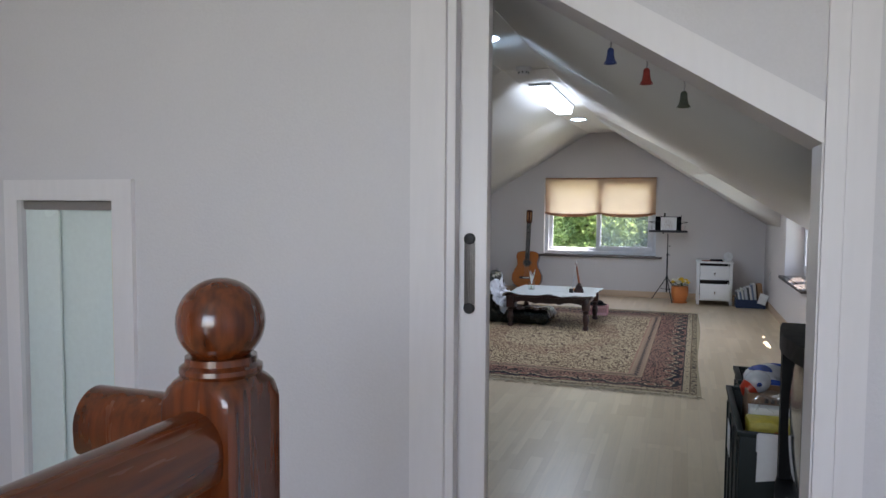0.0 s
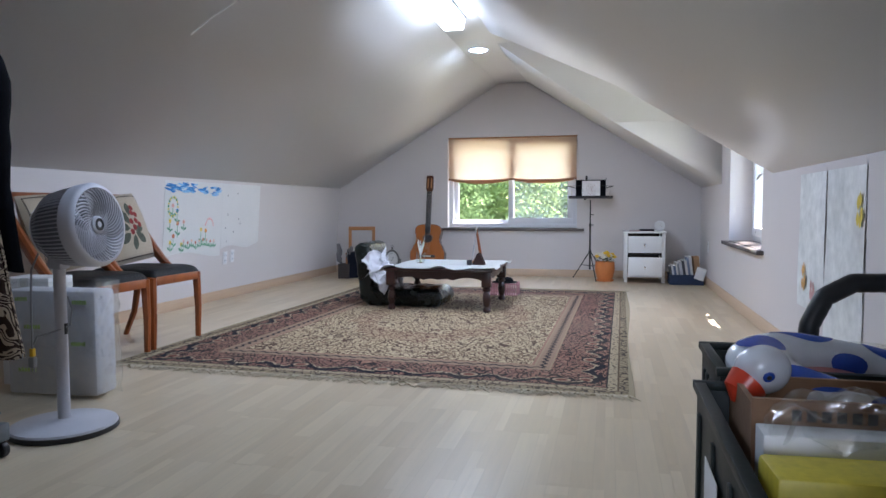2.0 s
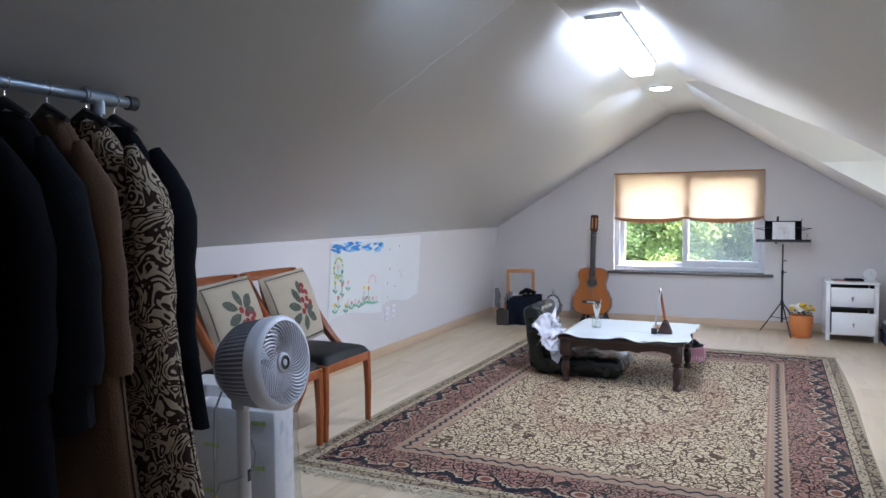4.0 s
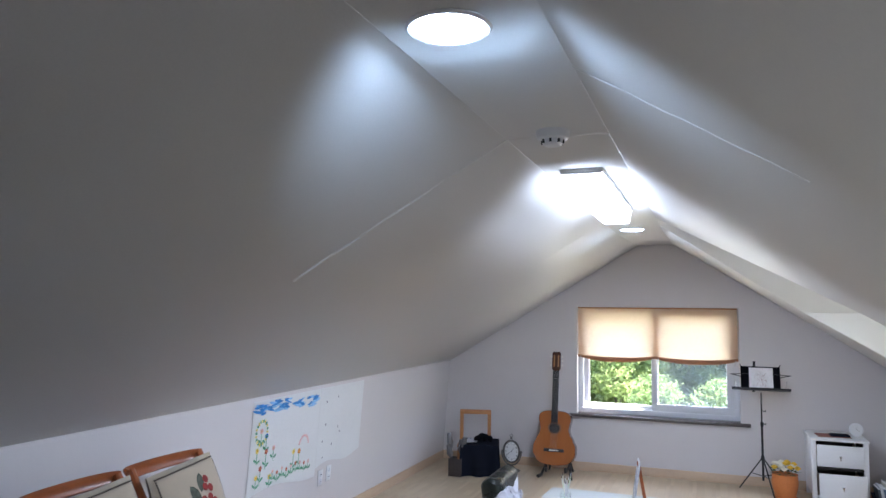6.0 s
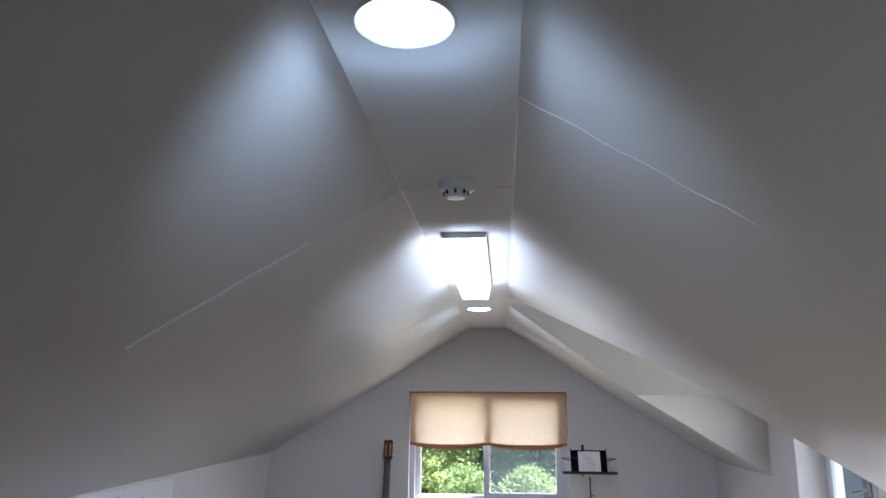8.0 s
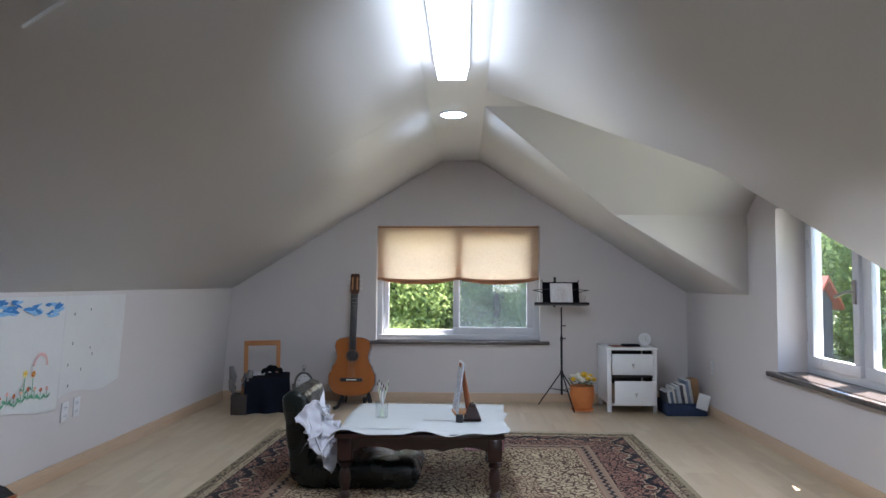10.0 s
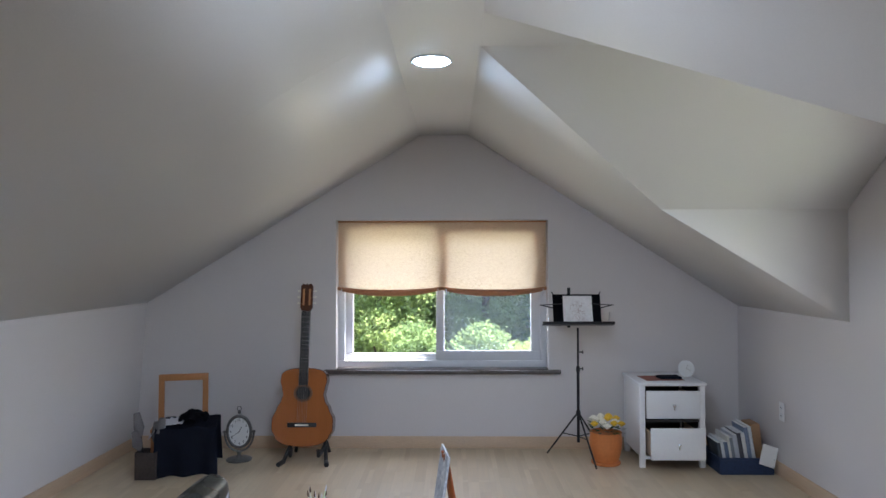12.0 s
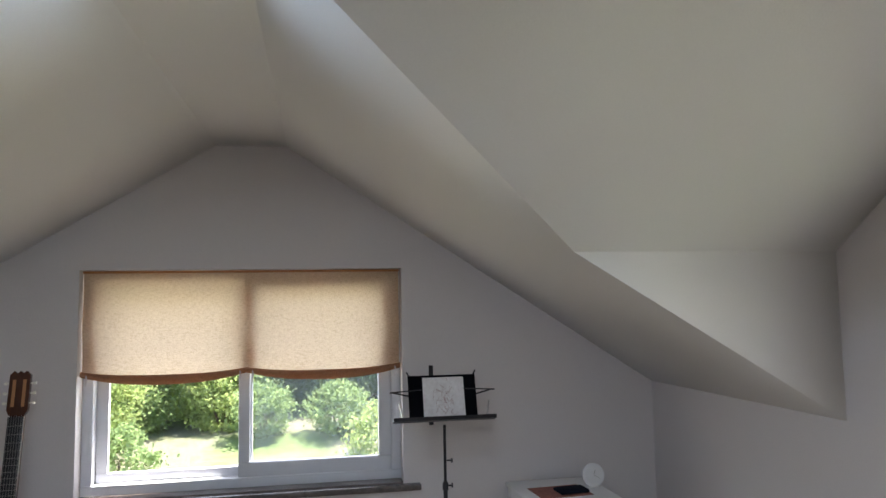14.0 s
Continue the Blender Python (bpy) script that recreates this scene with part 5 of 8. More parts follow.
def music_stand():
    t = thing("music_stand", "black folding music stand holding a pencil sketch", "music stand", pose(0.938, 9.99, 0))
    for a in (142, 288, 35):
        b = B()
        c, s = math.cos(radians(a)), math.sin(radians(a))
        tube(b, [(c * 0.012, s * 0.012, 0.31), (c * 0.245, s * 0.245, 0.006)], 0.006, 8)
        part("leg", b, M["black_metal"], t, "splayed black leg")
        b = B()
        tube(b, [(c * 0.012, s * 0.012, 0.16), (c * 0.125, s * 0.125, 0.165)], 0.004, 6)
        part("brace", b, M["black_metal"], t)
    b = B()
    tube(b, [(0, 0, 0.12), (0, 0, 0.62)], 0.010, 12)
    tube(b, [(0, 0, 0.60), (0, 0, 0.90)], 0.007, 12)
    lathe(b, [(0.014, 0.60), (0.014, 0.63), (0.009, 0.64)], 14)
    lathe(b, [(0.016, 0.30), (0.016, 0.33), (0.01, 0.34)], 14)
    part("pole", b, M["black_metal"], t)
    for z, s in ((0.62, 1), (0.735, 1)):
        b = B()
        tube(b, [(0.008, 0, z), (0.028, -0.004, z)], 0.004, 8)
        lathe(b, [(0.001, 0), (0.011, 0.001), (0.011, 0.006), (0.001, 0.007)], 10, m=pose(0.028, -0.004, z, 0, 90, 0))
        part("knob", b, M["black_metal"], t, "clamp knob")
    desk = pose(0.0, 0.0, 0.922, -17, 0, 0)
    b = B()
    box(b, -0.245, 0.245, -0.045, 0.005, -0.006, 0.0, 0.002, m=desk)
    box(b, -0.245, 0.245, -0.047, -0.043, -0.006, 0.012, m=desk)
    part("ledge", b, M["black_metal"], t, "black metal ledge")
    b = B()
    box(b, -0.165, 0.165, 0.0, 0.004, 0.0, 0.215, 0.001, m=desk)
    part("desk", b, M["cloth_black"], t, "black folder behind the sheet")
    b = B()
    box(b, -0.022, 0.0, 0.004, 0.010, -0.02, 0.265, 0.003, m=desk @ pose(-0.05, 0, 0, 0, 3, 0))
    part("spine", b, M["black_metal"], t)
    for s in (-1, 1):
        for z0, z1, x1 in ((0.02, 0.14, 0.245), (0.14, 0.235, 0.17)):
            b = B()
            tube(b, [(s * 0.09, 0.006, 0.1), (s * x1, 0.006, z1)], 0.004, 6, desk)
            part("arm", b, M["black_metal"], t, "thin folding arm")
        b = B()
        tube(b, [(s * 0.10, -0.01, 0.145), (s * 0.255, -0.012, 0.135)], 0.003, 6, desk)
        part("arm", b, M["black_metal"], t, "thin folding arm")
        b = B()
        tube(b, [(s * 0.20, -0.04, 0.0), (s * 0.215, -0.035, 0.08)], 0.0035, 6, desk)
        part("page_holder", b, M["chrome"], t, "wire page holder")
    sketch = material("pencil_sketch", (0.74, 0.70, 0.69), 0.7, vary=0.10, scale=14, second=(0.80, 0.78, 0.78), bump=0.0)
    b = B()
    box(b, -0.095, 0.105, -0.004, -0.0005, 0.004, 0.203, m=desk)
    single("sketch_sheet", b, sketch, "white sheet with a reddish pencil sketch on the music stand", "drawing", pose(0.938, 9.99, 0))
    b = B()
    rnd = random.Random(5)
    for i in range(60):
        a = rnd.uniform(0, 6.28)
        x, z = 0.005 + rnd.gauss(0, 0.03), 0.10 + rnd.gauss(0, 0.035)
        ln = rnd.uniform(0.01, 0.03)
        box(b, -ln / 2, ln / 2, -0.0050, -0.0044, -0.0006, 0.0006, m=desk @ pose(x, 0, z, 0, math.degrees(a), 0))
    ink = material("red_brown_pencil", (0.42, 0.27, 0.25), 0.8, vary=0.2)
    ob = new("pencil_marks", finish(b, "pencil_marks", ink))
    ob.parent = bpy.data.objects["sketch_sheet"]


music_stand()


def flower_pot():
    t = thing("flower_pot", "terracotta pot of yellow and white artificial roses", "flower pot", pose(1.105, 9.90, 0))
    b = B()
    lathe(b, [(0.001, 0), (0.088, 0.001), (0.096, 0.006), (0.097, 0.018), (0.086, 0.02)], 32)
    part("saucer", b, M["terracotta"], t, "terracotta saucer")
    b = B()
    lathe(b, [(0.001, 0.012), (0.07, 0.013), (0.085, 0.03), (0.103, 0.10), (0.108, 0.15), (0.103, 0.20), (0.106, 0.215), (0.098, 0.216), (0.094, 0.20), (0.001, 0.19)], 36)
    part("pot", b, M["terracotta"], t)
    rnd = random.Random(8)
    b = B()
    for i in range(70):
        a, r = rnd.uniform(0, 6.28), rnd.uniform(0.0, 0.12)
        c = Vector((r * math.cos(a), r * math.sin(a), 0.205 + rnd.uniform(0, 0.06)))
        d = Vector((math.cos(a), math.sin(a), rnd.uniform(-0.3, 0.8))).normalized() * 0.04
        s = d.cross(Vector((0, 0, 1))).normalized() * 0.014
        v = [b.verts.new(q) for q in (c, c + d * 0.5 + s, c + d, c + d * 0.5 - s)]
        b.faces.new(v)
    part("leaves", b, M["leaf"], t, "green leaves")
    for i in range(17):
        a = i * 2.4
        r = 0.115 * math.sqrt((i + 0.5) / 17)
        c = (r * math.cos(a), r * math.sin(a), 0.265 + 0.05 * (1 - r / 0.12) + rnd.uniform(-0.012, 0.02))
        b = B()
        for k in range(3):
            rr = 0.026 - k * 0.006
            q = 7
            ring = []
            for j in range(q * 2):
                an = math.pi * j / q + k
                rad = rr * (1 + 0.14 * math.cos(j * math.pi))
                ring.append(b.verts.new((c[0] + rad * math.cos(an), c[1] + rad * math.sin(an), c[2] + 0.005 * k + 0.006 * (j % 2))))
            low = b.verts.new((c[0], c[1], c[2] - 0.022 + k * 0.006))
            top = b.verts.new((c[0], c[1], c[2] + 0.010 + k * 0.004))
            for j in range(q * 2):
                b.faces.new((ring[j], ring[(j + 1) % (q * 2)], low))
                b.faces.new((ring[j], top, ring[(j + 1) % (q * 2)]))
        part("rose", b, M["petal_yellow"] if i % 5 in (0, 2, 3) and i % 2 == 0 or i in (3, 13) else M["petal_white"], t, "yellow rose" if i % 5 in (0, 2, 3) and i % 2 == 0 or i in (3, 13) else "white rose")


flower_pot()


def drawer_cabinet():
    x0, x1, yf, yb, h = 1.30, 1.745, 9.80, 10.245, 0.556
    t = thing("drawer_cabinet", "white two-drawer bedside cabinet with the lower drawer pulled out", "cabinet", pose((x0 + x1) / 2, yf, 0))
    w, d = (x1 - x0) / 2, yb - yf
    b = B()
    box(b, -w, w, -0.008, d, h - 0.02, h, 0.004)
    part("top", b, M["white_paint"], t)
    for s in (-1, 1):
        for y0_, y1_ in ((0.004, 0.038), (d - 0.04, d - 0.006)):
            b = B()
            a = sorted((s * (w - 0.008), s * (w - 0.045)))
            box(b, a[0], a[1], y0_, y1_, 0, h - 0.02, 0.003)
            part("leg", b, M["white_paint"], t)
        b = B()
        a = sorted((s * (w - 0.012), s * (w - 0.026)))
        box(b, a[0], a[1], 0.038, d - 0.04, 0.07, h - 0.02)
        part("side_panel", b, M["white_paint"], t)
    b = B()
    box(b, -w + 0.026, w - 0.026, d - 0.02, d - 0.008, 0.07, h - 0.02)
    part("back_panel", b, M["white_paint"], t)
    b = B()
    box(b, -w + 0.045, w - 0.045, 0.01, 0.03, 0.055, 0.075)
    part("rail", b, M["white_paint"], t)
    inner = material("drawer_box", (0.45, 0.34, 0.24), 0.5, vary=0.1)
    # dark colour that paints the shade inside, seen through the drawer gap
    dark = material("cabinet_inner_shade", (0.035, 0.030, 0.028), 0.7, vary=0.15)
    b = B()
    box(b, -w + 0.027, w - 0.027, d - 0.032, d - 0.021, 0.076, h - 0.021)
    box(b, -w + 0.0262, -w + 0.032, 0.04, d - 0.041, 0.076, h - 0.021)
    box(b, w - 0.032, w - 0.0262, 0.04, d - 0.041, 0.076, h - 0.021)
    box(b, -w + 0.033, w - 0.033, 0.012, d - 0.04, 0.298, 0.312)
    part("shade_lining", b, dark, t, "dark boards for the shade inside")
    for z0, z1, out in ((0.325, 0.505, -0.006), (0.082, 0.284, -0.105)):
        b = B()
        fw = w - 0.048
        box(b, -fw, fw, out - 0.012, out + 0.006, z0, z1, 0.003)
        dr = part("drawer", b, M["white_paint"], t, "white drawer front")
        b = B()
        box(b, -fw + 0.012, -fw + 0.022, out + 0.006, out + 0.36, z0 + 0.01, z1 - 0.04)
        box(b, fw - 0.022, fw - 0.012, out + 0.006, out + 0.36, z0 + 0.01, z1 - 0.04)
        box(b, -fw + 0.022, fw - 0.022, out + 0.006, out + 0.36, z0 + 0.01, z0 + 0.018)
        part("drawer_box", b, inner, dr, "wooden drawer box")
        b = B()
        zc = (z0 + z1) / 2
        lathe(b, [(0.004, 0), (0.004, 0.014), (0.010, 0.018), (0.010, 0.024), (0.001, 0.027)], 14, m=pose(0, out - 0.012, zc, 90, 0, 0))
        box(b, -0.004, 0.004, out - 0.036, out - 0.030, zc - 0.03, zc + 0.004, 0.002)
        part("knob", b, M["chrome"], dr, "drop metal knob")
    b = B()
    box(b, -0.075, 0.075, -0.05, 0.05, 0, 0.018, 0.008)
    single("tray", b, M["cloth_navy"], "flat dark case lying on the cabinet", "case", pose(1.55, 9.97, h + 0.003, 0, 0, 5))
    mat_ = material("red_mat", (0.30, 0.11, 0.08), 0.8, vary=0.3, scale=30)
    b = B()
    box(b, -0.13, 0.13, -0.10, 0.10, 0, 0.002)
    single("placemat", b, mat_, "thin red-brown mat on the cabinet top", "mat", pose(1.50, 9.99, h + 0.0005, 0, 0, 4))
    t2 = thing("round_alarm_clock", "small round white desk clock on the cabinet", "clock", pose(1.69, 10.04, h))
    rot = pose(0, 0, 0.058, 80, 0, 0)
    b = B()
    lathe(b, [(0.001, -0.012), (0.052, -0.012), (0.056, 0.0), (0.056, 0.012), (0.046, 0.014)], 32, m=rot)
    part("body", b, M["white"], t2)
    b = B()
    lathe(b, [(0.044, 0.0135), (0.043, 0.0145), (0.001, 0.0148)], 32, m=rot)
    part("dial", b, M["paper"], t2)
    for a, ln in ((70, 0.026), (-30, 0.034)):
        b = B()
        box(b, 0, ln, -0.0012, 0.0012, 0.0152, 0.0158, m=rot @ pose(0, 0, 0, 0, 0, a))
        part("clock_hand", b, M["steel"], t2)
    b = B()
    box(b, -0.03, 0.03, -0.015, 0.02, 0, 0.006, 0.002)
    part("foot", b, M["white"], t2)


drawer_cabinet()


def book_basket():
    t = thing("basket", "low navy basket in the corner", "basket", pose(1.945, 9.81, 0))
    navy = material("navy_basket", (0.018, 0.035, 0.085), 0.7, vary=0.3, scale=40, fine=120, bump=0.3)
    b = B()
    box(b, -0.165, 0.165, -0.15, 0.15, 0, 0.01)
    for s in ((-0.17, 0.17, -0.155, -0.147), (-0.17, 0.17, 0.147, 0.155), (-0.17, -0.162, -0.147, 0.147), (0.162, 0.17, -0.147, 0.147)):
        box(b, *s, 0, 0.10, 0.002)
    part("body", b, navy, t)
    b = B()
    for p0, p1 in (((-0.17, -0.155), (0.17, -0.155)), ((0.17, -0.155), (0.17, 0.155)), ((0.17, 0.155), (-0.17, 0.155)), ((-0.17, 0.155), (-0.17, -0.155))):
        tube(b, [(*p0, 0.10), (*p1, 0.10)], 0.008, 8)
    part("rim", b, navy, t, "rolled rim")
    rnd = random.Random(3)
    cols = [(0.05, 0.06, 0.07), (0.55, 0.56, 0.58), (0.10, 0.14, 0.22), (0.62, 0.60, 0.55), (0.20, 0.22, 0.24), (0.45, 0.46, 0.50), (0.05, 0.05, 0.06), (0.60, 0.58, 0.56), (0.16, 0.20, 0.28), (0.50, 0.50, 0.50)]
    x = -0.155
    for i, c in enumerate(cols):
        wd = rnd.uniform(0.014, 0.026)
        h = 0.185 + i * 0.011 + rnd.uniform(-0.02, 0.015)
        bm_ = material("book_cover", c, 0.5, vary=0.15, scale=12)
        o = thing("book", "upright book or folder standing in the navy basket", "book", pose(1.955 + x + wd / 2, 9.79, 0.011, 0, -9, 0), "books in the basket")
        b = B()
        box(b, -wd / 2, wd / 2, -0.10, 0.10, 0, h, 0.0015)
        part("cover", b, bm_, o)
        b = B()
        box(b, -wd / 2 + 0.002, wd / 2 - 0.002, -0.098, 0.098, h + 0.0001, h + 0.0012)
        part("pages", b, M["paper"], o, "white page edges")
        x += wd + 0.003
    card = material("brown_card", (0.36, 0.20, 0.10), 0.7, vary=0.1)
    b = B()
    box(b, -0.03, 0.03, -0.09, 0.06, 0, 0.285, 0.003)
    single("cardboard_file", b, card, "brown cardboard magazine file in the navy basket", "file", pose(2.075, 9.86, 0.011, 0, -6, 0))
    b = B()
    box(b, -0.05, 0.05, -0.004, 0.004, 0, 0.13, 0.002)
    single("notebook", b, M["paper"], "small white notebook leaning on the basket", "notebook", pose(2.06, 9.64, 0.06, -12, 18, 0))


book_basket()


def socket(m, label):
    t = thing("wall_socket", label, "socket", m, "wall sockets")
    b = B()
    box(b, -0.034, 0.034, -0.007, 0.0, -0.058, 0.058, 0.004)
    part("plate", b, M["white"], t)
    for z in (-0.024, 0.024):
        b = B()
        lathe(b, [(0.001, 0.0), (0.018, 0.0), (0.018, 0.001), (0.001, 0.0012)], 18, m=pose(0, -0.0072, z, 90, 0, 0))
        s = part("outlet", b, M["pvc"], t)
        for x in (-0.007, 0.007):
            b = B()
            lathe(b, [(0.001, 0.0), (0.003, 0.0), (0.003, 0.0006), (0.001, 0.0007)], 8, m=pose(x, -0.0084, z, 90, 0, 0))
            part("hole", b, M["black"], s)


socket(pose(left_x(0.37) + 0.001, 7.61, 0.37, 0, 4.3, 0) @ pose(0, 0, 0, 0, 0, 90), "white double wall socket under the painting")
socket(pose(left_x(0.38) + 0.001, 7.73, 0.38, 0, 4.3, 0) @ pose(0, 0, 0, 0, 0, 90), "white narrow wall socket under the painting")
socket(pose(XR - 0.001, 9.61, 0.41, 0, 0, 0) @ pose(0, 0, 0, 0, 0, -90), "white wall socket near the corner")


# ---- chairs, fan and clothes by the knee wall ----
def side_chair(m):
    t = thing("side_chair", "cherry wood chair with a curved back and black leather seat", "chair", m, "chairs along the knee wall")
    # the chair looks along +x
    for s in (-1, 1):
        b = B()
        tube(b, [(0.215, s * 0.225, 0.0), (0.220, s * 0.225, 0.2), (0.215, s * 0.22, 0.42)], [0.017, 0.021, 0.025], 8)
        part("leg", b, M["chair_wood"], t, "tapered front leg")
        b = B()
        pts = [(-0.30, s * 0.20, 0.0), (-0.235, s * 0.205, 0.15), (-0.205, s * 0.21, 0.32), (-0.21, s * 0.215, 0.45)]
        tube(b, pts, [0.016, 0.019, 0.022, 0.022], 8)
        part("leg", b, M["chair_wood"], t, "splayed rear leg")
        b = B()
        pts = []
        for i in range(12):
            u = i / 11
            pts.append((0.05 - 0.30 * u - 0.06 * u * u, s * (0.235 - 0.012 * u), 0.43 + 0.47 * u ** 1.55))
        tube(b, pts, [0.019 + 0.009 * math.sin(math.pi * i / 11) for i in range(12)], 10, flat=1.7)
        part("arm_post", b, M["chair_wood"], t, "sweeping curved side post")
    b = B()
    pts = [(-0.305 - 0.045 * math.cos(radians(a)), 0.235 * math.sin(radians(a)), 0.885) for a in range(-90, 91, 12)]
    tube(b, pts, 0.013, 10, flat=2.6)
    part("top_rail", b, M["chair_wood"], t, "curved top rail")
    b = B()
    box(b, -0.215, 0.225, 0.205, 0.235, 0.375, 0.425, 0.006)
    part("seat_rail", b, M["chair_wood"], t)
    b = B()
    box(b, -0.215, 0.225, -0.235, -0.205, 0.375, 0.425, 0.006)
    part("seat_rail", b, M["chair_wood"], t)
    b = B()
    box(b, 0.205, 0.235, -0.205, 0.205, 0.375, 0.425, 0.006)
    part("seat_rail", b, M["chair_wood"], t)
    b = B()
    box(b, -0.215, -0.19, -0.205, 0.205, 0.375, 0.425, 0.006)
    part("seat_rail", b, M["chair_wood"], t)
    b = B()

    def f(u, v):
        a, q = u * 2 - 1, v * 2 - 1
        e = (1 - a ** 8) * (1 - q ** 8)
        return (0.005 + 0.225 * a, 0.228 * q, 0.424 + 0.05 * max(0, e) ** 0.4)
    sheet(b, 24, 24, f)
    g = [b.verts.new(p) for p in ((-0.215, -0.222, 0.418), (0.225, -0.222, 0.418), (0.225, 0.222, 0.418), (-0.215, 0.222, 0.418))]
    b.faces.new(g)
    part("seat", b, M["leather"], t, "padded black leather seat", sharp=50)
    b = B()
    pts = [(-0.275 - 0.04 * math.cos(radians(a)), 0.22 * math.sin(radians(a)), 0.70) for a in range(-90, 91, 15)]
    tube(b, pts, 0.010, 8, flat=2.0)
    part("back_slat", b, M["chair_wood"], t, "curved back slat")
    return t


chair = side_chair(pose(-1.615, 5.68, 0.0))
copy_thing(chair, pose(-1.605, 5.165, 0.0, 0, 0, 2))

beige = material("woven_beige", (0.46, 0.38, 0.28), 0.9, vary=0.08, scale=12, fine=260, bump=0.3, sheen=0.2)
berry = material("berry_red", (0.26, 0.035, 0.03), 0.9, vary=0.3, scale=60, bump=0.0)
leafg = material("woven_grey_green", (0.085, 0.095, 0.07), 0.9, vary=0.35, scale=60, bump=0.0)
darkb = material("woven_dark_border", (0.045, 0.035, 0.03), 0.9, vary=0.3, scale=60, bump=0.0)


def cushion(m, flip):
    t = thing("cushion", "beige tapestry cushion woven with red cherries and grey leaves", "cushion", m, "cushions on the chairs")
    h = 0.214

    def top(a, q):
        e = max(0.0, (1 - a ** 2) * (1 - q ** 2))
        return 0.004 + 0.070 * e ** 0.45
    b = B()
    for s in (1, -1):
        def f(u, v):
            a, q = u * 2 - 1, v * 2 - 1
            k = 1 - 0.05 * (1 - abs(q)) * abs(a) ** 2
            k2 = 1 - 0.05 * (1 - abs(a)) * abs(q) ** 2
            return (s * top(a, q), h * a * k2, h * q * k)
        sheet(b, 24, 24, f)
    bmesh.ops.remove_doubles(b, verts=b.verts, dist=0.001)
    part("cover", b, beige, t, sharp=80)

    def on(y, z):
        return (top(y / h, z / h) + 0.0016, y, z)
    b = B()
    for k in range(4):
        for i in range(36):
            u = -0.190 + 0.38 * i / 35
            c = [(-0.192, u), (0.192, u), (u, -0.192), (u, 0.192)][k]
            pts = [on(c[0] + dy, c[1] + dz) for dy, dz in ((-0.003, -0.004), (0.003, -0.004), (0.005, 0.004), (-0.004, 0.004))]
            b.faces.new([b.verts.new(p) for p in pts])
    part("border", b, darkb, t, "dark woven border")
    rnd = random.Random(1 + flip)
    sg = -1 if flip else 1
    b = B()
    for cy, cz, an, ln in ((0.0, 0.08, 100, 0.075), (0.05, 0.06, 40, 0.085), (-0.055, 0.055, 150, 0.08), (-0.05, 0.0, 200, 0.08), (-0.02, -0.045, 250, 0.08), (0.045, 0.02, 0, 0.07), (0.02, -0.08, 290, 0.07)):
        d = Vector((math.cos(radians(an)), math.sin(radians(an))))
        q = Vector((-d.y, d.x))
        pts = []
        for u, w in ((-0.5, 0), (-0.25, 0.2), (0.1, 0.26), (0.35, 0.16), (0.5, 0), (0.35, -0.16), (0.1, -0.26), (-0.25, -0.2)):
            p = 1.3 * (Vector((cy, cz)) + d * u * ln + q * w * ln)
            pts.append(on(p.x, sg * p.y))
        b.faces.new([b.verts.new(p) for p in pts])
    part("leaf_motif", b, leafg, t, "grey-green woven leaves")
    b = B()
    for cy, cz in ((0.02, 0.01), (0.045, -0.02), (0.01, -0.02), (0.06, -0.05), (0.035, -0.06), (-0.005, 0.03), (0.065, 0.0), (0.05, -0.085)):
        pts = [on(1.3 * cy + 0.019 * math.cos(2 * math.pi * i / 10), sg * (1.3 * cz + 0.019 * math.sin(2 * math.pi * i / 10))) for i in range(10)]
        pts = [(p[0] + 0.0012, p[1], p[2]) for p in pts]
        b.faces.new([b.verts.new(p) for p in pts])
    part("cherry_motif", b, berry, t, "red woven cherries")


cushion(pose(-1.760, 5.67, 0.694, 0, -18, 0) @ pose(0, 0, 0, 5, 0, 0), True)
cushion(pose(-1.750, 5.155, 0.694, 0, -18, 2) @ pose(0, 0, 0, 4, 0, 0), False)


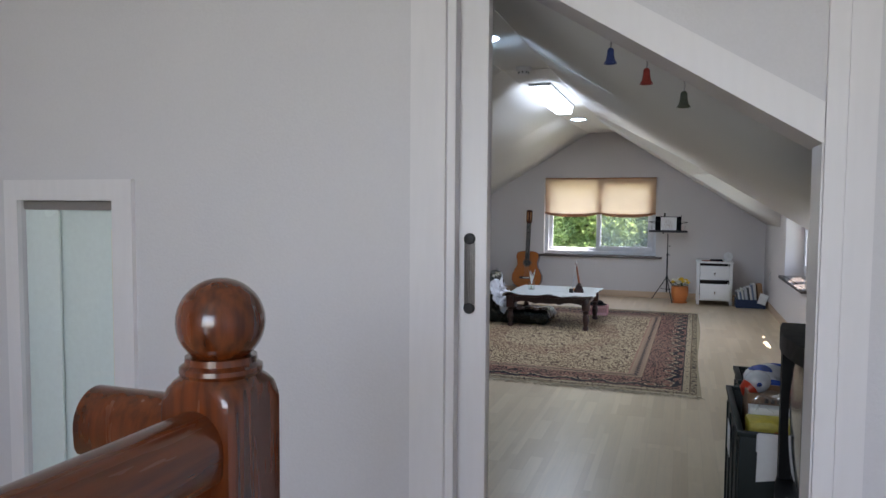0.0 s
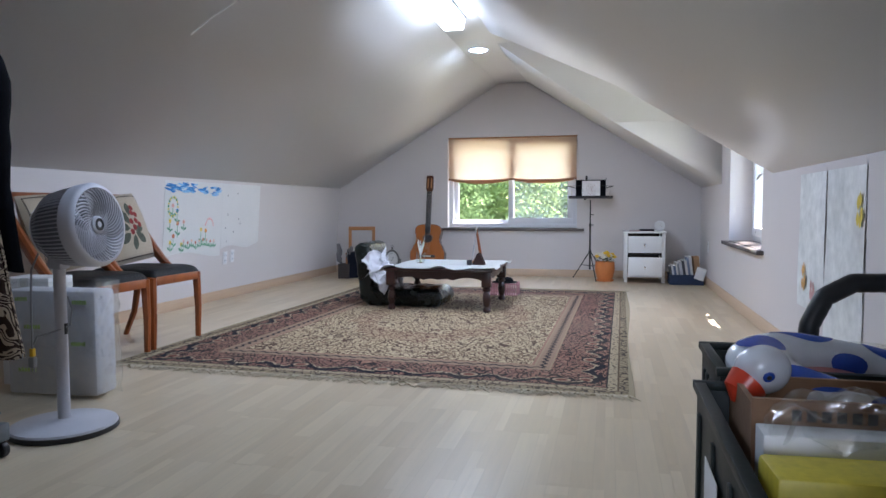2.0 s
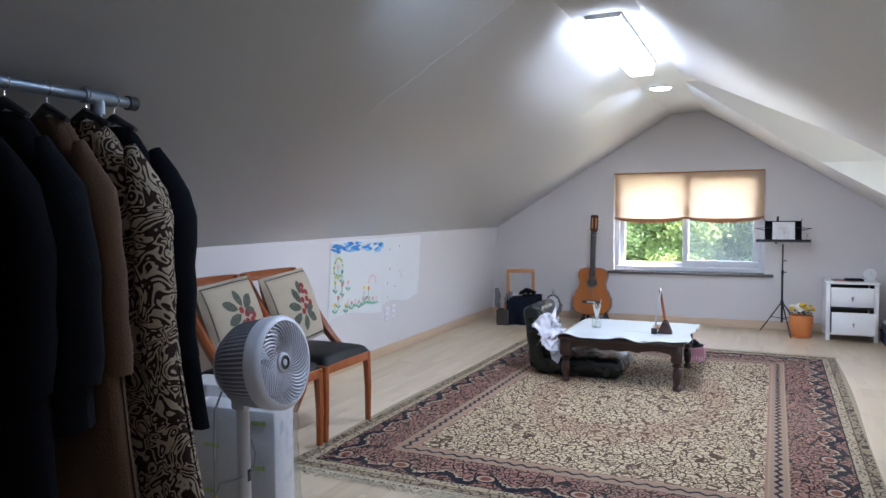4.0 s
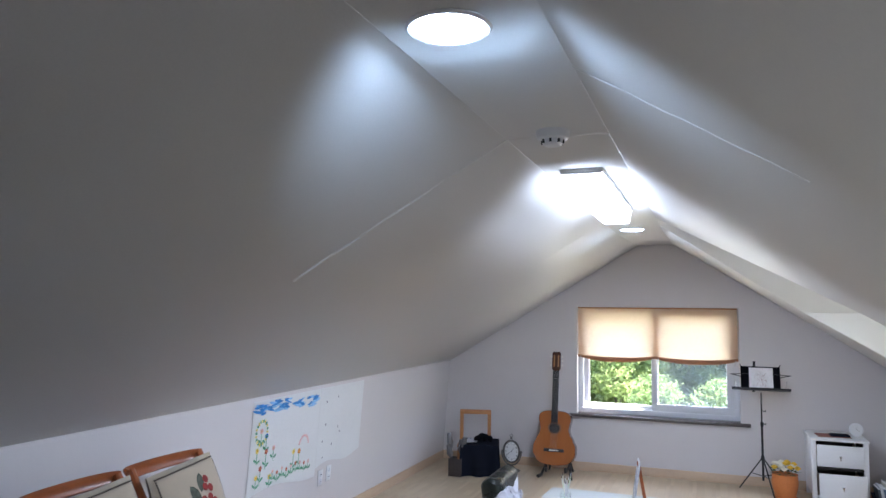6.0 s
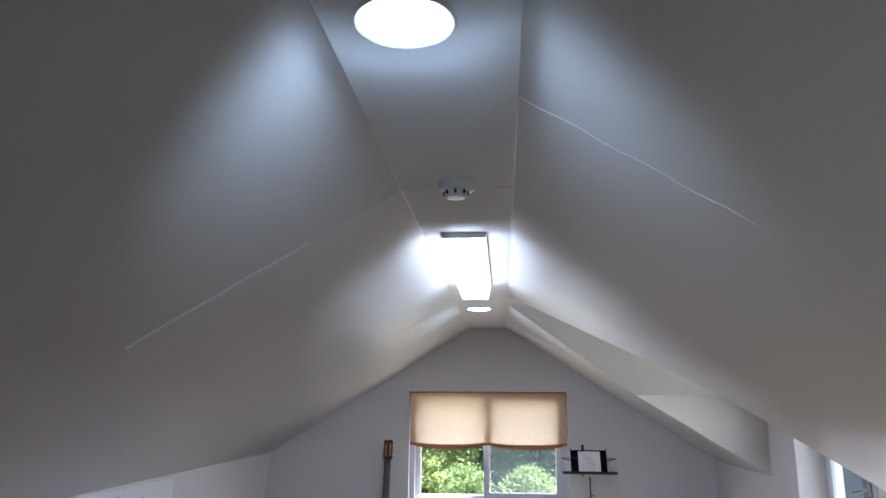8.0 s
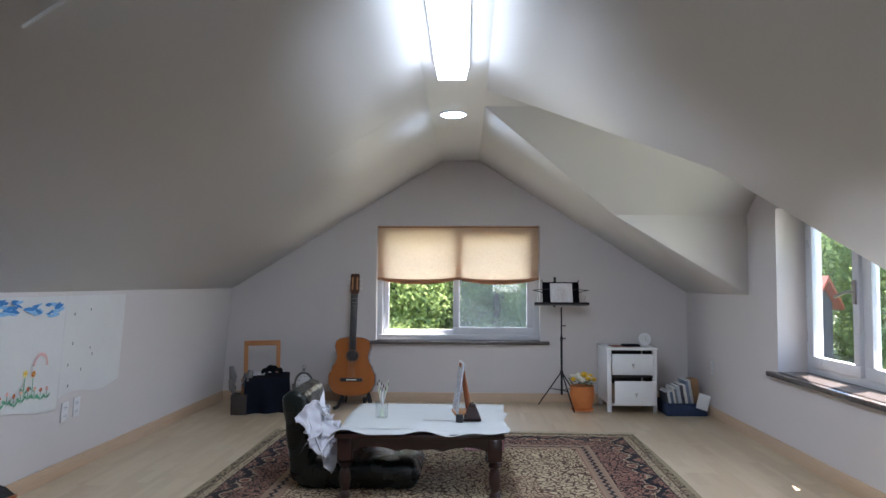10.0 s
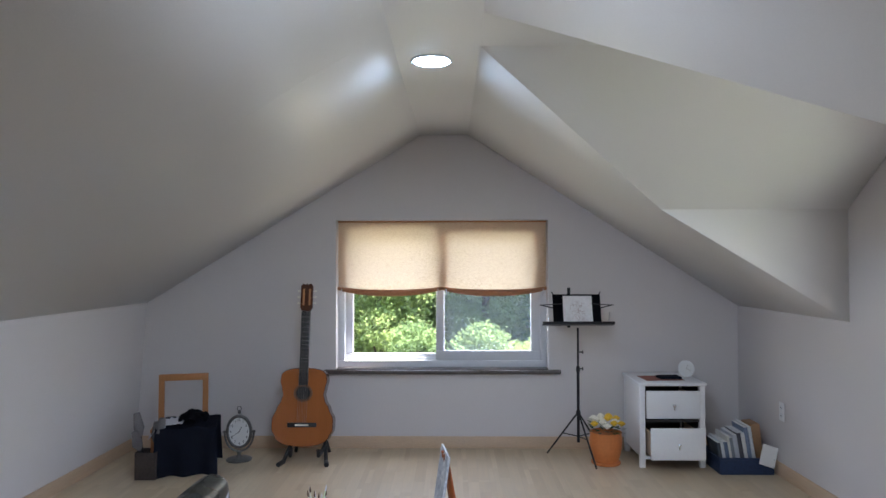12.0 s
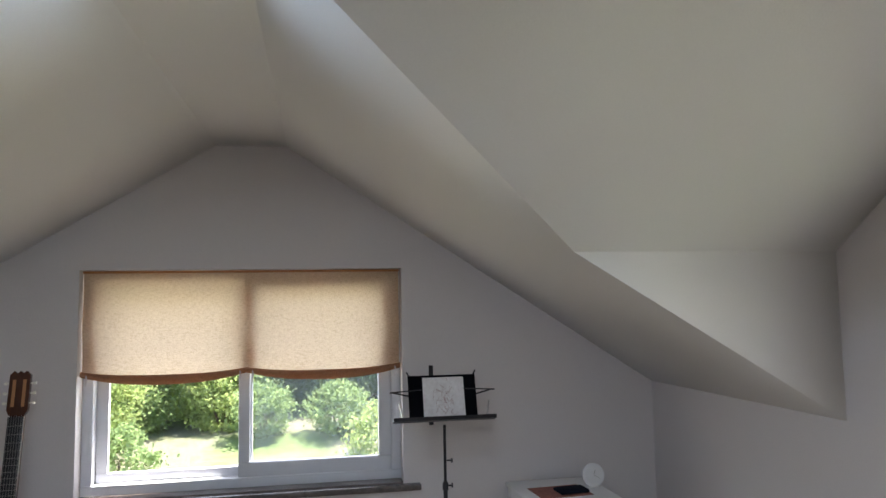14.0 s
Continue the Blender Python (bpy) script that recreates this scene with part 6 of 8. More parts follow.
def fan():
    shell = material("fan_plastic", (0.52, 0.51, 0.55), 0.38, vary=0.04, bump=0.02)
    # darker inner body, its colour standing in for shade between the ribs
    core = material("fan_gap_shade", (0.17, 0.17, 0.19), 0.5, vary=0.06, bump=0.02)
    t = thing("pedestal_fan", "white pedestal fan with a deep round head and spiral grille", "fan", pose(-0.822, 4.135, 0))
    b = B()
    lathe(b, [(0.001, 0.0), (0.182, 0.0), (0.187, 0.004), (0.187, 0.018), (0.178, 0.0195)], 48)
    part("base_foot", b, M["black"], t, "black rubber underside")
    b = B()
    lathe(b, [(0.176, 0.0185), (0.184, 0.020), (0.180, 0.028), (0.15, 0.034), (0.04, 0.040), (0.026, 0.046), (0.001, 0.047)], 56)
    part("base", b, shell, t, "round white base")
    b = B()
    lathe(b, [(0.022, 0.045), (0.021, 0.60), (0.024, 0.615), (0.024, 0.63)], 24)
    part("pole", b, shell, t, "white pole")
    b = B()
    box(b, 0.018, 0.0235, -0.007, 0.007, 0.36, 0.40, 0.001)
    part("label_plate", b, M["black"], t, "small dark label")
    hd = pose(0.062, 0.02, 0.755, 0, 84, 4)     # local +z of the head looks along +x
    b = B()
    pr = [(0.130, 0.036), (0.143, 0.038), (0.151, 0.042), (0.154, 0.085), (0.148, 0.097), (0.136, 0.10), (0.131, 0.094), (0.126, 0.06), (0.12, 0.038)]
    lathe(b, pr, 64, m=hd)
    for fc in [q for q in b.faces if len(q.verts) > 4]:
        b.faces.remove(fc)
    lathe(b, [(0.001, -0.126), (0.07, -0.124), (0.098, -0.112), (0.094, -0.104), (0.001, -0.116)], 48, m=hd)
    h = part("head", b, shell, t, "white fan housing", sharp=50)
    for i in range(40):
        a = 2 * math.pi * i / 40
        b = B()
        pts = []
        for k in range(7):
            r = 0.030 + 0.103 * k / 6
            an = a + 0.85 * (k / 6) ** 1.3
            pts.append((r * math.cos(an), r * math.sin(an), 0.098 - 0.016 * (1 - k / 6) ** 2))
        tube(b, pts, 0.0022, 5, hd, flat=1.6)
        part("grille_rib", b, shell, h)
    b = B()
    lathe(b, [(0.001, -0.118), (0.069, -0.116), (0.109, -0.095), (0.1285, -0.058), (0.1365, 0.0), (0.139, 0.036), (0.12, 0.037), (0.001, 0.02)], 48, m=hd)
    part("gap_shade_body", b, core, h, "dark inner body for the shade between ribs", sharp=50)
    for i in range(60):
        a = 2 * math.pi * i / 60
        b = B()
        c, s = math.cos(a), math.sin(a)
        tube(b, [(0.095 * c, 0.095 * s, -0.108), (0.132 * c, 0.132 * s, -0.060), (0.1405 * c, 0.1405 * s, -0.01), (0.146 * c, 0.146 * s, 0.045)], 0.0034, 4, hd)
        part("side_rib", b, shell, h)
    b = B()
    lathe(b, [(0.001, 0.080), (0.032, 0.080), (0.032, 0.092), (0.026, 0.096), (0.001, 0.097)], 28, m=hd)
    part("hub", b, shell, h, "white hub")
    b = B()
    lathe(b, [(0.023, 0.0965), (0.023, 0.0985), (0.018, 0.099), (0.018, 0.0966)], 28, m=hd)
    part("hub_ring", b, M["black"], h, "dark ring on the hub")
    for i in range(5):
        a = 2 * math.pi * i / 5
        b = B()

        def f(u, v):
            r = 0.03 + 0.085 * u
            an = a + (v - 0.5) * 0.9 + u * 0.3
            return hd @ Vector((r * math.cos(an), r * math.sin(an), 0.045 + 0.03 * (v - 0.5)))
        sheet(b, 6, 6, f, 0.002)
        part("blade", b, shell, h)
    b = B()
    box(b, -0.03, 0.03, -0.028, 0.028, 0.60, 0.66, 0.012)
    part("neck", b, shell, t, "tilting neck")
    wire = material("grey_cable", (0.30, 0.30, 0.31), 0.5)
    b = B()
    pts = [(-0.06, -0.03, 0.66), (-0.075, -0.05, 0.60), (-0.072, -0.06, 0.48), (-0.07, -0.062, 0.36), (-0.068, -0.065, 0.31)]
    tube(b, pts, 0.0035, 6)
    tube(b, [(-0.062, -0.065, 0.33), (-0.05, -0.06, 0.36), (0.0, -0.03, 0.375), (0.03, 0.01, 0.39), (0.032, 0.02, 0.45), (0.024, 0.01, 0.50)], 0.0035, 6)
    part("cable", b, wire, t, "hanging grey cable")
    b = B()
    box(b, -0.076, -0.06, -0.073, -0.057, 0.285, 0.315, 0.003)
    part("cable_tie", b, M["petal_yellow"], t, "yellow cable tie")
    b = B()
    box(b, -0.082, -0.056, -0.075, -0.055, 0.245, 0.283, 0.006)
    tube(b, [(-0.076, -0.065, 0.247), (-0.076, -0.065, 0.228)], 0.0025, 6)
    tube(b, [(-0.062, -0.065, 0.247), (-0.062, -0.065, 0.228)], 0.0025, 6)
    part("plug", b, wire, t, "grey mains plug")


fan()


def package():
    t = thing("wrapped_package", "flat white package in clear plastic with green print", "package", pose(-1.19, 4.56, 0, 0, 0, 4))
    b = B()
    box(b, -0.23, 0.20, -0.07, 0.07, 0.012, 0.47, 0.015)
    part("foam_block", b, M["cloth_white"], t, "white foam inside")
    green = material("green_print", (0.35, 0.52, 0.12), 0.5, vary=0.3, scale=60)
    for x, z, w in ((-0.13, 0.12, 0.09), (-0.1, 0.31, 0.08), (0.12, 0.24, 0.07), (0.13, 0.42, 0.07), (-0.15, 0.43, 0.06)):
        b = B()
        for k in range(6):
            xx = x - w / 2 + w * k / 6
            box(b, xx, xx + w / 6 * 0.7, -0.0745, -0.0725, z - 0.008, z + 0.008 + 0.002 * (k % 2))
        part("print", b, green, t, "green printed bar")
    b = B()

    def f(u, v):
        a = u * 2 * math.pi
        c, s = math.cos(a), math.sin(a)
        k = 0.35
        x = math.copysign(abs(c) ** k, c) * 0.235
        y = math.copysign(abs(s) ** k, s) * 0.083
        nz = noise.noise_vector(Vector((x * 14, y * 14, v * 9))) * 0.012
        return Vector((x, y, 0.004 + 0.505 * v)) + Vector((nz.x, nz.y * 0.6, nz.z * (0 if v in (0, 1) else 1)))
    sheet(b, 64, 24, f)
    w = part("plastic_wrap", b, M["film"], t, "crumpled clear plastic wrap", sharp=70)
    w.visible_shadow = False
    carton_ = thing("cardboard_carton", "small pale carton behind the package", "box", pose(-1.50, 4.74, 0, 0, 0, 8))
    b = B()
    box(b, -0.12, 0.12, -0.09, 0.09, 0, 0.50, 0.003)
    part("carton", b, M["white_paint"], carton_)
    b = B()
    box(b, -0.02, 0.02, -0.0915, -0.0902, 0.0, 0.50)
    part("tape", b, M["film"], carton_, "clear tape")


package()


# clothes rack
def pattern_cloth():
    m = material("zebra_tapestry", (0.030, 0.016, 0.012), 0.9, vary=0.1, fine=220, bump=0.3, spec=0.08)
    nt = m.node_tree
    n, l = nt.nodes, nt.links
    tc = n.new("ShaderNodeTexCoord")
    nz = n.new("ShaderNodeTexNoise")
    nz.inputs["Scale"].default_value, nz.inputs["Detail"].default_value, nz.inputs["Distortion"].default_value = 10.0, 1.5, 1.8
    l.new(tc.outputs["Object"], nz.inputs["Vector"])
    mu, w = n.new("ShaderNodeMath"), n.new("ShaderNodeMath")
    mu.operation, w.operation = "MULTIPLY", "PINGPONG"
    mu.inputs[1].default_value, w.inputs[1].default_value = 17.0, 1.0
    l.new(nz.outputs["Fac"], mu.inputs[0])
    l.new(mu.outputs[0], w.inputs[0])
    rp = n.new("ShaderNodeValToRGB")
    rp.color_ramp.elements[0].position, rp.color_ramp.elements[0].color = 0.48, (0.030, 0.016, 0.012, 1)
    rp.color_ramp.elements[1].position, rp.color_ramp.elements[1].color = 0.56, (0.34, 0.265, 0.19, 1)
    l.new(w.outputs[0], rp.inputs[0])
    l.new(rp.outputs[0], n["Principled BSDF"].inputs["Base Color"])
    return m


def tweed(name, base, dot):
    m = material(name, base, 0.9, vary=0.2, fine=200, bump=0.3, sheen=0.05, spec=0.08)
    nt = m.node_tree
    n, l = nt.nodes, nt.links
    tc = n.new("ShaderNodeTexCoord")
    v = n.new("ShaderNodeTexVoronoi")
    v.inputs["Scale"].default_value = 95
    l.new(tc.outputs["Object"], v.inputs["Vector"])
    rp = n.new("ShaderNodeValToRGB")
    rp.color_ramp.elements[0].position, rp.color_ramp.elements[0].color = 0.22, (*dot, 1)
    rp.color_ramp.elements[1].position, rp.color_ramp.elements[1].color = 0.34, (*base, 1)
    l.new(v.outputs["Distance"], rp.inputs[0])
    l.new(rp.outputs[0], n["Principled BSDF"].inputs["Base Color"])
    return m


M["zebra"] = pattern_cloth()
M["tweed"] = tweed("maroon_tweed", (0.028, 0.012, 0.018), (0.14, 0.09, 0.10))
M["cloth_blue"] = material("navy_denim", (0.012, 0.017, 0.035), 0.9, vary=0.3, fine=220, bump=0.2, spec=0.08)
RX, RZ = -1.095, 1.603


def coat(y, mat, zb, label, w=0.225, th=0.055, seed=0, dx=0.0, sleeve=0.62, flare=0.07):
    t = thing("coat", label, "coat", pose(RX + dx, y, 0, 0, 0, (seed * 37 % 11) - 5), "clothes on the rack")
    zt = RZ - 0.085
    b = B()

    def f(u, v):
        a = u * 2 * math.pi
        z = zt + (zb - zt) * v
        d = zt - z
        hw = 0.055 + (w - 0.055) * min(1, d / 0.26) ** 0.8 + flare * max(0, d - 0.2) ** 1.2
        t_ = 0.035 + (th - 0.035) * min(1, d / 0.12) + 0.012 * max(0, d - 0.3)
        k = 0.75
        c, s = math.cos(a), math.sin(a)
        fold = 0.010 * math.sin(u * 26 + seed) * min(1, max(0, d - 0.2) * 2) + 0.008 * noise.noise(Vector((u * 8, v * 5, seed)))
        return (math.copysign(abs(c) ** k, c) * (hw + fold * 0.6), math.copysign(abs(s) ** k, s) * (t_ + fold), z - 0.012 * math.sin(a * 2 + seed) * v)
    sheet(b, 48, 36, f)
    part("body", b, mat, t, sharp=80)
    for s in (-1, 1):
        b = B()
        pts, rad = [], []
        L = min(sleeve, zt - 0.06 - zb)
        for i in range(10):
            u = i / 9
            pts.append((s * (w - 0.075 + 0.095 * math.sin(min(1.57, u * 3.4))), -0.012 + 0.01 * math.sin(u * 5 + seed), zt - 0.075 - L * u))
            rad.append((0.058 - 0.008 * u + 0.004 * math.sin(i * 2.1 + seed)) * min(1.0, 0.3 + u * 3.2))
        tube(b, pts, rad, 14, flat=0.75)
        part("sleeve", b, mat, t, sharp=80)
    b = B()
    tube(b, [(-0.09, 0, zt - 0.01), (0, 0, zt + 0.03), (0.09, 0, zt - 0.01)], [0.008, 0.016, 0.008], 8)
    part("hanger", b, M["black"], t, "black plastic hanger")
    b = B()
    pts = [(0, 0, zt + 0.03), (0, 0, zt + 0.06)] + [(0.022 * math.cos(radians(a)), 0, RZ + 0.0 + 0.022 * math.sin(radians(a))) for a in range(-60, 200, 20)]
    tube(b, pts, 0.002, 6)
    part("hook", b, M["chrome"], t, "wire hook")


coat(3.90, M["cloth_black"], 0.62, "black wool coat hanging at the rack's end", seed=1, w=0.245, flare=0.14)
coat(3.775, M["zebra"], 0.36, "cream and brown swirl-patterned knitted coat", seed=2, w=0.24, dx=0.03, flare=0.17)
coat(3.66, M["cloth_tan"], 0.30, "long camel wool coat on the rack", seed=3, w=0.225, dx=0.02, flare=0.12)
coat(3.54, M["cloth_grey"], 0.70, "dark grey wool jacket on a hanger", seed=4, w=0.24, dx=0.02)
coat(3.42, M["cloth_black"], 0.55, "plain black wool jacket on a hanger", seed=5, w=0.23)
coat(3.29, M["tweed"], 0.62, "maroon flecked tweed jacket on a hanger", seed=6, w=0.245, dx=0.01)
coat(3.16, M["cloth_grey"], 0.60, "charcoal wool jacket on a hanger", seed=7, w=0.24)
coat(3.03, M["cloth_blue"], 0.50, "dark navy jacket on a hanger", seed=8, w=0.24)
coat(2.90, M["cloth_grey"], 0.55, "dark grey coat on a hanger", seed=9, w=0.23)
coat(2.76, M["cloth_black"], 0.45, "long black coat on a hanger", seed=10, w=0.23)


def clothes_rack():
    gr = material("grey_blue_tube", (0.20, 0.23, 0.26), 0.35, 0.6, vary=0.15, scale=12)
    t = thing("clothes_rack", "grey metal clothes rack on casters with a wire shelf", "clothes rack", pose(RX, 0, 0))
    b = B()
    tube(b, [(0, 2.45, RZ), (0, 3.965, RZ)], 0.017, 14)
    part("rail", b, gr, t, "round grey rail")
    for y in (3.967, 2.45):
        b = B()
        tube(b, [(0, y - 0.018, RZ), (0, y + 0.012, RZ)], 0.023, 16)
        part("end_cap", b, M["black"], t, "dark ribbed end cap")
    for y in (3.84, 2.58):
        b = B()
        tube(b, [(0, y, 0.09), (0, y, RZ)], 0.013, 12)
        part("upright", b, gr, t)
        b = B()
        tube(b, [(0, y, RZ - 0.05), (0, y, RZ)], 0.021, 14)
        tube(b, [(0, y - 0.05, RZ), (0, y + 0.05, RZ)], 0.0225, 14)
        part("joint", b, gr, t, "T joint")
        b = B()
        tube(b, [(-0.25, y, 0.09), (0.29, y, 0.09)], 0.012, 10)
        part("cross_bar", b, gr, t)
        for x in (-0.25, 0.29):
            b = B()
            box(b, x - 0.018, x + 0.018, y - 0.02, y + 0.02, 0.055, 0.115, 0.005)
            c = part("caster", b, gr, t, "caster bracket")
            b = B()
            lathe(b, [(0.001, -0.012), (0.024, -0.012), (0.027, -0.008), (0.027, 0.008), (0.024, 0.012), (0.001, 0.012)], 20, m=pose(x, y, 0.027, 90, 0, 0))
            part("wheel", b, M["black"], c, "black wheel")
    for x in (-0.25, 0.29):
        b = B()
        tube(b, [(x, 2.58, 0.10), (x, 3.84, 0.10)], 0.007, 8)
        tube(b, [(x, 2.58, 0.15), (x, 3.84, 0.15)], 0.004, 8)
        part("side_wire", b, gr, t)
    for i in range(34):
        y = 2.6 + i * 0.0368
        b = B()
        tube(b, [(-0.25, y, 0.15), (-0.25, y, 0.103), (0.29, y, 0.103), (0.29, y, 0.15)], 0.003, 6)
        part("shelf_wire", b, M["steel"], t)


clothes_rack()


def fabric_bin(y0_, y1_, label):
    g = material("dark_green_fabric", (0.006, 0.020, 0.018), 0.8, vary=0.25, fine=200, bump=0.2, spec=0.1)
    t = thing("storage_bin", label, "storage bin", pose(RX, 0, 0.108))
    b = B()
    for s in ((-0.235, 0.275, y0_, y0_ + 0.006), (-0.235, 0.275, y1_ - 0.006, y1_), (-0.235, -0.229, y0_ + 0.006, y1_ - 0.006), (0.269, 0.275, y0_ + 0.006, y1_ - 0.006)):
        box(b, *s, 0.0, 0.25, 0.002)
    box(b, -0.229, 0.269, y0_ + 0.006, y1_ - 0.006, 0, 0.006)
    part("body", b, g, t)
    rnd = random.Random(int(y0_ * 100))
    for i in range(7):
        c = [(0.35, 0.33, 0.30), (0.03, 0.03, 0.035), (0.20, 0.02, 0.03), (0.05, 0.07, 0.10)][i % 4]
        o = material("bin_content", c, 0.6)
        b = B()
        y = y0_ + 0.05 + (y1_ - y0_ - 0.1) * i / 6.5
        box(b, -0.02 + rnd.uniform(-0.05, 0.02), 0.24, y - 0.014, y + 0.014, 0.008, 0.26 + rnd.uniform(-0.03, 0.05), 0.004)
        single("folded_item", b, o, "small folded item standing in the green bin", "folded item", pose(RX, 0, 0.108), "items in the green bins")


fabric_bin(3.22, 3.80, "dark green fabric storage bin on the rack's shelf")
fabric_bin(2.62, 3.18, "second dark green fabric storage bin on the rack's shelf")


# ---- drawings on the walls ----
def painting():
    t = thing("childs_painting", "large paper painting of blue sky and bright flowers", "painting", Matrix())
    b = B()

    def f(u, v):
        y = 6.70 + 0.82 * u
        z0 = 0.43 + 0.03 * math.sin(u * 5)
        z = 1.035 - (1.035 - z0) * v
        return (left_x(z) + 0.003 + 0.004 * abs(math.sin(u * 6 + v * 3)) * v, y, z)
    sheet(b, 24, 16, f, 0.0008)
    part("sheet", b, M["paper"], t, "white painted sheet")
    b = B()

    def g(u, v):
        y = 7.522 + 0.68 * u
        z0 = 0.455 + 0.02 * math.sin(u * 7) + 0.02 * u
        z = 1.035 - (1.035 - z0) * v
        return (left_x(z) + 0.003 + 0.003 * abs(math.sin(u * 5 + v * 2)) * v, y, z)
    sheet(b, 24, 16, g, 0.0008)
    part("sheet", b, M["paper"], t, "white sheet with small ink marks")
    rnd = random.Random(12)
    pal = {"blue": (0.05, 0.24, 0.58), "pale_blue": (0.26, 0.52, 0.78), "red": (0.68, 0.16, 0.14), "pink": (0.80, 0.45, 0.44), "yellow": (0.85, 0.66, 0.16), "green": (0.16, 0.42, 0.27), "orange": (0.80, 0.28, 0.05), "ink": (0.10, 0.09, 0.12)}
    mats = {k: material("poster_paint_" + k, c, 0.8, vary=0.25, scale=40, bump=0.05) for k, c in pal.items()}
    strokes = {k: B() for k in pal}
    lift = [0.010]

    def dab(y, z, ry, rz, color, ang=0.0, n=10):
        bm = strokes[color]
        lift[0] += 0.000012
        pts = []
        for i in range(n):
            a = 2 * math.pi * i / n
            r = 1 + rnd.uniform(-0.22, 0.22)
            u, w = ry * r * math.cos(a), rz * r * math.sin(a)
            yy, zz = y + u * math.cos(ang) - w * math.sin(ang), z + u * math.sin(ang) + w * math.cos(ang)
            pts.append((left_x(zz) + lift[0], yy, zz))
        bm.faces.new([bm.verts.new(p) for p in pts])
    for i in range(46):
        y = 6.73 + rnd.random() * 0.74
        z = 0.985 + rnd.uniform(-0.035, 0.032) - 0.02 * (y > 7.25)
        dab(y, z, rnd.uniform(0.025, 0.06), rnd.uniform(0.005, 0.012), "pale_blue" if i % 3 else "blue", rnd.uniform(-0.3, 0.3))
    for i in range(14):
        dab(6.74 + rnd.random() * 0.7, 0.975 + rnd.uniform(-0.03, 0.03), 0.03, 0.01, "blue", rnd.uniform(-0.4, 0.4))

    def flower(y, z, h, color, big=0.0145):
        dab(y, z - h / 2, 0.004, h / 2, "green")
        dab(y + 0.02, z - h * 0.7, 0.018, 0.008, "green", 0.6)
        dab(y - 0.02, z - h * 0.6, 0.018, 0.008, "green", -0.6)
        for k in range(5):
            a = k * 1.256
            dab(y + big * 0.7 * math.cos(a), z + big * 0.7 * math.sin(a), big * 0.6, big * 0.55, color)
        dab(y, z, big * 0.35, big * 0.35, "yellow" if color != "yellow" else "orange")
    for y, z, h, c in ((6.80, 0.84, 0.10, "pink"), (6.86, 0.80, 0.12, "blue"), (6.77, 0.72, 0.10, "yellow"), (6.87, 0.70, 0.12, "red"), (6.95, 0.71, 0.08, "pink"), (6.82, 0.60, 0.10, "red"), (7.20, 0.64, 0.14, "yellow"), (7.27, 0.63, 0.12, "orange"), (6.78, 0.55, 0.08, "yellow"), (6.93, 0.53, 0.07, "yellow")):
        flower(y, z, h, c)
    for i in range(9):
        flower(6.96 + i * 0.055, 0.545 + rnd.uniform(-0.01, 0.02), 0.06, ("pink", "red", "pink", "red")[i % 4], 0.010)
    for i in range(14):
        a = radians(10 + i * 12)
        dab(7.32 + 0.06 * math.cos(a), 0.66 + 0.07 * math.sin(a), 0.01, 0.006, "pink", a)
    for i in range(22):
        a = radians(i * 16)
        dab(6.80 + 0.06 * math.cos(a), 0.83 + 0.075 * math.sin(a), 0.012, 0.008, "green" if i % 2 else "yellow", a)
    for y, z in ((7.60, 0.93), (7.77, 0.95), (7.61, 0.76), (7.80, 0.72), (7.58, 0.64), (7.60, 0.52), (7.83, 0.68), (7.72, 0.60)):
        dab(y, z, 0.005, 0.010, "ink")
    for k, bm in strokes.items():
        tagged(part("paint_" + k, bm, mats[k], t, k.replace("_", " ") + " brush dabs"), kind="stuff")


painting()


def wall_sketch():
    pm = material("washed_paper", (0.66, 0.68, 0.67), 0.75, vary=0.14, scale=3.2, fine=18, second=(0.76, 0.77, 0.76), bump=0.08)
    t = thing("wall_drawing", "faded grey-washed paper drawing taped to the low wall", "drawing", Matrix())
    for y0_, y1_, zb in ((5.62, 6.08, 0.30), (5.09, 5.60, 0.16)):
        b = B()

        def f(u, v):
            y, z = y0_ + (y1_ - y0_) * u, 0.995 - (0.995 - zb) * v
            return (XR - 0.004 - 0.006 * abs(math.sin(u * 5 + v * 4)) * v, y, z)
        sheet(b, 16, 16, f, 0.0008)
        part("sheet", b, pm, t, "creased washed sheet")
    for nm, c, y, z in (("yellow", (0.72, 0.55, 0.10), 5.14, 0.80), ("pink", (0.62, 0.35, 0.33), 5.78, 0.42), ("orange", (0.70, 0.40, 0.15), 5.95, 0.45)):
        b = B()
        rnd = random.Random(len(nm))
        for i in range(6):
            yy, zz = y + rnd.uniform(-0.03, 0.03), z + rnd.uniform(-0.06, 0.06)
            b.faces.new([b.verts.new((XR - 0.0125 - i * 0.0002, yy + 0.018 * math.cos(k * 0.785) * rnd.uniform(0.7, 1.2), zz + 0.03 * math.sin(k * 0.785) * rnd.uniform(0.7, 1.2))) for k in range(8)])
        part("paint_" + nm, b, material("wash_" + nm, c, 0.8, vary=0.2), t, nm + " paint stain")


wall_sketch()


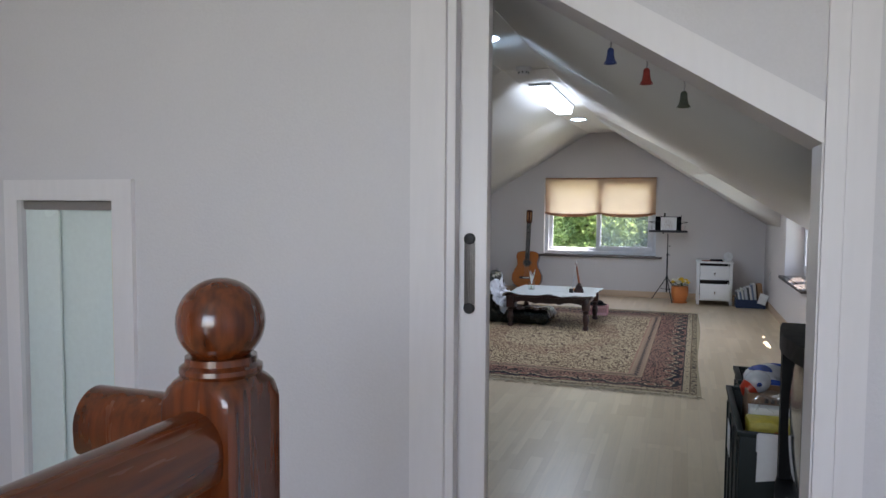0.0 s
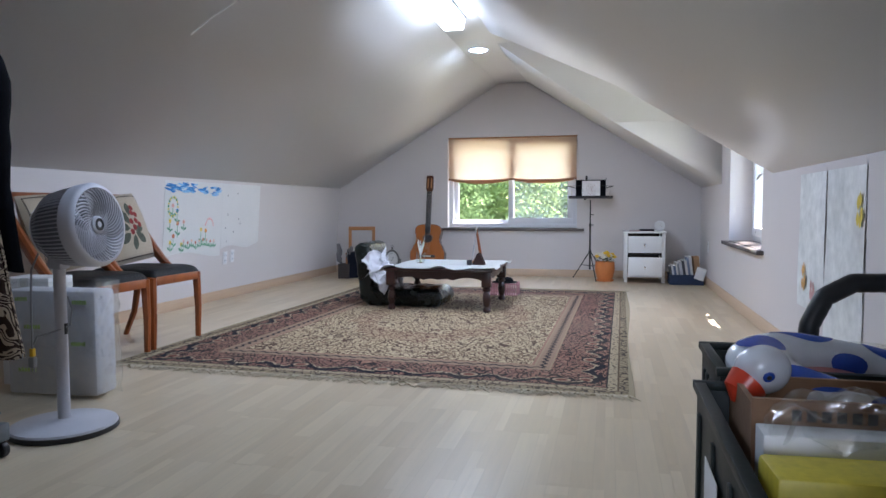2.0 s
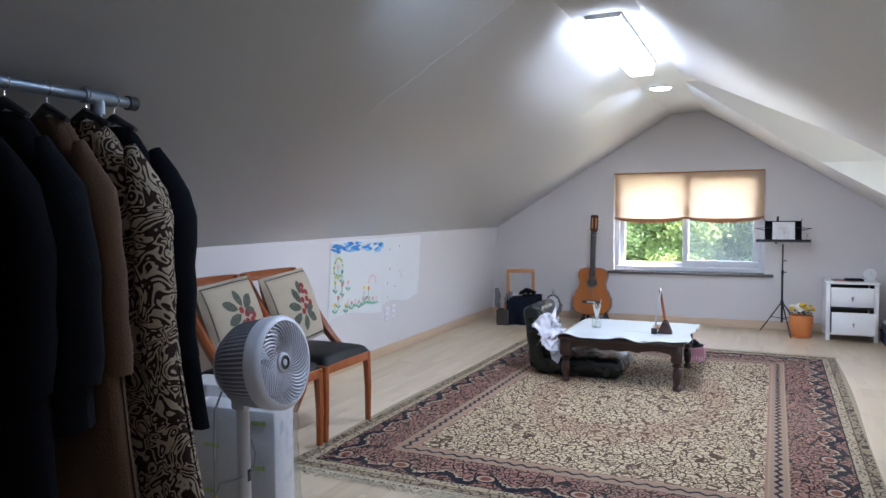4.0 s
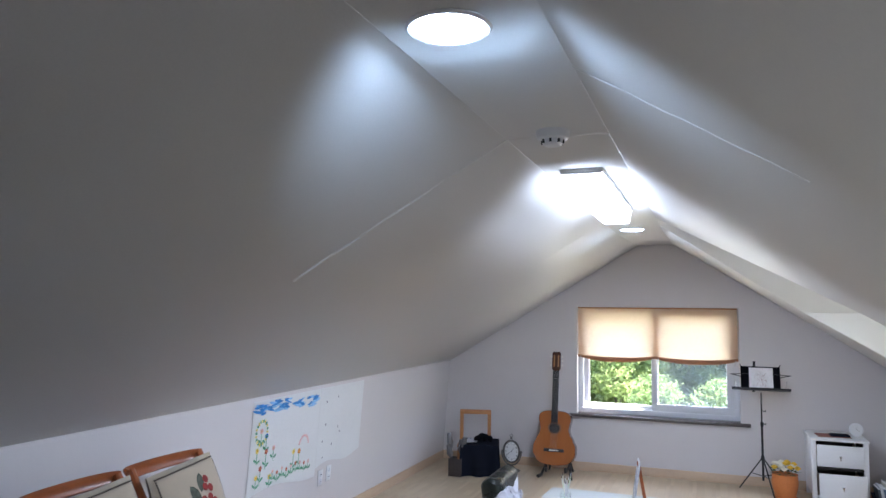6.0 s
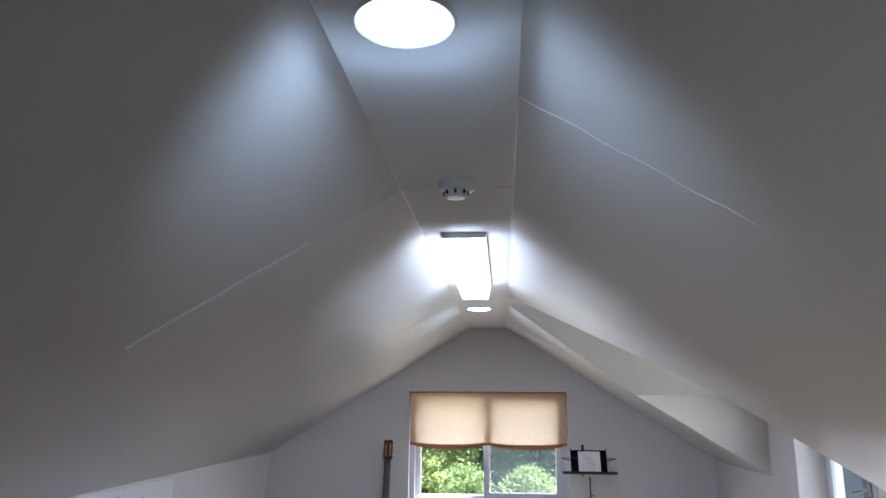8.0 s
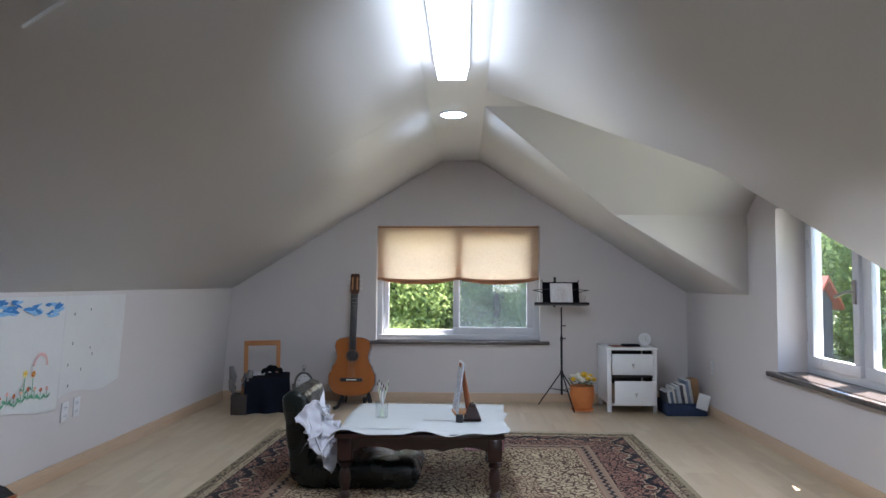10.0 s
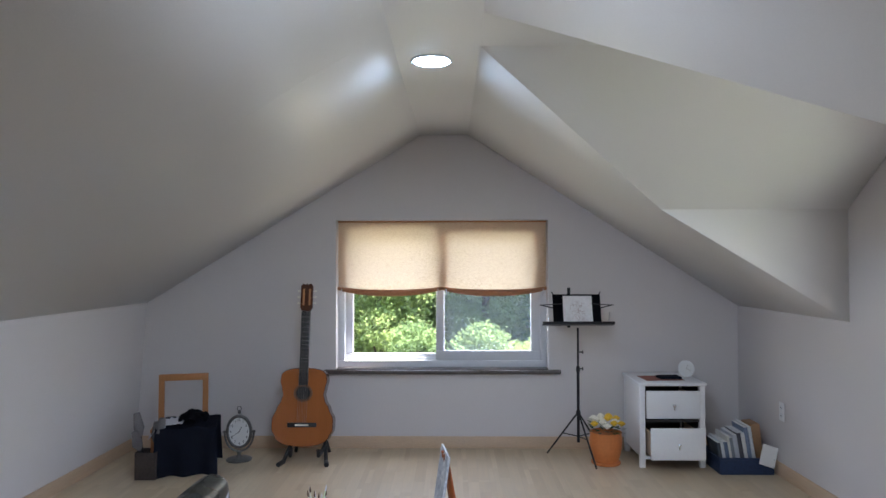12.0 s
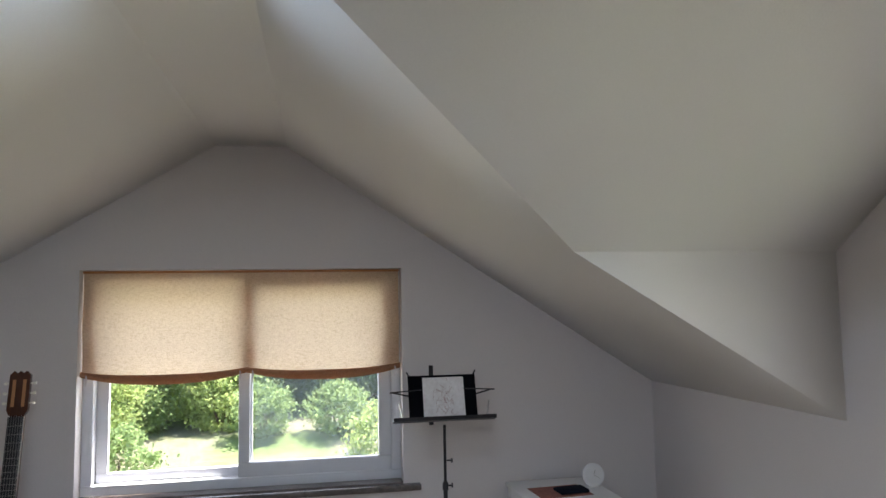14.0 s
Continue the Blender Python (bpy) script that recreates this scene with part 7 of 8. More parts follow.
# ---- by the door: television, crates, vacuum cleaner ----
def television():
    t = thing("television", "old black tube television facing the room", "television", pose(1.42, 2.425, 0.335))
    cab = material("tv_plastic", (0.005, 0.0052, 0.0055), 0.5, vary=0.2, scale=30, bump=0.05, spec=0.2)
    hw, h = 0.225, 0.54
    b = B()
    # bezel with an opening towards -x and a bowed top front edge
    n = 14
    bow = [(-0.028 * math.cos(math.pi * (i / n - 0.5)), -hw + 2 * hw * i / n) for i in range(n + 1)]
    prism(b, [(x, y) for x, y in bow] + [(0.14, hw), (0.14, -hw)], h - 0.05, h, "z")
    prism(b, [(x, y) for x, y in bow] + [(0.14, hw), (0.14, -hw)], 0.0, 0.06, "z")
    box(b, 0.0, 0.14, -hw, -hw + 0.035, 0.06, h - 0.05)
    box(b, 0.0, 0.14, hw - 0.035, hw, 0.06, h - 0.05)
    part("bezel", b, cab, t, "black moulded bezel", sharp=30)
    b = B()
    prism(b, [(0.14, -hw + 0.004), (0.14, hw - 0.004), (0.26, hw - 0.02), (0.44, hw - 0.09), (0.44, -hw + 0.09), (0.26, -hw + 0.02)], 0.01, h - 0.012, "z")
    part("rear_shell", b, cab, t, "tapering rear shell")
    scr = material("tv_screen", (0.030, 0.034, 0.034), 0.06, vary=0.02, bump=0.0, spec=0.8, coat=0.8)
    b = B()

    def f(u, v):
        a, q = u * 2 - 1, v * 2 - 1
        return (0.028 - 0.026 * (1 - a * a * 0.8) * (1 - q * q * 0.8), (hw - 0.035) * a, 0.06 + (h - 0.11) * v)
    sheet(b, 24, 24, f)
    part("screen", b, scr, t, "dark bulging glass screen", sharp=80)
    for i in range(4):
        b = B()
        lathe(b, [(0.001, 0), (0.007, 0), (0.007, 0.004), (0.001, 0.005)], 12, m=pose(-0.022, -0.10 + i * 0.03, 0.03, 0, -90, 0))
        part("button", b, M["black"], t)
    s = thing("tv_stand", "low pale shelf unit under the television", "tv stand", pose(1.42, 2.425, 0))
    b = B()
    box(b, 0.0, 0.46, -hw, hw, 0.31, 0.335, 0.003)
    part("top", b, M["white_paint"], s)
    for y in (-hw, hw - 0.02):
        b = B()
        box(b, 0.0, 0.46, y, y + 0.02, 0, 0.31, 0.002)
        part("side_panel", b, M["white_paint"], s)
    b = B()
    box(b, 0.0, 0.46, -hw + 0.02, hw - 0.02, 0.06, 0.08)
    part("shelf", b, M["white_paint"], s)
    b = B()
    box(b, 0.02, 0.40, -0.19, 0.19, 0.081, 0.17, 0.004)
    single("video_player", b, M["black"], "black video player on the stand's shelf", "video player", pose(1.42, 2.425, 0))


television()


def crate(m, w, d, h, label):
    g = material("crate_green", (0.007, 0.013, 0.012), 0.5, vary=0.2, bump=0.04, spec=0.25)
    t = thing("folding_crate", label, "crate", m, "crates by the television")
    b = B()
    box(b, 0, w, 0, d, 0, 0.01)
    part("base", b, g, t)
    for x in (0, w - 0.012):
        b = B()
        box(b, x, x + 0.012, 0.012, d - 0.012, 0.01, h - 0.016, 0.002)
        p = part("side_panel", b, g, t, "ribbed side panel")
        for k in range(4):
            b = B()
            y = 0.06 + (d - 0.12) * k / 3
            xx = x - 0.006 if x == 0 else x + 0.0121
            box(b, xx, xx + 0.0059, y - 0.012, y + 0.012, 0.012, h - 0.05, 0.001)
            part("rib", b, g, p)
    for y in (0, d - 0.012):
        b = B()
        box(b, 0, w, y, y + 0.012, 0.01, h - 0.016, 0.002)
        part("end_panel", b, g, t)
    b = B()
    for s in ((-0.008, w + 0.008, -0.008, 0.014), (-0.008, w + 0.008, d - 0.014, d + 0.008), (-0.008, 0.014, 0.014, d - 0.014), (w - 0.014, w + 0.008, 0.014, d - 0.014)):
        box(b, *s, h - 0.016, h, 0.002)
    part("rim", b, g, t, "thick rim")
    b = B()
    box(b, -0.009, -0.007, d * 0.50, d * 0.70, h - 0.20, h - 0.085, 0.0005)
    part("label_card", b, M["paper"], t, "white card in the side slot")


crate(pose(1.318, 2.77, 0), 0.40, 0.64, 0.485, "dark green folding crate full of toys and boxes")
crate(pose(1.365, 3.44, 0), 0.40, 0.28, 0.505, "second dark green folding crate behind the first")


def toys():
    card = material("brown_carton", (0.25, 0.135, 0.07), 0.75, vary=0.1, scale=9)
    b = B()
    box(b, 0, 0.30, 0, 0.012, 0, 0.53, 0.001)
    box(b, 0, 0.30, 0.20, 0.212, 0, 0.52, 0.001)
    box(b, 0, 0.01, 0.012, 0.20, 0, 0.52)
    box(b, 0.29, 0.30, 0.012, 0.20, 0, 0.52)
    box(b, 0, 0.3, 0.0, 0.212, 0.0, 0.008)
    c = thing("cardboard_box", "open brown cardboard box standing in the crate", "box", pose(1.375, 3.18, 0.012) @ Matrix.Diagonal((1, 1, 0.95, 1)))
    part("carton", b, card, c)
    b = B()
    for i in range(6):
        box(b, 0.06 + i * 0.022, 0.074 + i * 0.022, -0.0015, -0.0003, 0.495, 0.514)
    part("printed_bar", b, M["black"], c, "black printed bars")
    b = B()
    box(b, 0, 0.32, 0, 0.06, 0, 0.472, 0.002)
    single("white_carton", b, M["white_paint"], "white card box standing in the crate", "box", pose(1.375, 3.09, 0.012))
    yel = material("yellow_pack", (0.62, 0.50, 0.05), 0.45, vary=0.2, scale=12)
    y = thing("yellow_package", "yellow printed package lying in the crate", "package", pose(1.36, 2.93, 0.012, 0, 0, 3))
    b = B()
    box(b, 0, 0.33, 0, 0.10, 0, 0.465, 0.008)
    part("pack", b, yel, y)
    for x, z, c in ((0.09, 0.36, (0.75, 0.2, 0.05)), (0.06, 0.345, (0.75, 0.7, 0.6)), (0.24, 0.34, (0.20, 0.14, 0.05))):
        b = B()
        lathe(b, [(0.001, 0), (0.013, 0), (0.013, 0.0008), (0.001, 0.001)], 16, m=pose(x, -0.0002, z + 0.06, 90, 0, 0))
        part("printed_spot", b, material("pack_spot", c, 0.5), y, "printed round spot")
    for i in range(3):
        b = B()
        box(b, 0, 0.30, 0, 0.004, 0, 0.468 + 0.010 * i, 0.001)
        single("newspaper", b, M["paper"], "folded newspaper standing in the crate", "newspaper", pose(1.37, 2.86 - 0.018 * i, 0.012, 10, 0, -2 + i * 2), "newspapers in the crate")
    b = B()

    def f(u, v):
        a, q = u * 2 - 1, v * 2 - 1
        e = max(0, 1 - a * a) * max(0, 1 - q * q)
        return Vector((0.15 * a, 0.09 * q, 0.05 * e ** 0.5)) + noise.noise_vector(Vector((a * 3, q * 3, 7))) * 0.03
    sheet(b, 30, 30, f)
    w = single("plastic_bag", b, M["film"], "crumpled clear plastic bag on the boxes", "plastic bag", pose(1.54, 3.11, 0.492), sharp=60)
    w.visible_shadow = False
    # inflatable swimming ring with a bird's head
    skin = material("ring_white_vinyl", (0.70, 0.73, 0.78), 0.22, vary=0.04, bump=0.03, coat=0.4)
    blue = material("ring_blue", (0.035, 0.09, 0.42), 0.25, vary=0.1, coat=0.4, bump=0.0)
    pinkv = material("ring_pink", (0.50, 0.20, 0.20), 0.3, vary=0.1, bump=0.0)
    redv = material("ring_red", (0.66, 0.06, 0.025), 0.3, vary=0.1, bump=0.0)
    ring = thing("swim_ring", "inflatable white swimming ring with blue spots and a bird head", "swim ring", pose(1.625, 3.50, 0.468, 16, 11, 0))
    R, r0 = 0.125, 0.048

    def tor(u, v, rr=r0):
        a, c = u * 2 * math.pi, v * 2 * math.pi
        q = 1 + 0.02 * math.sin(u * 40)
        return ((R + rr * q * math.cos(c)) * math.cos(a) * 1.42, (R + rr * q * math.cos(c)) * math.sin(a) * 0.8, rr * q * math.sin(c))
    b = B()
    sheet(b, 56, 24, tor)
    part("ring", b, skin, ring, "white vinyl ring", sharp=80)
    for u0, v0, su, sv in ((0.02, 0.2, 0.055, 0.12), (0.17, 0.22, 0.06, 0.12), (0.33, 0.2, 0.055, 0.12), (0.48, 0.22, 0.05, 0.12), (0.66, 0.2, 0.05, 0.1), (0.90, 0.18, 0.05, 0.10), (0.78, 0.12, 0.04, 0.1), (0.25, 0.45, 0.05, 0.08)):
        b = B()

        def sp(u, v):
            a = u * 2 * math.pi
            return tor(u0 + su * v * math.cos(a), v0 + sv * v * math.sin(a), r0 + 0.0015)
        sheet(b, 20, 5, sp)
        part("spot", b, blue, ring, "blue spot", sharp=80)
    b = B()
    lathe(b, [(0.001, -0.012), (0.09, -0.012), (0.095, 0.0), (0.001, 0.004)], 24)
    part("inner_panel", b, pinkv, ring, "pink inner panel")
    hd = pose(-0.205, -0.125, 0.052, 0, -11, 14) @ Matrix.Scale(0.68, 4)
    b = B()
    bmesh.ops.create_uvsphere(b, u_segments=24, v_segments=16, radius=1.0, matrix=hd @ Matrix.Diagonal((0.075, 0.06, 0.07, 1)))
    part("bird_head", b, skin, ring, "white inflatable head", sharp=80)
    b = B()
    tube(b, [hd @ Vector((-0.045, -0.025, -0.02)), hd @ Vector((-0.075, -0.04, -0.04)), hd @ Vector((-0.09, -0.05, -0.065))], [0.038, 0.030, 0.006], 14)
    part("beak", b, redv, ring, "red beak")
    for rr, mt, nm in ((0.016, blue, "blue eye"), (0.008, M["black"], "dark pupil")):
        b = B()
        lathe(b, [(0.001, 0.0), (rr, 0.0), (rr * 0.8, 0.003 + (0.016 - rr) * 0.3), (0.001, 0.004 + (0.016 - rr) * 0.3)], 18, m=hd @ pose(-0.006, -0.0585, 0.012, 90, 0, 0))
        part("eye", b, mt, ring, nm)


toys()


def vacuum():
    t = thing("vacuum_cleaner", "grey canister vacuum cleaner with a clear dust drum", "vacuum cleaner", pose(1.80, 3.97, 0))
    grey = material("vacuum_grey", (0.020, 0.021, 0.023), 0.35, vary=0.1, bump=0.02)
    redp = material("vacuum_red", (0.30, 0.02, 0.015), 0.35, vary=0.1)
    b = B()
    lathe(b, [(0.001, 0.02), (0.14, 0.02), (0.155, 0.05), (0.15, 0.20), (0.12, 0.27), (0.001, 0.275)], 32)
    part("body", b, grey, t)
    b = B()
    lathe(b, [(0.09, 0.275), (0.105, 0.29), (0.11, 0.38), (0.095, 0.44), (0.06, 0.465), (0.001, 0.47)], 32)
    part("dust_drum", b, M["film"], t, "clear plastic dust drum")
    b = B()
    lathe(b, [(0.07, 0.277), (0.07, 0.40), (0.05, 0.43), (0.001, 0.435)], 20)
    part("filter", b, M["black"], t, "black filter core")
    b = B()
    pts = [(-0.17, -0.10, 0.30), (-0.17, -0.10, 0.45), (-0.165, -0.10, 0.53), (-0.13, -0.09, 0.60), (-0.06, -0.07, 0.635), (0.03, -0.05, 0.635), (0.12, -0.02, 0.60), (0.17, 0.02, 0.5), (0.16, 0.06, 0.3), (0.10, 0.08, 0.2)]
    fine = []
    for p, q in zip(pts, pts[1:]):
        for k in range(6):
            fine.append(tuple(Vector(p).lerp(Vector(q), k / 6)))
    tube(b, fine, [0.0245 if i % 2 else 0.0238 for i in range(len(fine))], 14)
    part("hose", b, grey, t, "ribbed grey hose", sharp=60)
    b = B()
    tube(b, [(-0.17, -0.10, 0.02), (-0.17, -0.10, 0.43)], 0.03, 16)
    part("wand", b, M["black"], t, "black wand")
    b = B()
    tube(b, [(-0.17, -0.10, 0.40), (-0.17, -0.10, 0.46)], 0.034, 16)
    part("collar", b, redp, t, "dark red collar")
    for s in (-1, 1):
        b = B()
        lathe(b, [(0.001, -0.015), (0.07, -0.015), (0.075, 0.0), (0.07, 0.015), (0.001, 0.015)], 24, m=pose(0.03, s * 0.155, 0.075, 90, 0, 0))
        part("wheel", b, M["black"], t, "black wheel")


vacuum()


# ---- outside ----
GZ = -3.2


def ground_material():
    m = bpy.data.materials.new("garden_ground")
    m.use_nodes = True
    nt = m.node_tree
    n, l = nt.nodes, nt.links
    p = n["Principled BSDF"]
    p.inputs["Roughness"].default_value = 0.95
    tc = n.new("ShaderNodeTexCoord")
    a, c = n.new("ShaderNodeTexNoise"), n.new("ShaderNodeTexNoise")
    a.inputs["Scale"].default_value, a.inputs["Detail"].default_value = 0.35, 5
    c.inputs["Scale"].default_value, c.inputs["Detail"].default_value = 9, 6
    l.new(tc.outputs["Object"], a.inputs["Vector"])
    l.new(tc.outputs["Object"], c.inputs["Vector"])
    r1, r2, mx, s = n.new("ShaderNodeValToRGB"), n.new("ShaderNodeValToRGB"), n.new("ShaderNodeMix"), n.new("ShaderNodeValToRGB")
    r1.color_ramp.elements[0].color, r1.color_ramp.elements[1].color = (0.05, 0.09, 0.02, 1), (0.12, 0.17, 0.05, 1)
    r2.color_ramp.elements[0].color, r2.color_ramp.elements[1].color = (0.08, 0.09, 0.045, 1), (0.20, 0.19, 0.14, 1)
    s.color_ramp.elements[0].position, s.color_ramp.elements[1].position = 0.42, 0.54
    l.new(c.outputs["Fac"], r1.inputs[0])
    l.new(c.outputs["Fac"], r2.inputs[0])
    l.new(a.outputs["Fac"], s.inputs[0])
    mx.data_type = "RGBA"
    l.new(s.outputs[0], mx.inputs[0])
    l.new(r1.outputs[0], mx.inputs[6])
    l.new(r2.outputs[0], mx.inputs[7])
    l.new(mx.outputs[2], p.inputs["Base Color"])
    return m


def ground_z(x, y):
    """The garden is level at the house and climbs a low bank behind it."""
    u = min(1.0, max(0.0, (y - 17.0) / 10.0))
    return GZ + 1.6 * u * u * (3 - 2 * u) + 0.12 * noise.noise(Vector((x * 0.45, y * 0.45, 1.7))) * (u > 0)


b = B()
gx = [-900.0, -60.0] + [float(i) for i in range(-22, 27)] + [70.0, 900.0]
gy = [-900.0, -20.0, 12.0] + [float(i) for i in range(15, 34)] + [70.0, 900.0]
g = [[b.verts.new((x, y, ground_z(x, y))) for x in gx] for y in gy]
for j in range(len(gy) - 1):
    for i in range(len(gx) - 1):
        b.faces.new((g[j][i], g[j][i + 1], g[j + 1][i + 1], g[j + 1][i]))
structure("ground", b, ground_material(), "sunny pale gravel and grass of the garden", "ground", sharp=80)
b = B()
box(b, -2.6, 2.5, -1.75, YF + 0.24, GZ, -0.141)
structure("wall_outside", b, M["wall_landing"], "pale outer wall of the house below the attic", "wall")


def leaf_material(name, color):
    m = bpy.data.materials.new(name)
    m.use_nodes = True
    nt = m.node_tree
    n, l = nt.nodes, nt.links
    n.remove(n["Principled BSDF"])
    geo = n.new("ShaderNodeNewGeometry")
    rp = n.new("ShaderNodeValToRGB")
    rp.color_ramp.elements[0].color = (color[0] * 0.8, color[1] * 0.8, color[2] * 0.8, 1)
    rp.color_ramp.elements[1].color = (color[0] * 1.25, color[1] * 1.25, color[2] * 1.1, 1)
    l.new(geo.outputs["Random Per Island"], rp.inputs[0])
    d, t, mx = n.new("ShaderNodeBsdfDiffuse"), n.new("ShaderNodeBsdfTranslucent"), n.new("ShaderNodeMixShader")
    mx.inputs[0].default_value = 0.55
    l.new(rp.outputs[0], d.inputs[0])
    l.new(rp.outputs[0], t.inputs[0])
    l.new(d.outputs[0], mx.inputs[1])
    l.new(t.outputs[0], mx.inputs[2])
    l.new(mx.outputs[0], n["Material Output"].inputs[0])
    return m


BARK = material("bark", (0.09, 0.065, 0.045), 0.9, vary=0.3, scale=6, fine=30, bump=0.4, stretch=(2, 2, 0.4))
LEAVES = [leaf_material("leaf_light", (0.34, 0.42, 0.18)), leaf_material("leaf_mid", (0.25, 0.34, 0.165)), leaf_material("leaf_dark", (0.11, 0.19, 0.10))]


def crown_mesh(name, mat, h, w, z0, clumps, leaves, size, seed, cone=False):
    rnd = np.random.RandomState(seed)
    vs, fs = [], []
    for c in range(clumps):
        u = rnd.rand()
        a = rnd.rand() * 2 * math.pi
        if cone:
            rr = w * (1 - u) * (0.75 + 0.35 * rnd.rand())
        else:
            rr = w * math.sqrt(max(0.03, 1 - (2 * u - 1) ** 2)) * (0.55 + 0.5 * rnd.rand())
        cx, cy, cz = rr * math.cos(a), rr * math.sin(a), z0 + h * u
        cr = w * (0.09 + 0.09 * rnd.rand())
        d = rnd.normal(size=(leaves, 3))
        d /= np.linalg.norm(d, axis=1)[:, None]
        p = np.array((cx, cy, cz)) + rnd.normal(size=(leaves, 3)) * cr * np.array((1, 1, 0.75))
        for q, nn in zip(p, d):
            s = size * (0.6 + 0.8 * rnd.rand())
            t1 = np.cross(nn, rnd.normal(size=3))
            t1 /= np.linalg.norm(t1) + 1e-6
            t2 = np.cross(nn, t1) * 0.55
            k = len(vs)
            vs += [tuple(q - t1 * s), tuple(q + t2 * s), tuple(q + t1 * s), tuple(q - t2 * s)]
            fs.append((k, k + 1, k + 2, k + 3))
    me = bpy.data.meshes.new(name)
    me.from_pydata(vs, [], fs)
    me.materials.append(mat)
    return me


def tree(m, mat, h, w, label, seed, bare=0.2, cone=False, size=0.07, clumps=430, leaves=72):
    t = thing("tree", label, "tree", m, "trees behind the house")
    rnd = random.Random(seed)
    b = B()
    tube(b, [(0, 0, 0), (0.05, 0.02, h * 0.3), (-0.03, 0.05, h * 0.6), (0, 0, h * 0.92)], [0.16, 0.12, 0.08, 0.02], 10)
    for i in range(9):
        z = h * (bare + (0.85 - bare) * i / 9)
        a = i * 2.4
        L = w * (0.8 if not cone else 0.9 * (1 - i / 10))
        tube(b, [(0, 0, z), (L * 0.5 * math.cos(a), L * 0.5 * math.sin(a), z + 0.15 * L), (L * math.cos(a), L * math.sin(a), z + 0.4 * L)], [0.05, 0.03, 0.01], 6)
    part("trunk", b, BARK, t, "trunk with limbs")
    ob = new("crown", crown_mesh("crown", mat, h * (1 - bare), w, h * bare, clumps, leaves, size, seed, cone))
    ob.parent = t
    tagged(ob, "leafy crown")
    return t


t1 = tree(pose(-2.5, 28.5, ground_z(-2.5, 28.5) - 0.1), LEAVES[0], 6.5, 2.1, "light green leafy tree in the sun", 1, 0.0)
t2 = tree(pose(1.2, 30.5, ground_z(1.2, 30.5) - 0.1), LEAVES[1], 7.5, 2.3, "mid green leafy tree in the garden", 2, 0.0)
t3 = tree(pose(4.8, 29.5, ground_z(4.8, 29.5) - 0.1), LEAVES[2], 8.0, 2.0, "dark green conifer behind the garden", 3, 0.0, True)
for i, (src, x, y, s, rz) in enumerate(((t1, -6.2, 28, 1.0, 80), (t2, -9.5, 30, 1.1, 20), (t3, 8.0, 29, 1.05, 50), (t2, 11, 27, 1.0, 130), (t1, 3.0, 31.5, 1.25, 200), (t3, -0.8, 32, 1.25, 10), (t2, -4.4, 32.5, 1.2, 300), (t1, 6.6, 33, 1.25, 150), (t2, 12.5, 20.5, 1.0, 60), (t1, 14.5, 16.0, 1.0, 10), (t2, 13.5, 24.5, 1.1, 220), (t3, 16.5, 12.5, 1.0, 90), (t1, 17.5, 20.0, 1.15, 260), (t2, -13, 26, 1.1, 100), (t3, -12.0, 33, 1.2, 0), (t1, 10.0, 33.5, 1.25, 45), (t1, -0.8, 29.5, 0.9, 30), (t2, 3.3, 28.6, 0.8, 70), (t2, -4.6, 29.0, 0.85, 10), (t1, 6.4, 29.6, 0.8, 190), (t2, 0.6, 34, 1.3, 90), (t1, -7.5, 34, 1.3, 15), (t2, 20, 27, 1.3, 0), (t1, -5.0, 21.2, 0.62, 240), (t2, -4.4, 23.6, 0.6, 120), (t1, 16, 31, 1.3, 90))):
    y += 2.5 if abs(x) < 12 else 0
    c = copy_thing(src, pose(x, y, ground_z(x, y) - 0.1, 0, 0, rz))
    c.scale = (s, s, s)


def shrub(m, mat, h, w, label, seed):
    t = thing("shrub", label, "shrub", m, "shrubs in the garden")
    b = B()
    for i in range(5):
        a = i * 1.26
        tube(b, [(0, 0, 0), (0.3 * w * math.cos(a), 0.3 * w * math.sin(a), h * 0.5)], [0.03, 0.01], 6)
    part("stems", b, BARK, t)
    ob = new("foliage", crown_mesh("foliage", mat, h, w, 0.02, 110, 32, 0.05, seed))
    ob.parent = t
    tagged(ob, "leafy foliage")
    return t


s1 = shrub(pose(-2.2, 26.4, ground_z(-2.2, 26.4)), LEAVES[0], 1.5, 0.9, "yellow-green shrub on the gravel", 21)
s2 = shrub(pose(0.9, 25.4, ground_z(0.9, 25.4)), LEAVES[1], 1.2, 0.8, "mid green shrub on the gravel", 22)
for i, (src, x, y, rz) in enumerate(((s1, 1.9, 21.5, 40), (s2, 3.0, 23.5, 90), (s1, 2.9, 19.4, 10), (s2, -3.8, 21.6, 160), (s1, 4.2, 21.0, 210), (s2, -1.0, 24.4, 300), (s2, 2.0, 18.2, 33), (s1, 5.6, 23.8, 120), (s1, -5.6, 23.9, 77), (s2, 3.8, 17.4, 250), (s2, 10.2, 13.2, 15), (s1, 11.0, 16.4, 190), (s1, 9.2, 20.2, 280), (s1, 7.2, 18.3, 60), (s2, 7.9, 18.9, 140), (s1, 8.6, 19.1, 20), (s2, 6.6, 17.4, 200), (s1, 7.5, 17.0, 310), (s2, 8.8, 17.8, 90))):
    copy_thing(src, pose(x, y + 1, ground_z(x, y + 1), 0, 0, rz))


def spot(rnd):
    x, y = rnd.uniform(0.4, 5.0), rnd.uniform(20.0, 26.5)
    return pose(x, y, ground_z(x, y) + 0.06, 0, 0, rnd.uniform(0, 360))


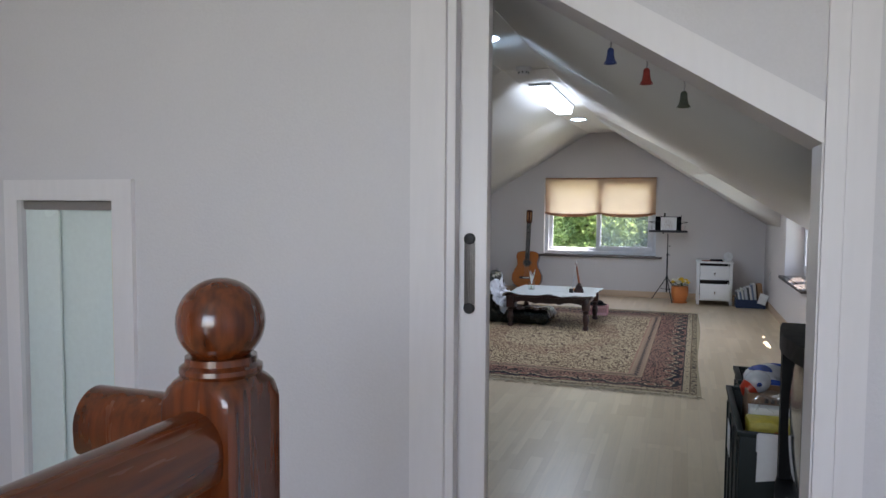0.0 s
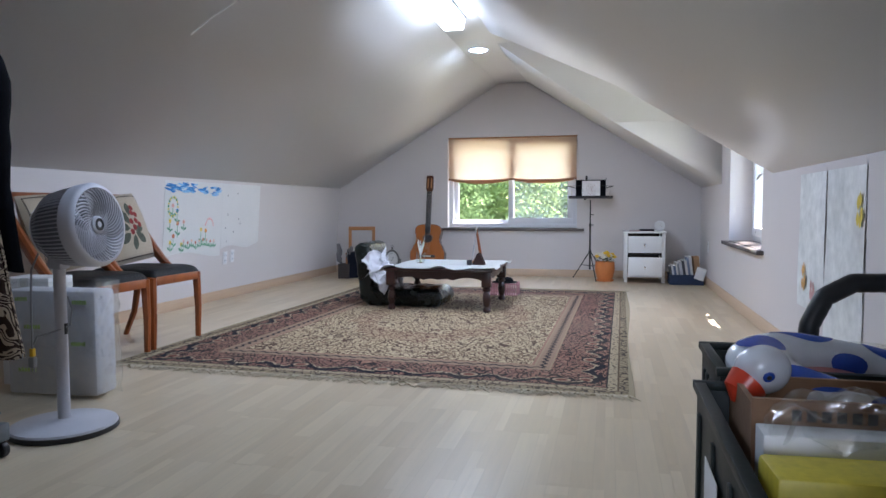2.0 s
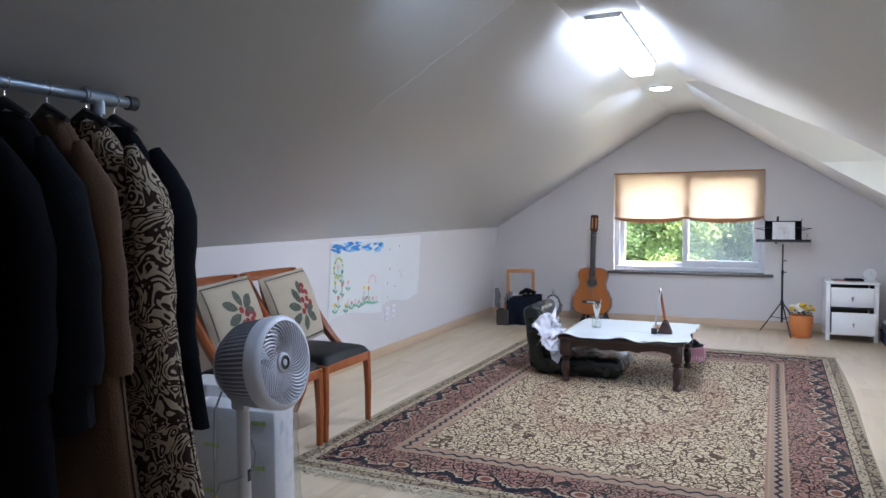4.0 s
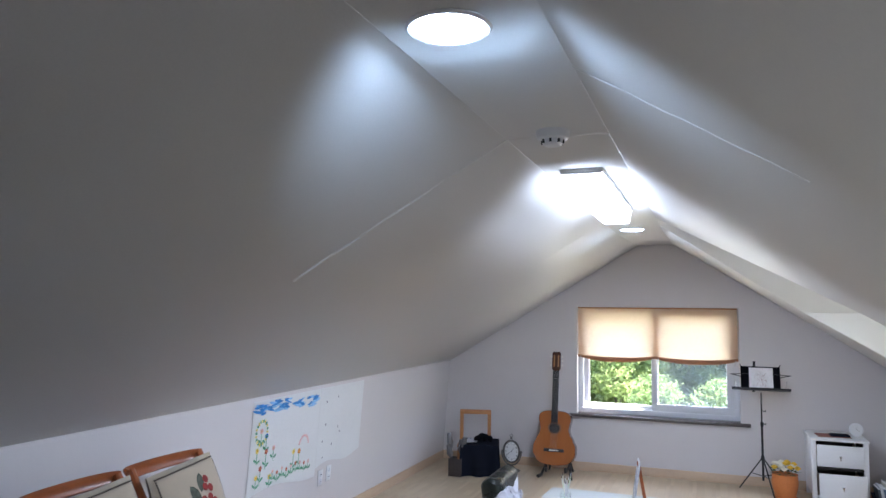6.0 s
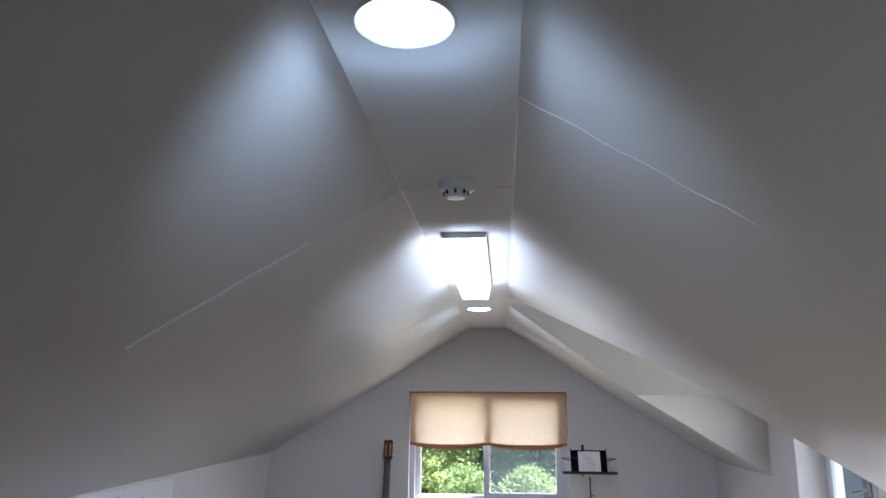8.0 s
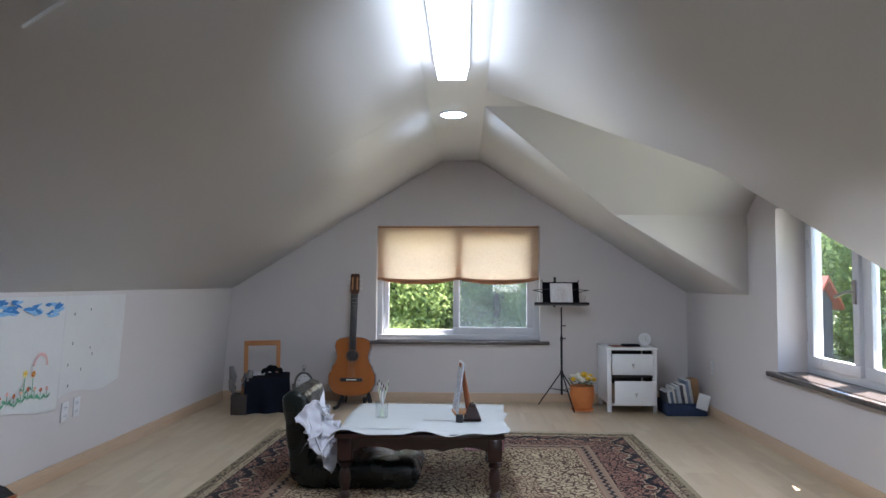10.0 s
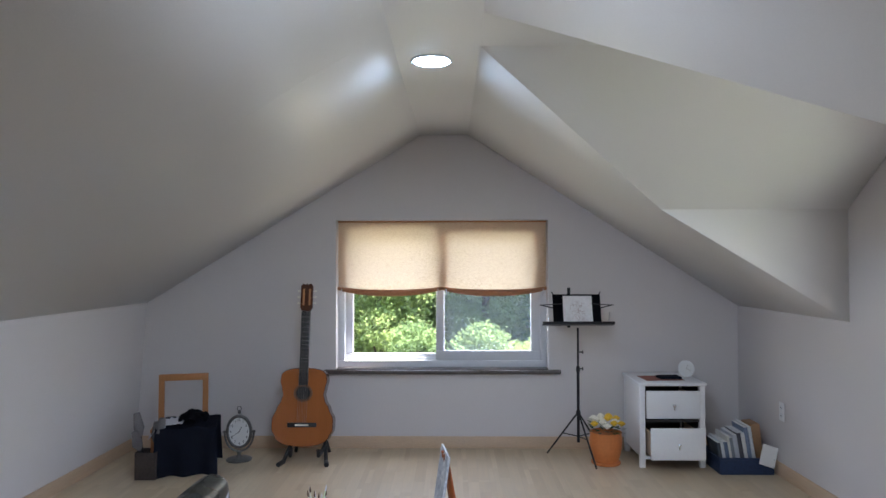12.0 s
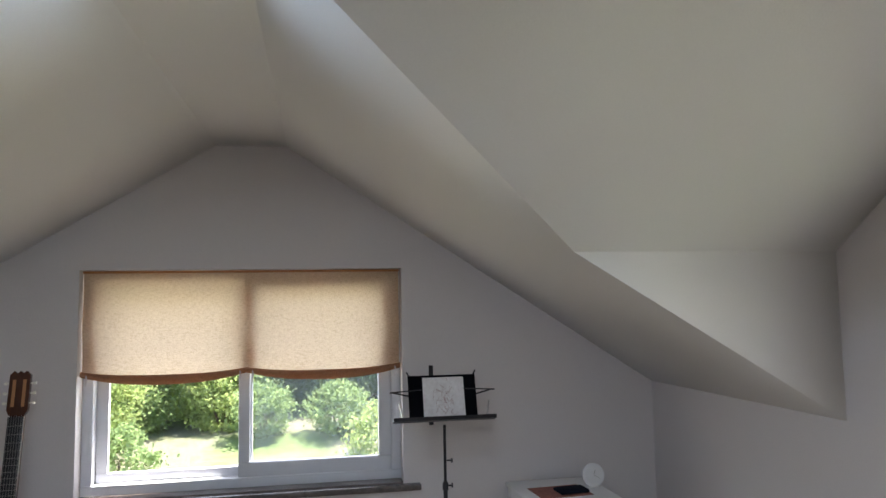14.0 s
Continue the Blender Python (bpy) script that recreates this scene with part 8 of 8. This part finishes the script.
def rocks():
    st = material("pale_rock", (0.30, 0.29, 0.26), 0.9, vary=0.2, scale=3, fine=20, bump=0.4)
    rnd = random.Random(31)
    for i in range(14):
        b = B()
        bmesh.ops.create_icosphere(b, subdivisions=3, radius=1.0)
        sx, sy, sz = rnd.uniform(0.25, 0.6), rnd.uniform(0.25, 0.5), rnd.uniform(0.18, 0.4)
        for v in b.verts:
            k = 1 + 0.35 * noise.noise(v.co * 1.5 + Vector((i * 3, 0, 0))) + 0.1 * noise.noise(v.co * 5)
            v.co = Vector((v.co.x * sx * k, v.co.y * sy * k, v.co.z * sz * k))
        single("rock", b, st, "pale weathered garden rock", "rock", spot(rnd), "garden rocks", sharp=50)


rocks()


def shed():
    red = material("red_roof_sheet", (0.30, 0.085, 0.06), 0.6, vary=0.15, scale=2, stretch=(8, 1, 1))
    grey = material("grey_siding", (0.075, 0.08, 0.095), 0.7, vary=0.15, scale=2, stretch=(1, 1, 6))
    t = thing("garden_house", "dark grey boarded house with a low red roofed annexe", "house", pose(8.5, 21.7, GZ, 0, 0, 35))
    b = B()
    prism(b, [(-0.5, 0), (0.5, 0), (0.5, 3.85), (0, 4.38), (-0.5, 3.85)], -0.6, 0.6)
    part("wall", b, grey, t, "dark boarded annexe wall")
    b = B()
    prism(b, [(-2.2, 0), (0.9, 0), (0.9, 6.6), (-0.65, 7.9), (-2.2, 6.6)], 0.82, 3.4)
    part("wall", b, grey, t, "tall dark boarded gable wall")
    for s in (-1, 1):
        b = B()
        prism(b, [(0, 4.53), (s * 0.7, 3.78), (s * 0.7, 3.68), (0, 4.43)], -0.8, 0.8)
        part("roof", b, red, t, "red roof slope")


shed()


# ---- floor boards, the last and most numerous pieces ----
def boards():
    W, L = 0.2, 1.2
    meshes = {}

    def board(w, ln):
        key = (round(w, 3), round(ln, 3))
        if key not in meshes:
            b = B()
            g_ = 0.0002
            vb = [(-w / 2 + 0.0001, -ln / 2 + 0.0001), (w / 2 - 0.0001, -ln / 2 + 0.0001), (w / 2 - 0.0001, ln / 2 - 0.0001), (-w / 2 + 0.0001, ln / 2 - 0.0001)]
            lo = [b.verts.new((x, y, -0.01)) for x, y in vb]
            mid = [b.verts.new((x, y, -g_)) for x, y in vb]
            hi = [b.verts.new((x * (1 - 0.0005 / w), y * (1 - 0.0005 / ln), 0)) for x, y in vb]
            b.faces.new(hi)
            b.faces.new(lo[::-1])
            for i in range(4):
                j = (i + 1) % 4
                b.faces.new((lo[i], lo[j], mid[j], mid[i]))
                b.faces.new((mid[i], mid[j], hi[j], hi[i]))
            meshes[key] = finish(b, "plank", M["floor"], sharp=20)
        return meshes[key]
    x = -2.26
    col = 0
    while x < 2.15:
        y = YN - 0.25 - (col * 0.47) % L
        while y < YF:
            y0_, y1_ = max(y, YN - 0.25), min(y + L, YF)
            if y1_ - y0_ > 0.05:
                o = new("plank", board(W, y1_ - y0_))
                o.parent = floor
                o.location = (x + W / 2, (y0_ + y1_) / 2, 0)
            y += L
        x += W
        col += 1


boards()
